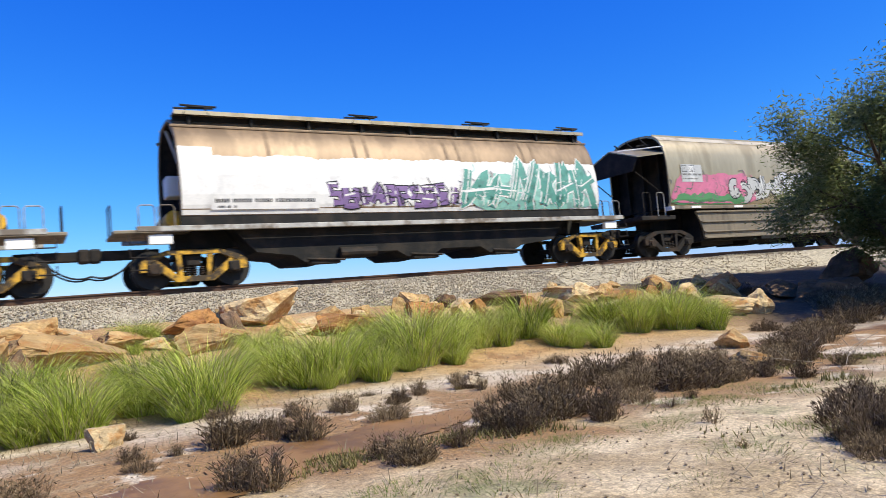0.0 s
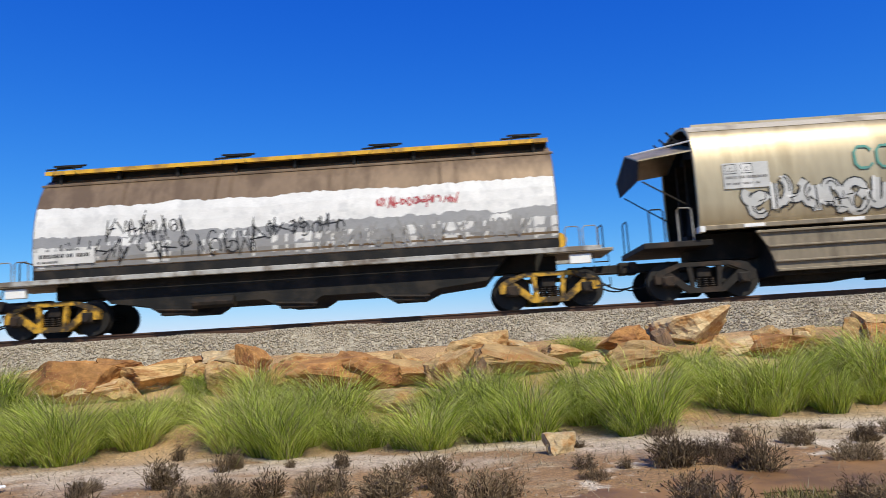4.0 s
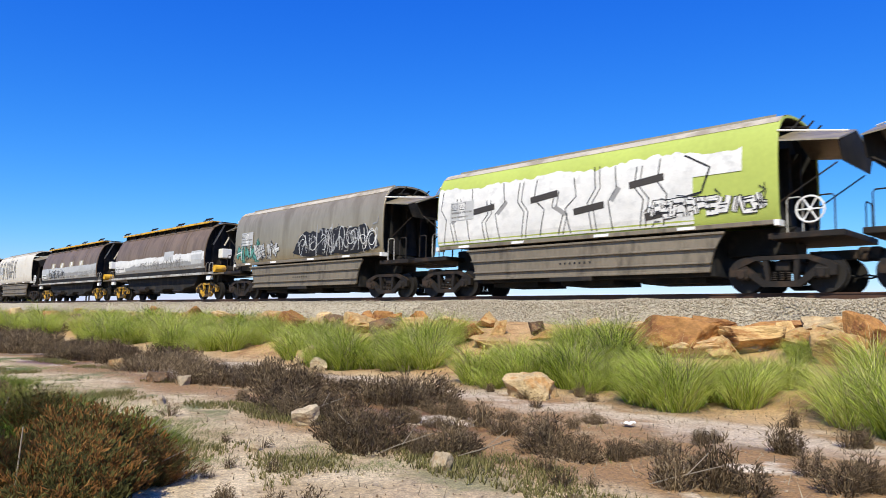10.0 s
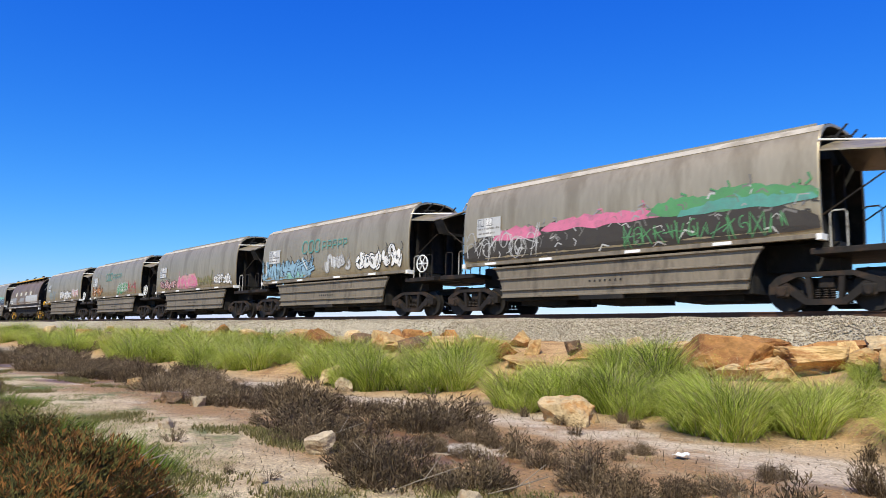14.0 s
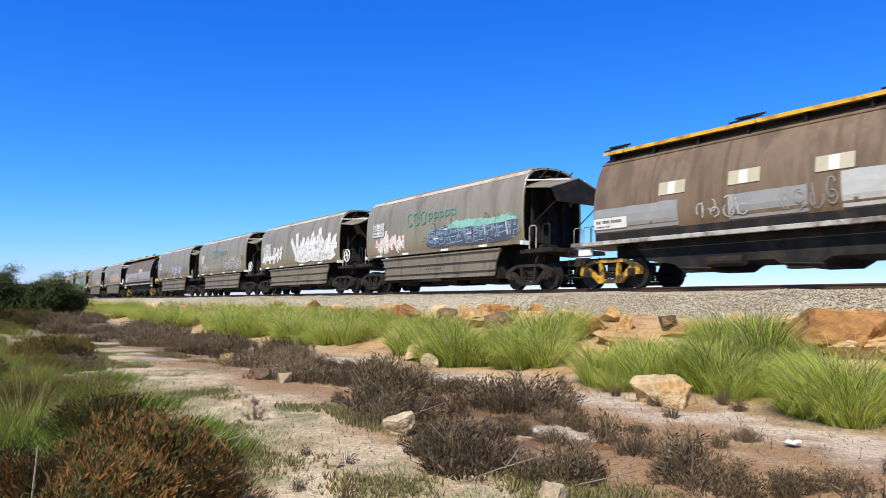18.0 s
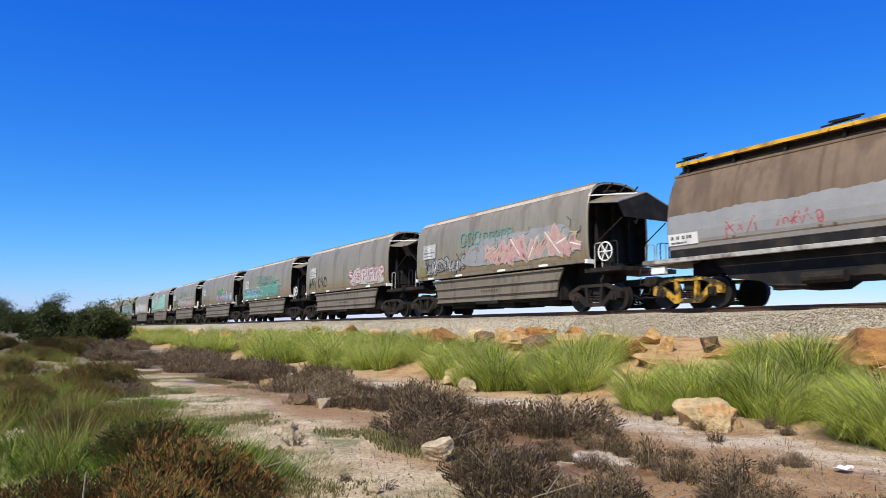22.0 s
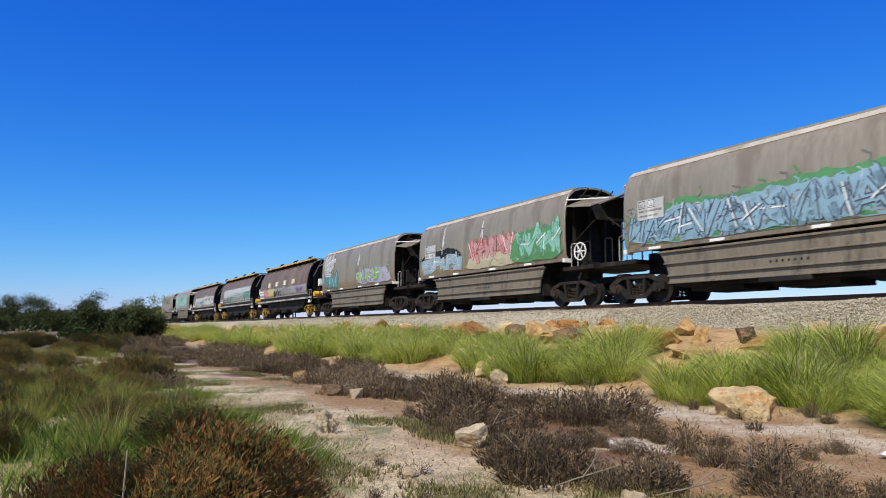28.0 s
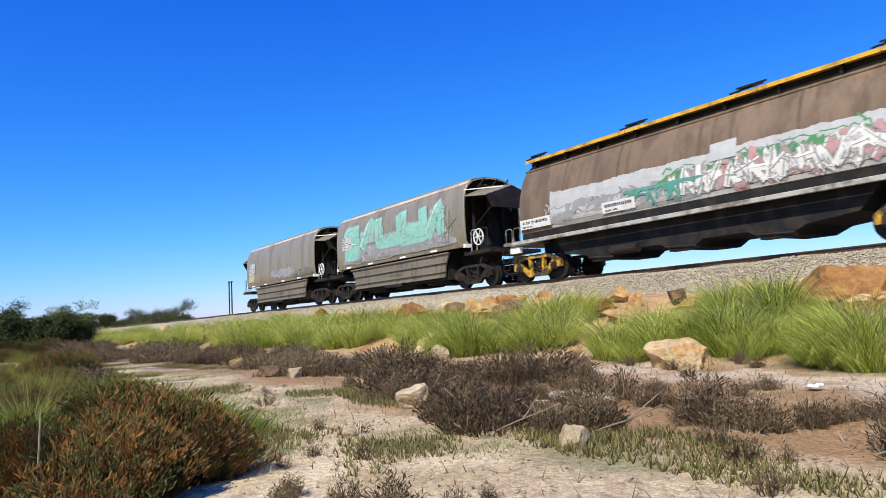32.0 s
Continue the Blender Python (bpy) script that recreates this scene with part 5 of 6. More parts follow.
# crushed stone on the bank, pebbles on the flat
def strew(name, count, mat, place, low, high, label, category):
    v, f = [], []
    for _ in range(count):
        x, y, z = place()
        s = rng.uniform(low, high)
        b = len(v)
        for dx, dy, dz in ((1, 0, 0), (-1, 0, 0), (0, 1, 0), (0, -1, 0), (0, 0, 1), (0, 0, -1)):
            v.append((x + s * (dx * rng.uniform(0.6, 1.2) + 0.3 * rng.uniform(-1, 1)), y + s * (dy * rng.uniform(0.6, 1.2) + 0.3 * rng.uniform(-1, 1)), z + s * (dz * rng.uniform(0.5, 1) + 0.2 * rng.uniform(-1, 1))))
        f += [(b, b + 2, b + 4), (b + 2, b + 1, b + 4), (b + 1, b + 3, b + 4), (b + 3, b, b + 4), (b + 2, b, b + 5), (b + 1, b + 2, b + 5), (b + 3, b + 1, b + 5), (b, b + 3, b + 5)]
    me = bpy.data.meshes.new(name)
    me.from_pydata(v, [], f)
    me.materials.append(mat)
    return tagged(new(name, me), label, category, kind="stuff")


def on_bank():
    x = rng.uniform(-17, 14) if rng.random() < 0.6 else rng.uniform(-55, 26)
    d = rng.uniform(0.95, 4.1)
    for (y0, z0), (y1, z1) in zip(half, half[1:]):
        if y1 <= d <= y0:
            return x, TRACK_Y - d, lerp(z1, z0, (d - y1) / (y0 - y1)) + 0.022 + 0.05 * noise.noise((x * 0.8, -d, 5))
    return x, TRACK_Y - d, 0.72


def on_flat():
    x, y = rng.uniform(-16, 11), rng.uniform(0.3, 10.8)
    return x, y, soil(x, y) + 0.004


strew("ballast_stones", 76000, plant_material("ballast_stones", [(0.19, 0.15, 0.10), (0.37, 0.305, 0.215), (0.50, 0.425, 0.315), (0.60, 0.53, 0.42)], 0.95), on_bank, 0.016, 0.036, "grey crushed stones of the ballast", "ballast")
strew("pebbles", 15000, plant_material("pebbles", [(0.14, 0.10, 0.065), (0.30, 0.22, 0.14), (0.46, 0.36, 0.25), (0.60, 0.51, 0.40)], 0.95), on_flat, 0.004, 0.014, "small stones and crumbs of earth on the flat", "pebbles")

# dry litter of stalks on the flat
v, f = [], []
for _ in range(26000):
    x, y = rng.uniform(-18, 11), rng.uniform(0.4, 9.5)
    if noise.noise((x * 0.6, y * 0.6, 20)) < rng.uniform(-0.35, 0.35):
        continue
    z, a, ln, tip = soil(x, y), rng.uniform(0, 6.28), rng.uniform(0.03, 0.14), rng.uniform(0.0, 0.09)
    dx, dy = math.cos(a), math.sin(a)
    b = len(v)
    v += [(x - dy * 0.004, y + dx * 0.004, z + 0.004), (x + dy * 0.004, y - dx * 0.004, z + 0.004), (x + dx * ln, y + dy * ln, z + 0.006 + tip)]
    f.append((b, b + 1, b + 2))
me = bpy.data.meshes.new("dry_stalks")
me.from_pydata(v, [], f)
me.materials.append(plant_material("dry_stalks", [(0.10, 0.075, 0.045), (0.24, 0.19, 0.12), (0.40, 0.34, 0.23), (0.16, 0.17, 0.06)], 0.9))
tagged(new("dry_stalks", me), "dry stalks and small weeds strewn over the flat", "grass", kind="stuff")
# low growth in patches over the sand by the path
v, f = [], []
for _ in range(150000):
    x = rng.uniform(-22, 10)
    y = rng.uniform(0.2, 3.8) + max(0.0, x - 2) * 0.12
    if (x + 1.2) ** 2 + (y + 0.3) ** 2 < 2.2 or noise.noise((x * 0.38, y * 0.9, 40)) + 0.5 * noise.noise((x * 1.5, y * 1.9, 41)) < rng.uniform(0.16, 0.55):
        continue
    z, a, tall = soil(x, y), rng.uniform(0, 6.28), rng.uniform(0.02, 0.085) * (0.7 + max(0.0, noise.noise((x * 0.8, y * 0.8, 42))))
    for k in range(3):
        an, b = a + 2.1 * k + rng.uniform(-0.5, 0.5), len(v)
        dx, dy = math.cos(an), math.sin(an)
        v += [(x - dy * 0.006, y + dx * 0.006, z - 0.004), (x + dy * 0.006, y - dx * 0.006, z - 0.004), (x + dx * tall * 0.7, y + dy * tall * 0.7, z + tall)]
        f.append((b, b + 1, b + 2))
me = bpy.data.meshes.new("low_growth")
me.from_pydata(v, [], f)
me.materials.append(plant_material("low_growth", [(0.09, 0.075, 0.034), (0.17, 0.155, 0.05), (0.20, 0.18, 0.06), (0.30, 0.24, 0.12), (0.16, 0.112, 0.062)], 0.9))
tagged(new("low_growth", me), "low olive and brown growth in patches on sand", "grass", kind="stuff")
# thin weeds near the path
WEEDS = [bush_mesh("small_weed", M_SCRUB, 34, 0.14, 0.2, 130 + i, 8, 0.04, 0.004, foot_at=0.4, ragged=0.6) for i in range(3)]
for _ in range(22):
    x, y = rng.uniform(-9, 9), rng.uniform(0.9, 3.2)
    if abs(x) < 1.2 and y < 1.4:
        continue
    put("small_weed", WEEDS[rng.randrange(3)], x, y, soil(x, y), rng.uniform(0.35, 0.8), label="small dry brown weed on the sand", category="weed", group="weeds on the sand")

STUBBLE = [blade_mesh("sparse_tuft", M_REED, 60, 0.22, 0.04, 0.15, 0.9, 0.005, 140 + i, 0.6, 1.5) for i in range(4)]
for _ in range(300):
    x, y = rng.uniform(-14, 9), rng.uniform(0.5, 7.5)
    if noise.noise((x * 0.45, y * 0.7, 31)) < rng.uniform(-0.25, 0.3):
        continue
    put("sparse_tuft", STUBBLE[rng.randrange(4)], x, y, soil(x, y), rng.uniform(0.5, 1.2), label="sparse tuft of olive and straw stubble on sand", category="grass", group="stubble on the flat")

# muddy puddle
bm = bmesh.new()
wet = {}
for i in range(64):
    for j in range(30):
        x, y = 0.9 + i * 0.07, 3.1 + j * 0.07
        d = min(((x - cx) / rx) ** 2 + ((y - cy - 0.1 * (x - 3)) / ry) ** 2 for cx, cy, rx, ry in ((3.3, 4.2, 1.5, 0.42), (1.9, 3.75, 0.9, 0.4)))
        if d < 1 + 0.7 * noise.noise((x * 1.6, y * 1.6, 4)):
            wet[i, j] = (x, y)
pts = {}
for i, j in wet:
    ring = []
    for q in ((i, j), (i + 1, j), (i + 1, j + 1), (i, j + 1)):
        if q not in pts:
            x, y = 0.9 + q[0] * 0.07, 3.1 + q[1] * 0.07
            pts[q] = bm.verts.new((x, y, soil(x, y) + 0.010))
        ring.append(pts[q])
    bm.faces.new(ring)
M_PUDDLE = material("muddy_water", (0.27, 0.14, 0.045), 0.5, vary=0.25, scale=1.2, fine=9, bump=0.05, stain=(0.15, 0.075, 0.028), stain_scale=1.0, spec=0.4)
tagged(link_mesh("puddle_water", bm, M_PUDDLE), "shallow orange-brown muddy puddle on the flat", "puddle", kind="structure")

# sleepers under the rails
bm = bmesh.new()
box(bm, -0.12, 0.12, -1.25, 1.25, -0.2, 0.0, 0.015)
first = link_mesh("sleeper", bm, M_SLEEPER)
bed = bpy.data.objects["ballast_bed"]
for i, x in enumerate(np.arange(-60, 40, 0.65)):
    ob = first if i == 0 else new("sleeper", first.data)
    ob.parent = bed
    ob.location = (x, TRACK_Y, RAIL_Z - 0.158)

# ---- paint on the wagons ----
INKS = {"white": (0.68, 0.66, 0.62), "silver": (0.50, 0.485, 0.45), "grey": (0.27, 0.265, 0.26), "black": (0.014, 0.014, 0.016), "teal": (0.05, 0.29, 0.235), "mint": (0.22, 0.52, 0.43),
        "green": (0.04, 0.25, 0.08), "lime": (0.40, 0.50, 0.08), "acid": (0.22, 0.62, 0.06), "red": (0.42, 0.03, 0.05), "pink": (0.62, 0.14, 0.27), "rose": (0.52, 0.27, 0.27), "purple": (0.19, 0.10, 0.30), "lavender": (0.38, 0.36, 0.48),
        "blue": (0.08, 0.20, 0.42), "sky": (0.22, 0.40, 0.52), "orange": (0.48, 0.19, 0.04), "yellow": (0.68, 0.54, 0.08), "navy": (0.025, 0.04, 0.10), "cream": (0.50, 0.44, 0.30), "haze": (0.31, 0.30, 0.285), "dust": (0.16, 0.15, 0.135), "olive": (0.20, 0.19, 0.05), "soot": (0.05, 0.043, 0.036)}
PAINT = {}


def ink(name):
    if name not in PAINT:
        PAINT[name] = material("spray_" + name, INKS[name] if name in ("white", "black", "silver", "haze", "dust", "soot") else tuple(0.8 * c + 0.2 * d for c, d in zip(INKS[name], (0.26, 0.23, 0.18))), 0.45 if name in ("white", "silver", "haze") else 0.6, 0.15 if name in ("silver", "haze") else 0.0, vary=0.16, scale=2.5, fine=30, bump=0.04, stain=tuple(c * (0.72 if min(INKS[name]) > 0.25 else 0.45) + (0.02 if name in ("soot", "black") else 0.08) for c in INKS[name]), stain_scale=3.4, stain_at=0.58)
    return PAINT[name]


class Paint:
    """Painted shapes laid on the side of one wagon that faces the path, each a hair prouder than the last."""

    def __init__(self, ob, kind, seed):
        self.ob, self.kind, self.r = ob, kind, random.Random(seed)
        self.h = HALF_A if kind == "smooth" else HALF_B
        self.low, self.high = (1.70, 4.0) if kind == "smooth" else (1.62, 3.95)
        self.lift = 0.016
        self.v, self.words = [], ""
        self.begin("graffiti")

    def begin(self, name):
        if self.v:
            self.finish(self.words)
        self.name, self.v, self.f, self.m, self.mats = name, [], [], [], []

    def finish(self, label=""):
        if self.f:
            me = bpy.data.meshes.new(self.name)
            me.from_pydata(self.v, [], self.f)
            for c in self.mats:
                me.materials.append(ink(c))
            me.polygons.foreach_set("material_index", self.m)
            o = new(self.name, me)
            o.parent = self.ob
            if label:
                o["label"] = label
        self.v = []
        self.begin("graffiti")

    def x(self, u):
        return lerp(-self.h + 0.03, self.h - 0.03, u)

    def spot(self, x, z):
        z = min(max(z, self.low), self.high)
        y, _ = side_point(self.kind, z)
        self.v.append((min(max(x, -self.h + 0.01), self.h - 0.01), -(y + self.lift), z))
        return len(self.v) - 1

    def quad(self, c, a, b, d, e):
        if c not in self.mats:
            self.mats.append(c)
        self.f.append((a, b, d, e))
        self.m.append(self.mats.index(c))

    def raised(self, z):
        """Heights of painted forms, stretched up from the sill."""
        return min(self.high, self.low + (z - self.low) * 1.22)

    def up(self, d=0.0003):
        self.lift += d

    def ribbon(self, pts, width, c, rise=0.00008):
        """A brush stroke along points in x and z."""
        fine = []
        for (x0, z0), (x1, z1) in zip(pts, pts[1:]):
            n = max(1, int(math.hypot(x1 - x0, z1 - z0) / 0.14))
            fine += [(lerp(x0, x1, i / n), lerp(z0, z1, i / n)) for i in range(n)]
        fine.append(pts[-1])
        ids = []
        for i, (x, z) in enumerate(fine):
            a, b = fine[max(0, i - 1)], fine[min(len(fine) - 1, i + 1)]
            dx, dz = b[0] - a[0], b[1] - a[1]
            ln = math.hypot(dx, dz) or 1
            ox, oz = -dz / ln * width / 2, dx / ln * width / 2
            ids.append((self.spot(x - ox, z - oz), self.spot(x, z), self.spot(x + ox, z + oz)))
        for p, q in zip(ids, ids[1:]):
            self.quad(c, p[0], q[0], q[1], p[1])
            self.quad(c, p[1], q[1], q[2], p[2])
        self.up(rise)

    def field(self, u0, u1, z0, z1, c, wave=0.12, step=0.12, soft=0.0, freq=1.6):
        """A sprayed or painted field with an uneven top edge."""
        x0, x1 = self.x(u0), self.x(u1)
        n = max(2, int((x1 - x0) / step))
        k = max(2, int((z1 - z0) / 0.22))
        rows, s = [], self.r.uniform(0, 50)
        for i in range(n + 1):
            x = lerp(x0, x1, i / n)
            edge = min(1.0, min(i, n - i) / max(1, n * 0.15)) ** 0.5 if soft else 1.0
            top = z0 + (z1 - z0) * edge + wave * noise.noise((x * freq, s, 0)) + 0.4 * wave * noise.noise((x * freq * 4, s, 3)) + 0.3 * wave * self.r.uniform(-1, 1)
            bot = z0 + soft * 0.3 * (z1 - z0) * (1 - edge) + soft * wave * noise.noise((x * freq, s, 9))
            rows.append([self.spot(x, lerp(bot, max(top, bot + 0.02), j / k)) for j in range(k + 1)])
        for a, b in zip(rows, rows[1:]):
            for j in range(k):
                self.quad(c, a[j], b[j], b[j + 1], a[j + 1])
        self.up(0.0004)

    def glyph(self, style):
        """An abstract form of a few strokes in a unit box; it spells nothing."""
        r = self.r
        if style == "round":
            n, out = r.choice((1, 2, 2)), []
            for _ in range(n):
                a0, sweep, cx, cz = r.uniform(0, 6.28), r.choice((-1, 1)) * r.uniform(3.2, 5.6), r.uniform(0.35, 0.65), r.choice((0.32, 0.5, 0.68))
                rx, rz = r.uniform(0.22, 0.36), r.uniform(0.25, 0.45)
                out.append([(cx + rx * math.cos(a0 + sweep * i / 9), cz + rz * math.sin(a0 + sweep * i / 9)) for i in range(10)])
            if r.random() < 0.6:
                x = r.uniform(0.2, 0.8)
                out.append([(x, 0.08), (x + r.uniform(-0.15, 0.15), 0.92)])
            return out
        if style == "block":
            a, b = r.uniform(0.12, 0.3), r.uniform(0.7, 0.9)
            opts = ([(a, 0.1), (a, 0.9), (b, 0.9), (b, 0.55), (a, 0.5)], [(b, 0.9), (a, 0.9), (a, 0.5), (b, 0.5), (b, 0.1), (a, 0.1)], [(0.5, 0.1), (0.5, 0.9)], [(a, 0.9), (a, 0.1), (b, 0.1), (b, 0.9)], [(a, 0.1), (0.5, 0.9), (b, 0.1)])
            out = [opts[r.randrange(5)]]
            if r.random() < 0.5:
                z = r.uniform(0.3, 0.7)
                out.append([(a, z), (b, z + r.uniform(-0.1, 0.1))])
            return out
        pts = [(r.uniform(0, 0.3), r.choice((0.0, 1.0)))]
        for i in range(r.randrange(2, 5)):
            pts.append((r.uniform(0, 1), 1 - pts[-1][1] + r.uniform(-0.25, 0.25)))
        out = [pts]
        if r.random() < 0.6:
            out.append([(r.uniform(-0.1, 0.3), r.uniform(0.2, 0.6)), (r.uniform(0.7, 1.2), r.uniform(0.3, 0.9))])
        return out

    def piece(self, style, u0, u1, z0, z1, fill, edge, weight=None, gloss=True, count=None):
        """A row of fat outlined forms."""
        x0, x1 = self.x(u0), self.x(u1)
        hgt = z1 - z0
        n = count or max(2, round((x1 - x0) / (hgt * 0.5)))
        w = (x1 - x0) / n
        fat = weight or min(0.36 * hgt, 0.5 * w)
        forms = []
        for i in range(n):
            slant, dz, k = self.r.uniform(-0.2, 0.2), self.r.uniform(-0.08, 0.08) * hgt, self.r.uniform(1.1, 1.7)
            for s in self.glyph(style):
                forms.append([(x0 + w * (i + 0.5) + (p - 0.5) * w * k + slant * (q - 0.5) * hgt, z0 + dz + fat * 0.5 + q * (hgt - fat)) for p, q in s])
        for s in forms:
            self.ribbon(s, fat * 0.9 + 0.05, edge)
        self.up(0.0007)
        for s in forms:
            self.ribbon(s, fat * 0.8, fill)
        self.up(0.0007)
        if gloss:
            for s in forms:
                if self.r.random() < 0.7:
                    self.ribbon([(x + fat * 0.12, z + fat * 0.1) for x, z in s[: max(2, len(s) // 2)]], 0.035, edge)
                if self.r.random() < 0.35:
                    self.ribbon([(x - fat * 0.2, z + fat * 0.18) for x, z in s[:2]], 0.045, "white")
            for _ in range(n * 2):
                x, z, a = self.r.uniform(x0, x1), self.r.uniform(z0, z0 + hgt * 0.8), self.r.uniform(0, 3.14)
                self.ribbon([(x, z), (x + 0.16 * math.cos(a), z + 0.22 * math.sin(a)), (x + 0.3 * math.cos(a + 0.7), z + 0.34 * math.sin(a + 0.5))], 0.026, edge, 0.00003)
        self.up(0.0004)

    def scribble(self, u0, u1, z0, z1, colours):
        """Short loose strokes that break up a sprayed field and its edges."""
        x0, x1 = self.x(u0), self.x(u1)
        for _ in range(int((x1 - x0) * (z1 - z0) * 9)):
            x, z, a = self.r.uniform(x0, x1), self.r.uniform(z0, z1), self.r.uniform(0, 3.14)
            ln = self.r.uniform(0.06, 0.28)
            self.ribbon([(x, z), (x + ln * math.cos(a), z + ln * math.sin(a)), (x + 1.6 * ln * math.cos(a + 0.6), z + 1.6 * ln * math.sin(a + 0.6))], self.r.uniform(0.02, 0.06), self.r.choice(colours), 0.00003)

    def tag(self, u0, u1, z0, z1, c, width=0.035, style="sharp"):
        x0, x1 = self.x(u0), self.x(u1)
        n = max(2, round((x1 - x0) / ((z1 - z0) * 0.7)))
        w = (x1 - x0) / n
        for i in range(n):
            for s in self.glyph(style if self.r.random() < 0.7 else "round"):
                self.ribbon([(x0 + w * i + p * w * 1.15, z0 + q * (z1 - z0)) for p, q in s], width, c)

    def bars(self, u0, u1, z0, z1, rows, c, fill=0.7):
        """Unreadable lettering as plain bars."""
        x0, x1 = self.x(u0), self.x(u1)
        for j in range(rows):
            za = lerp(z1, z0, (j + 0.15) / rows)
            zb = lerp(z1, z0, (j + 0.85) / rows)
            x = x0
            while x < x1 - 0.03:
                w = self.r.uniform(0.5, 1.0) * (za - zb) * 0.9
                if self.r.random() < 0.86:
                    a, b, d, e = self.spot(x, zb), self.spot(min(x + w * fill, x1), zb), self.spot(min(x + w * fill, x1), za), self.spot(x, za)
                    self.quad(c, a, b, d, e)
                x += w
        self.up()

    def plate(self, u0, u1, z0, z1, c="white"):
        self.field(u0, u1, z0, z1, c, 0.0, 0.3)

    def swirls(self, u0, u1, z0, z1, c, count, width=0.055):
        for _ in range(count):
            x, z = self.x(self.r.uniform(u0, u1)), self.r.uniform(z0, z1)
            a, turn = self.r.uniform(0.6, 2.4), self.r.uniform(-0.35, 0.35)
            pts = [(x, z)]
            for _ in range(self.r.randrange(5, 10)):
                a += turn
                pts.append((pts[-1][0] + 0.16 * math.cos(a), min(max(pts[-1][1] + 0.16 * math.sin(a), z0), z1)))
            self.ribbon(pts, width * self.r.uniform(0.4, 1.3), c)

    def company(self, u=0.33):
        """The owner's faded mark: three large and five small teal blocks."""
        self.begin("company_mark")
        for i in range(3):
            x = self.x(u) + i * 0.52
            self.ribbon([(x + 0.40, 3.22), (x + 0.30, 3.32), (x + 0.10, 3.32), (x, 3.2), (x, 2.92), (x + 0.10, 2.8), (x + 0.30, 2.8), (x + 0.40, 2.9)], 0.065, "teal")
            if i:
                self.ribbon([(x + 0.40, 3.22), (x + 0.32, 3.06), (x + 0.40, 2.9)], 0.05, "teal")
        for i in range(5):
            x = self.x(u) + 1.68 + i * 0.4
            self.ribbon([(x, 2.84), (x, 3.2), (x + 0.24, 3.19), (x + 0.24, 3.0), (x + 0.04, 2.98)], 0.05, "teal")
        self.finish("faded teal company mark in block shapes")

    def panel(self):
        """The white data panel near the rear end."""
        self.begin("data_panel")
        self.plate(0.055, 0.15, 2.5, 3.12, "silver")
        self.up(0.0007)
        self.plate(0.092, 0.114, 2.52, 3.10, "white")
        self.up(0.0007)
        for u in (0.06, 0.094):
            x = self.x(u)
            self.ribbon([(x, 2.86), (x, 3.08), (x + 0.25, 3.08), (x + 0.25, 2.86), (x, 2.86)], 0.02, "black")
            self.ribbon([(x + 0.06, 2.91), (x + 0.125, 3.02), (x + 0.19, 2.91), (x + 0.06, 2.91)], 0.016, "black")
        self.bars(0.060, 0.146, 2.72, 2.81, 1, "dust")
        self.bars(0.060, 0.13, 2.58, 2.65, 1, "dust")
        self.finish("pale data panel with black symbols and bars")

    def number(self, u0=0.02, u1=0.16, z=1.85, big=True):
        self.begin("number_panel")
        if big:
            self.plate(u0, u1 - 0.02, z - 0.12, z + 0.2, "white")
            self.up(0.0007)
        self.bars(u0 + 0.008, u1 - 0.03, z + 0.02, z + 0.15, 1, "black")
        self.bars(u0 + 0.008, u0 + 0.05, z - 0.09, z - 0.02, 1, "black")
        self.finish("white number panel with black bars")

    def skirt_marks(self):
        self.lift, keep = 0.03, self.lift
        self.begin("stencil_marks")
        for i in range(7):
            x = 0.3 + i * 0.17 - 0.9
            n = len(self.v)
            self.v += [(x, -1.262, 0.87), (x + 0.06, -1.262, 0.87), (x + 0.06, -1.262, 0.93), (x, -1.262, 0.93)]
            self.quad("black", n, n + 1, n + 2, n + 3)
        self.finish("small dark stencil marks")
        self.lift = keep


M_PALE = material("hopper_pale", (0.62, 0.57, 0.48), 0.6, 0.0, vary=0.1, scale=0.5, fine=9, bump=0.05, stain=(0.5, 0.43, 0.33), stain_scale=0.5, stain_at=0.6)
M_LIME = material("hopper_lime", (0.40, 0.46, 0.10), 0.6, 0.0, vary=0.12, scale=0.6, fine=9, bump=0.05)

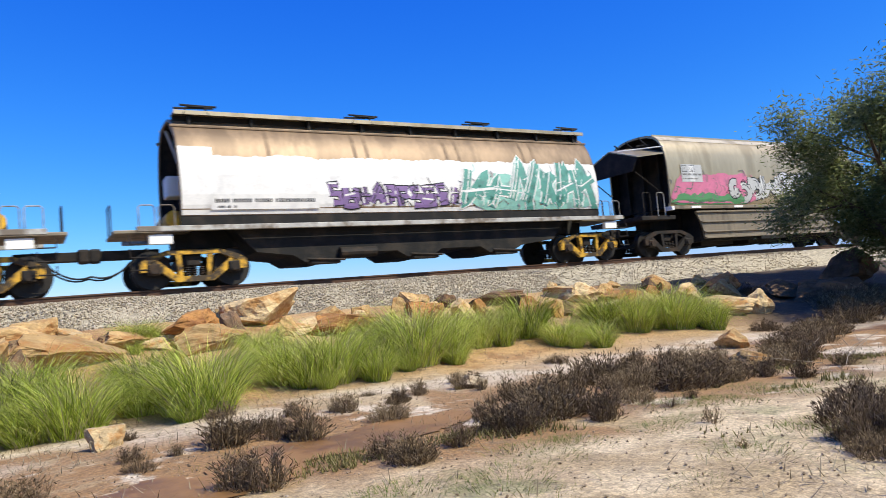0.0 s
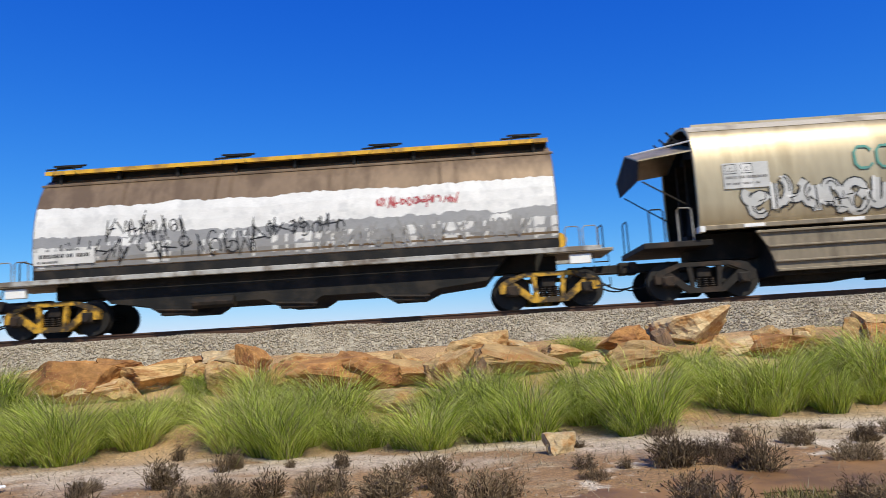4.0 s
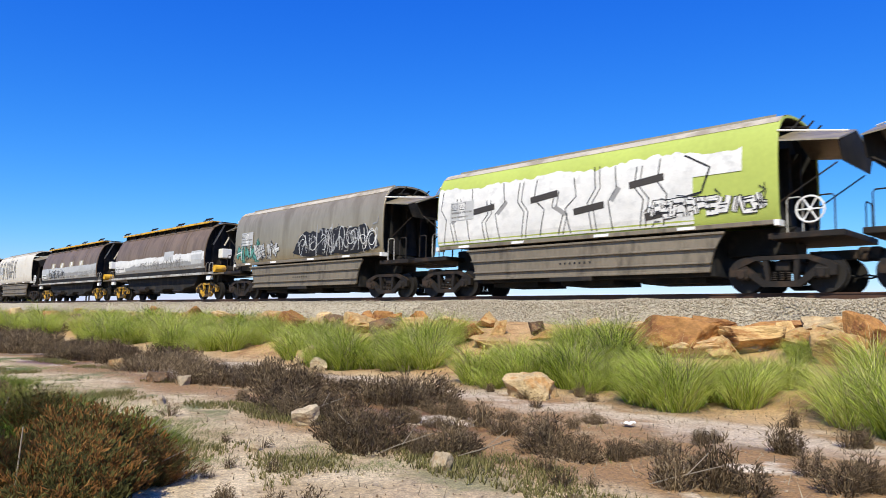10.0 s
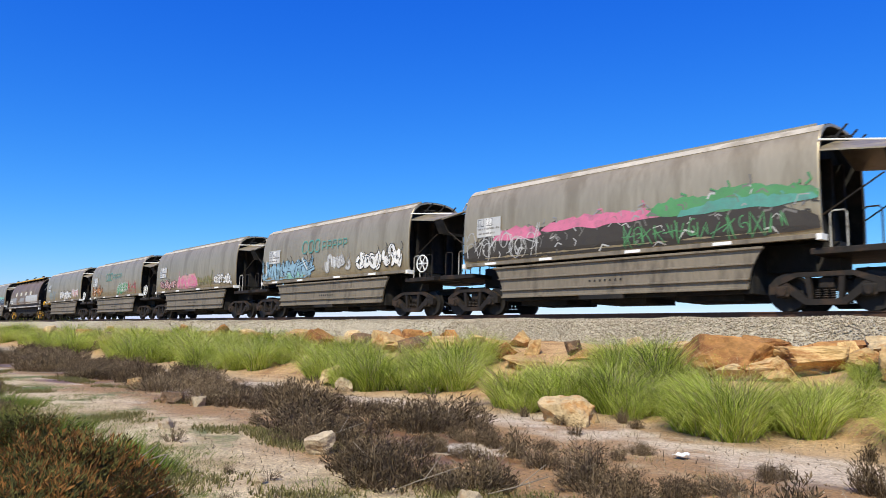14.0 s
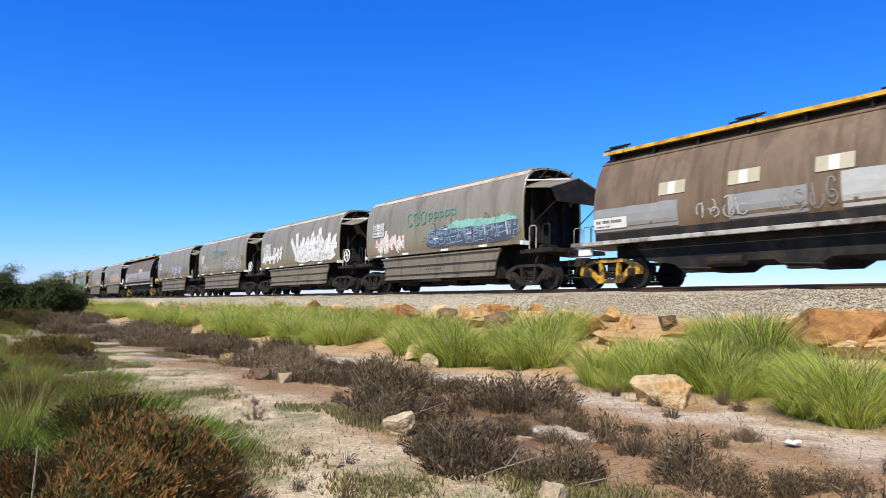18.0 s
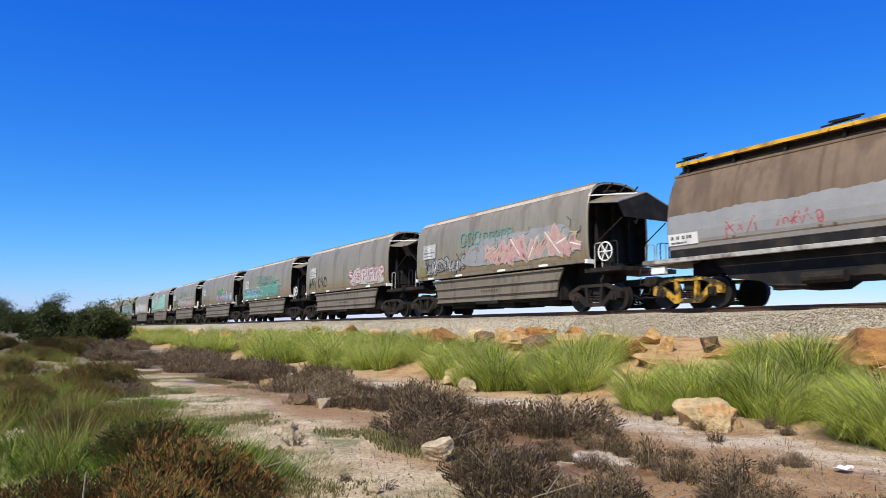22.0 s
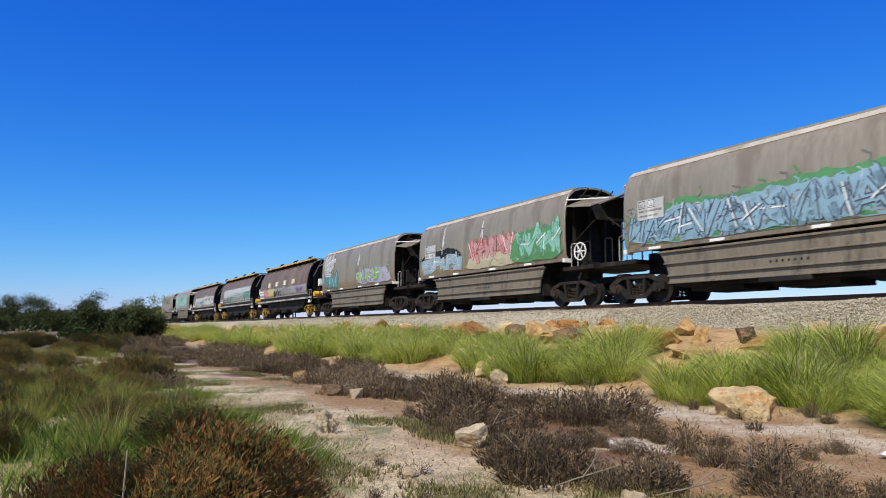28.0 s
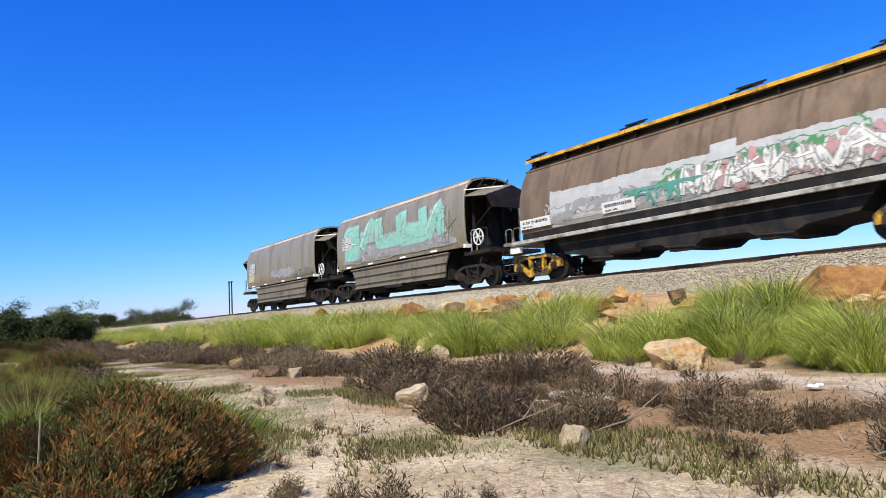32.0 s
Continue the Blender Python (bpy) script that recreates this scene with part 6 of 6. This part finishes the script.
# kind of paint, from and to along the body, from and to in height, colours
F, R_, B_, S_, T_, W_ = "field", "round", "block", "sharp", "tag", "swirls"
ART = {
    0: ("pink and green", [(F, 0, .42, 1.75, 2.6, "pink"), (F, 0, .36, 1.7, 2.02, "green"), (R_, .28, .8, 1.78, 2.7, "silver", "black")]),
    1: ("purple and teal", [("belt", 0, 1, 2.78, "white"), ("patch", .0, .06, 1.62, 2.95, "white"), (B_, .28, .62, 1.66, 2.28, "purple", "black"), (F, .62, .98, 1.62, 2.5, "mint"), (S_, .62, .98, 1.66, 2.75, "teal", "white"), ("number", .05, .28)]),
    2: ("silver and blue", [("belt", 0, 1, 3.1, "white"), (F, .1, .98, 1.62, 2.2, "sky"), (R_, .14, .52, 1.64, 2.5, "silver", "black"), (B_, .55, .9, 1.64, 2.4, "grey", "black"), ("number", .0, .14), (T_, .9, .98, 1.75, 2.3, "black")]),
    3: ("white and green", [(F, .02, .5, 2.2, 2.8, "haze"), (S_, .06, .46, 1.72, 2.7, "white", "black"), (S_, .68, .98, 1.74, 2.42, "green", "black"), "company"]),
    4: ("white and red", [(F, .0, .14, 1.7, 2.25, "red"), (F, .17, .46, 2.1, 2.72, "red"), (F, .62, .72, 2.1, 2.68, "rose"), (F, .82, .94, 2.1, 2.7, "red"), (S_, .14, .55, 1.72, 2.62, "white", "grey"), (R_, .52, .95, 1.72, 2.4, "white", "grey"), (R_, .9, .99, 1.8, 2.7, "rose", "white")]),
    5: ("white outlined", [(T_, .02, .22, 1.75, 2.4, "white", .05, "round"), (R_, .62, .8, 1.75, 2.25, "haze", "silver"), (T_, .8, .98, 1.8, 2.2, "dust"), (T_, .3, .44, 2.9, 3.3, "silver"), "company"]),
    6: ("silver and rose", [(R_, .1, .5, 1.74, 2.5, "silver", "black"), (S_, .6, .95, 1.74, 2.4, "rose", "black"), "company"]),
    7: ("black tagged", [("belt", 0, 1, 2.85, "white"), (T_, .05, .45, 1.72, 2.15, "black"), (T_, .14, .3, 2.2, 2.5, "black"), (T_, .42, .6, 2.0, 2.35, "black"), (T_, .55, .95, 1.72, 2.1, "grey", .06), (T_, .66, .82, 2.45, 2.62, "red"), ("number", .0, .14)]),
    8: ("black tagged", [("patch", 0, .3, 1.64, 3.05, "white"), ("patch", .28, .45, 1.64, 3.15, "white"), ("patch", .44, .72, 1.64, 2.8, "white"), ("patch", .72, 1, 1.64, 2.62, "white"), ("patch", .70, .8, 2.5, 2.95, "white"), ("patch", .88, .99, 2.4, 3.25, "white"), (T_, .68, .94, 1.85, 2.2, "black"), (T_, .46, .56, 2.2, 2.7, "silver", .03, "round"), ("number", .01, .2), ("number", .43, .55)]),
    9: ("orange and purple", [(F, .0, .12, 1.72, 2.3, "mint"), (S_, .04, .42, 1.74, 2.6, "silver", "black"), (F, .28, .33, 1.8, 2.1, "green"), (F, .6, .95, 2.1, 2.65, "lavender"), (B_, .6, .88, 1.74, 2.5, "orange", "purple"), (B_, .86, .99, 1.74, 2.45, "pink", "purple"), "company"]),
    10: ("mint and rose", [(S_, .03, .36, 1.75, 2.6, "mint", "black"), (F, .5, .98, 1.72, 2.5, "rose"), (R_, .56, .98, 1.72, 2.55, "rose", "black"), (T_, .5, .9, 2.5, 2.85, "dust", .05)]),
    11: ("white swirling", [("belt", 0, 1, 3.45, "haze"), (W_, 0, 1, 1.65, 3.4, "silver", 60), (W_, 0, 1, 1.65, 3.4, "white", 40), (R_, .2, .8, 2.0, 3.2, "haze", "silver"), ("number", .01, .2)]),
    12: ("white swirling", [("belt", 0, 1, 3.3, "haze"), (R_, .1, .82, 1.7, 2.6, "silver", "haze"), (W_, .05, .95, 1.65, 3.3, "silver", 26), (W_, .05, .95, 1.65, 3.3, "white", 26), (W_, .1, .9, 1.65, 2.6, "cream", 16), (W_, .2, .8, 1.65, 2.2, "cream", 10), (T_, .8, .98, 1.7, 2.2, "navy", .05), ("number", .01, .12)]),
    13: ("many-coloured", [(S_, .01, .1, 1.74, 2.2, "red", "grey"), (R_, .08, .2, 1.74, 2.25, "teal", "green"), (R_, .18, .42, 1.74, 2.2, "rose", "red"), (F, .4, .52, 1.7, 2.2, "purple"), (S_, .48, .82, 1.76, 2.45, "grey", "black"), (F, .5, .8, 2.38, 2.5, "yellow"), (F, .8, .88, 1.75, 2.4, "purple"), (B_, .86, .98, 2.05, 2.5, "yellow", "olive"), "company"]),
    14: ("red and grey", [(F, .2, .38, 2.1, 2.65, "red"), (T_, .04, .2, 1.8, 2.2, "silver"), (R_, .24, .74, 1.75, 2.25, "grey", "silver"), (B_, .68, .88, 1.75, 2.2, "teal", "dust")]),
    15: ("white and lime", ["shards", (B_, .72, .98, 1.85, 2.3, "white", "black")]),
    16: ("black and white", [(S_, .02, .2, 1.76, 2.4, "teal", "black"), (S_, .16, .34, 1.76, 2.4, "silver", "black"), (F, .46, .99, 1.75, 2.6, "black"), (T_, .5, .98, 1.8, 2.55, "white", .03, "round"), (T_, .5, .98, 1.8, 2.5, "silver", .03)]),
    17: ("pale banded", [("belt", 0, 1, 2.3, "white"), ("patch", .6, .7, 2.2, 2.5, "silver"), ("patch", .88, .98, 1.64, 2.4, "silver"), (T_, .3, .8, 1.8, 2.1, "dust"), ("number", .01, .16)]),
    18: ("black tagged", [("belt", 0, 1, 2.35, "silver"), "squares", (T_, .14, .46, 1.72, 2.2, "black", .07, "round"), (T_, .7, .98, 1.75, 2.2, "silver"), ("number", .0, .12)]),
    19: ("black dripping", ["drips"]),
    20: ("pink and green", [(F, -.02, 1.02, 1.68, 2.45, "soot"), (F, .12, .3, 2.3, 2.5, "pink"), (F, .3, .66, 2.42, 2.55, "pink"), (F, .62, 1.02, 2.42, 2.68, "green"), (F, .7, 1.0, 2.40, 2.48, "teal"), (T_, .0, .3, 1.76, 2.5, "silver", .025, "round"), (T_, .04, .3, 1.76, 2.5, "silver", .025), (T_, .55, .95, 1.76, 2.15, "green", .03)]),
    21: ("pale blue and white", [(F, .2, .34, 1.72, 2.0, "mint"), (F, .0, .4, 1.74, 2.2, "sky"), (S_, .0, .42, 1.76, 2.5, "sky", "black"), (R_, .5, .66, 1.9, 2.4, "silver", "grey"), (R_, .72, .97, 1.78, 2.45, "white", "black"), "company"]),
    22: ("pink", [(R_, .07, .3, 1.74, 2.2, "rose", "black"), (F, .3, .58, 1.72, 2.35, "rose"), (R_, .32, .56, 1.75, 2.35, "pink", "rose"), (T_, .58, .76, 1.8, 2.2, "olive", .06), (R_, .78, .97, 1.78, 2.2, "white", "dust")]),
    23: ("green and orange", [(S_, .05, .26, 1.74, 2.3, "orange", "black"), (R_, .58, .78, 1.74, 2.4, "green", "silver"), (T_, .78, .92, 1.8, 2.3, "red", .05), "company"]),
    24: ("white outlined", [(R_, .45, .75, 1.74, 2.4, "white", "black"), (T_, .08, .3, 1.8, 2.4, "sky"), (R_, .8, .95, 1.76, 2.3, "rose", "white")]),
    25: ("pale patched", [("patch", 0, .24, 1.64, 2.2, "haze"), ("patch", .36, .52, 1.64, 2.15, "haze"), ("patch", .58, .98, 1.64, 2.3, "silver"), "squares", ("number", .0, .12), (T_, .28, .4, 1.7, 2.1, "silver", .03, "round"), (T_, .46, .58, 1.7, 2.2, "grey", .03, "round")]),
    26: ("navy and white", [(S_, .08, .3, 1.74, 2.35, "white", "rose"), (F, .46, .98, 1.74, 2.4, "navy"), (B_, .48, .98, 1.78, 2.4, "navy", "sky"), (F, .6, .98, 2.4, 2.5, "mint"), "company"]),
    27: ("white spiky", [(S_, .04, .3, 1.72, 2.7, "white", "haze"), (F, .5, .97, 1.74, 2.5, "white"), (S_, .46, .98, 1.74, 2.95, "white", "silver")]),
    28: ("white outlined", [(R_, .04, .2, 1.76, 2.35, "dust", "silver"), (T_, .14, .5, 1.78, 2.15, "silver", .03), (F, .64, .78, 1.76, 2.2, "teal"), (R_, .56, .92, 1.76, 2.45, "dust", "white", .16), (R_, .6, .9, 1.76, 2.2, "dust", "silver", .12), (T_, .9, .98, 2.2, 2.5, "olive"), "company"]),
    29: ("blue", [(R_, .52, .8, 1.75, 2.55, "lavender", "navy"), (T_, .1, .35, 1.78, 2.2, "dust", .05), (T_, .82, .95, 1.8, 2.5, "dust", .05), (T_, .02, .1, 3.1, 3.6, "silver")]),
    30: ("red tagged", [("belt", 0, 1, 2.4, "haze"), ("patch", .55, .68, 2.5, 2.7, "cream"), (T_, .15, .22, 1.8, 2.1, "red"), (T_, .26, .36, 1.85, 2.1, "red"), (T_, .5, .62, 1.8, 2.2, "red"), ("number", .0, .1)]),
    31: ("pale pink and grey", [(R_, .07, .36, 1.75, 2.3, "grey", "black"), (F, .34, .98, 1.9, 2.75, "haze"), (S_, .5, .97, 1.76, 2.6, "rose", "cream"), (F, .02, .08, 1.74, 2.1, "olive"), "company"]),
    32: ("red and white", [(T_, .04, .3, 1.76, 2.35, "black", .05), (F, .6, .97, 1.74, 2.4, "silver"), (B_, .6, .97, 1.76, 2.45, "silver", "red")]),
    33: ("green and blue", [(F, .02, .42, 1.72, 2.25, "blue"), (F, .0, .45, 1.72, 1.95, "mint"), (F, .42, .8, 1.72, 2.4, "teal"), (W_, .02, .8, 1.75, 2.5, "mint", 50, .05), (W_, .34, .8, 1.75, 2.8, "teal", 44, .06), (W_, .02, .4, 1.75, 2.3, "sky", 24, .04), (T_, .78, .98, 1.8, 2.3, "rose"), "company"]),
    34: ("red and pale blue", [(T_, .04, .26, 1.76, 2.3, "dust", .05), (S_, .52, .98, 1.76, 2.4, "sky", "red"), (F, .55, .75, 2.4, 2.65, "green")]),
    35: ("pale pink", [(S_, .08, .34, 1.74, 2.35, "olive", "black"), (S_, .3, .62, 1.74, 2.5, "haze", "silver"), (R_, .62, .98, 1.74, 2.2, "rose", "silver"), (T_, .64, .95, 2.35, 2.5, "silver"), "company"]),
    36: ("mint", [(F, .03, .42, 1.74, 2.9, "mint"), (F, .44, .84, 1.74, 3.0, "mint"), ("block_big", .03, .36, 1.74, 3.3, "mint", "black"), (R_, .28, .4, 2.3, 3.2, "rose", "white"), ("block_big", .46, .86, 1.74, 3.4, "mint", "grey"), (T_, .86, .97, 1.8, 2.8, "silver")]),
    37: ("white with red edges", [(F, .0, .98, 1.74, 2.5, "mint"), (S_, .02, .97, 1.74, 2.6, "white", "red"), (F, 0, .08, 1.72, 2.6, "blue"), (R_, .25, .5, 2.4, 2.8, "silver", "white")]),
    38: ("pale blue", [(F, .01, .99, 1.72, 2.68, "green"), (F, .03, .98, 1.72, 2.55, "sky"), (S_, .03, .98, 1.74, 2.5, "sky", "navy")]),
    39: ("blue, red and green", [(F, .2, .22, 2.8, 3.8, "silver"), (F, .5, .52, 2.8, 3.8, "silver"), (F, .02, .36, 2.35, 2.6, "black"), (B_, .03, .36, 1.74, 2.4, "sky", "silver"), (F, .4, .75, 1.72, 2.2, "cream"), (S_, .42, .74, 2.1, 2.75, "rose", "red"), (F, .7, .99, 1.72, 2.7, "green"), (S_, .74, .98, 2.0, 2.75, "mint", "green")]),
    40: ("green and lavender", [(S_, .04, .2, 2.75, 3.8, "silver", "grey"), (F, .02, .24, 1.78, 2.5, "dust"), (S_, .03, .26, 1.78, 2.6, "teal", "blue"), (F, .55, .97, 1.74, 2.4, "lavender"), (W_, .6, .97, 1.8, 2.6, "sky", 16, .05), (B_, .55, .84, 1.8, 2.45, "acid", "purple"), (F, .55, .58, 2.8, 3.3, "silver")]),
    41: ("yellow and pink", [("belt", 0, 1, 2.2, "haze"), "squares", ("patch", .0, .1, 1.64, 2.15, "white"), (R_, .1, .2, 1.68, 2.2, "pink", "rose"), (R_, .2, .34, 1.68, 2.3, "yellow", "cream"), (T_, .33, .5, 1.7, 2.1, "black", .05, "round"), (T_, .5, .7, 1.75, 2.25, "grey", .06), (T_, .8, .94, 1.8, 2.1, "purple", .05)]),
    42: ("silver and green", [("belt", .13, 1, 2.75, "silver"), (F, .12, .4, 1.7, 2.1, "green"), (S_, .14, .4, 1.66, 2.15, "grey", "black"), (R_, .42, .84, 1.68, 2.35, "silver", "black"), (W_, .34, .46, 1.64, 2.2, "teal", 22, .08), (W_, .84, .98, 1.64, 2.5, "teal", 40, .09), ("number", .0, .12)]),
    43: ("white and green", [("belt", .12, 1, 2.55, "silver"), (F, .1, .6, 1.64, 2.2, "haze"), (F, .46, .96, 2.1, 2.4, "green"), (S_, .5, .95, 1.68, 2.35, "rose", "grey"), (S_, .5, .97, 1.68, 2.3, "white", "grey"), (W_, .40, .52, 1.64, 2.2, "teal", 24, .08), ("patch", .6, .66, 2.5, 2.72, "silver"), ("number", .0, .14), ("number", .3, .42)]),
    44: ("mint", [(F, .05, .95, 1.74, 2.3, "haze"), ("block_big", .06, .42, 1.8, 3.5, "mint", "haze"), ("block_big", .40, .92, 1.8, 3.7, "mint", "haze"), (T_, .3, .6, 2.4, 3.0, "grey"), (T_, .85, .95, 1.8, 3.2, "dust")]),
    45: ("purple", [(F, .03, .13, 1.9, 2.6, "cream"), (R_, .42, .72, 1.78, 2.3, "haze", "lavender"), (F, .72, .98, 1.74, 2.0, "dust")]),
}
for k, ob, x0, old in WAGONS:
    p = Paint(ob, "barrel" if old else "smooth", 500 + k)
    words, items = ART[k]
    p.words = words + " spray-painted graffiti"
    body = next(c for c in ob.children if c.name.startswith("body"))
    if k == 1:
        for c in ob.children:
            if c.name.startswith("roof_walkway"):
                c.material_slots[0].link = "OBJECT"
                c.material_slots[0].material = M_GREY
    if k in (15, 19):
        body.material_slots[0].link = "OBJECT"
        body.material_slots[0].material = M_LIME if k == 15 else M_PALE
    base = "older brown grain hopper wagon, yellow bogies, %s graffiti" if old else ("lime-painted" if k == 15 else "cream-painted" if k == 19 else "weathered grey") + " grain hopper wagon with %s graffiti"
    ob["label"] = base % words
    for it in items:
        if it == "company":
            continue
        if it == "squares":
            for u in (0.19, 0.36, 0.535, 0.71):
                p.begin("painted_panel")
                p.plate(u, u + 0.068, 2.5, 2.86, "cream")
                p.up(0.0007)
                p.plate(u + 0.024, u + 0.042, 2.51, 2.85, "white")
                p.finish("small cream painted panel with a white stripe")
        elif it == "shards":
            # broad white shapes with dark folds between them
            p.field(0.0, 0.82, 1.72, 3.55, "white", 0.16, 0.12, 0.0, 0.9)
            p.field(0.80, 0.93, 2.9, 3.5, "white", 0.1, 0.12)
            p.up(0.0007)
            for i in range(13):
                x, lean = p.x(0.02 + 0.06 * i), p.r.choice((-0.3, -0.2, 0.2, 0.3))
                top = p.r.uniform(3.0, 3.6)
                bend = [(x, top), (x - lean * 0.3, lerp(top, 1.75, 0.35)), (x + lean, lerp(top, 1.75, 0.55)), (x + lean * 0.4, 1.76)]
                p.ribbon(bend, 0.035, "black")
                if i % 2:
                    p.ribbon([(q + 0.16, z) for q, z in bend], 0.03, "black")
                if i % 3 == 1:
                    p.ribbon([(q + 0.09, z) for q, z in bend[1:3]], 0.14, "grey")
            for u0, z in ((0.14, 2.7), (0.36, 2.85), (0.50, 2.35), (0.66, 2.9), (0.70, 2.0)):
                p.ribbon([(p.x(u0), z), (p.x(u0 + 0.09), z + 0.12)], 0.2, "soot")
            p.ribbon([(p.x(0.80), 3.5), (p.x(0.86), 3.1), (p.x(0.84), 2.5), (p.x(0.74), 2.3)], 0.05, "black")
        elif it == "drips":
            x = p.x(0.06)
            for i in range(15):
                w = p.r.uniform(0.13, 0.2)
                if i not in (2, 5, 12):
                    p.ribbon([(x, p.r.uniform(3.55, 3.8)), (x + p.r.uniform(-0.1, 0.1), 2.8), (x + p.r.uniform(-0.06, 0.14), p.r.uniform(1.9, 2.2))], w, "dust")
                x += 0.39
            p.ribbon([(p.x(0.06), 2.85), (p.x(0.2), 2.9)], 0.12, "dust")
            p.ribbon([(p.x(0.38), 2.62), (p.x(0.5), 2.66)], 0.12, "dust")
        elif it[0] == "belt":
            p.begin("painted_band")
            p.field(it[1], it[2], 1.62, p.raised(it[3]), it[4], 0.07, 0.08, 0.0, 0.9)
            if k in (7, 8, 17, 18):
                p.field(it[1], it[2], 1.62, lerp(1.62, p.raised(it[3]), 0.5), "haze", 0.10, 0.08, 0.0, 1.1)
            p.finish("painted lower band, worn along its top edge")
        elif it[0] == "number":
            p.number(it[1], it[2])
        elif it[0] == F:
            p.field(it[1], it[2], it[3], p.raised(it[4]), it[5], wave=0.14, soft=0.6)
            p.scribble(it[1], it[2], it[3], p.raised(it[4]), (it[5], "dust", p.r.choice(("silver", "haze", "dust"))))
        elif it[0] == "patch":
            p.field(it[1], it[2], it[3], p.raised(it[4]), it[5], wave=0.02)
        elif it[0] == T_:
            p.tag(it[1], it[2], p.raised(it[3]), p.raised(it[4]), *it[5:])
        elif it[0] == W_:
            p.swirls(*it[1:])
        elif it[0] == "block_big":
            p.piece("block", it[1], it[2], it[3], p.raised(it[4]), *it[5:], weight=0.4 * (it[4] - it[3]), count=max(1, round((it[2] - it[1]) * 5.5)))
        else:
            p.piece(it[0], it[1], it[2], it[3], p.raised(it[4]), *it[5:])
        p.finish(p.words)
    p.finish(words + " spray-painted graffiti")
    if "company" in items:
        p.company()
    if not old:
        p.panel()
        p.skirt_marks()


# the denser belt of scrub towards the gum trees
for _ in range(23):
    x = rng.uniform(4.5, 13.0)
    scrub(x, lerp(4.0, 6.0, (x - 4.5) / 8.5) + rng.uniform(-0.55, 0.55), rng.uniform(0.55, 1.1), rng.random() < 0.4)


def motions():
    """The train rolls past at an even speed, and its wheels turn with it."""
    times = [0.0, 1 / FPS] + [float(t) for t in range(1, 32)] + [32 - 1 / FPS, 32.0]
    for k, ob, x0, _ in WAGONS:
        walk(ob, [(t, pose(x0 + rolled(t), TRACK_Y, RAIL_Z)) for t in times])
    # the wheels: two sets are keyed, and all others in the same seat turn alike
    seats = {}
    for _, ob, _, _ in WAGONS:
        for bog in ob.children:
            if bog.name.startswith("bogie"):
                for w in bog.children:
                    if w.name.startswith("wheelset"):
                        seats.setdefault(round(w.location.x, 2), []).append(w)
    for x, sets in seats.items():
        rows = [(i / FPS, Matrix.Translation((x, 0, 0.43)) @ Matrix.Rotation(rolled(i / FPS) / 0.43, 4, "Y")) for i in range(32 * FPS + 1)]
        walk(sets[0], rows)
        keys = sets[0].animation_data
        for w in sets[1:]:
            w.rotation_mode = "QUATERNION"
            w.animation_data_create()
            w.animation_data.action, w.animation_data.action_slot = keys.action, keys.action_slot


motions()
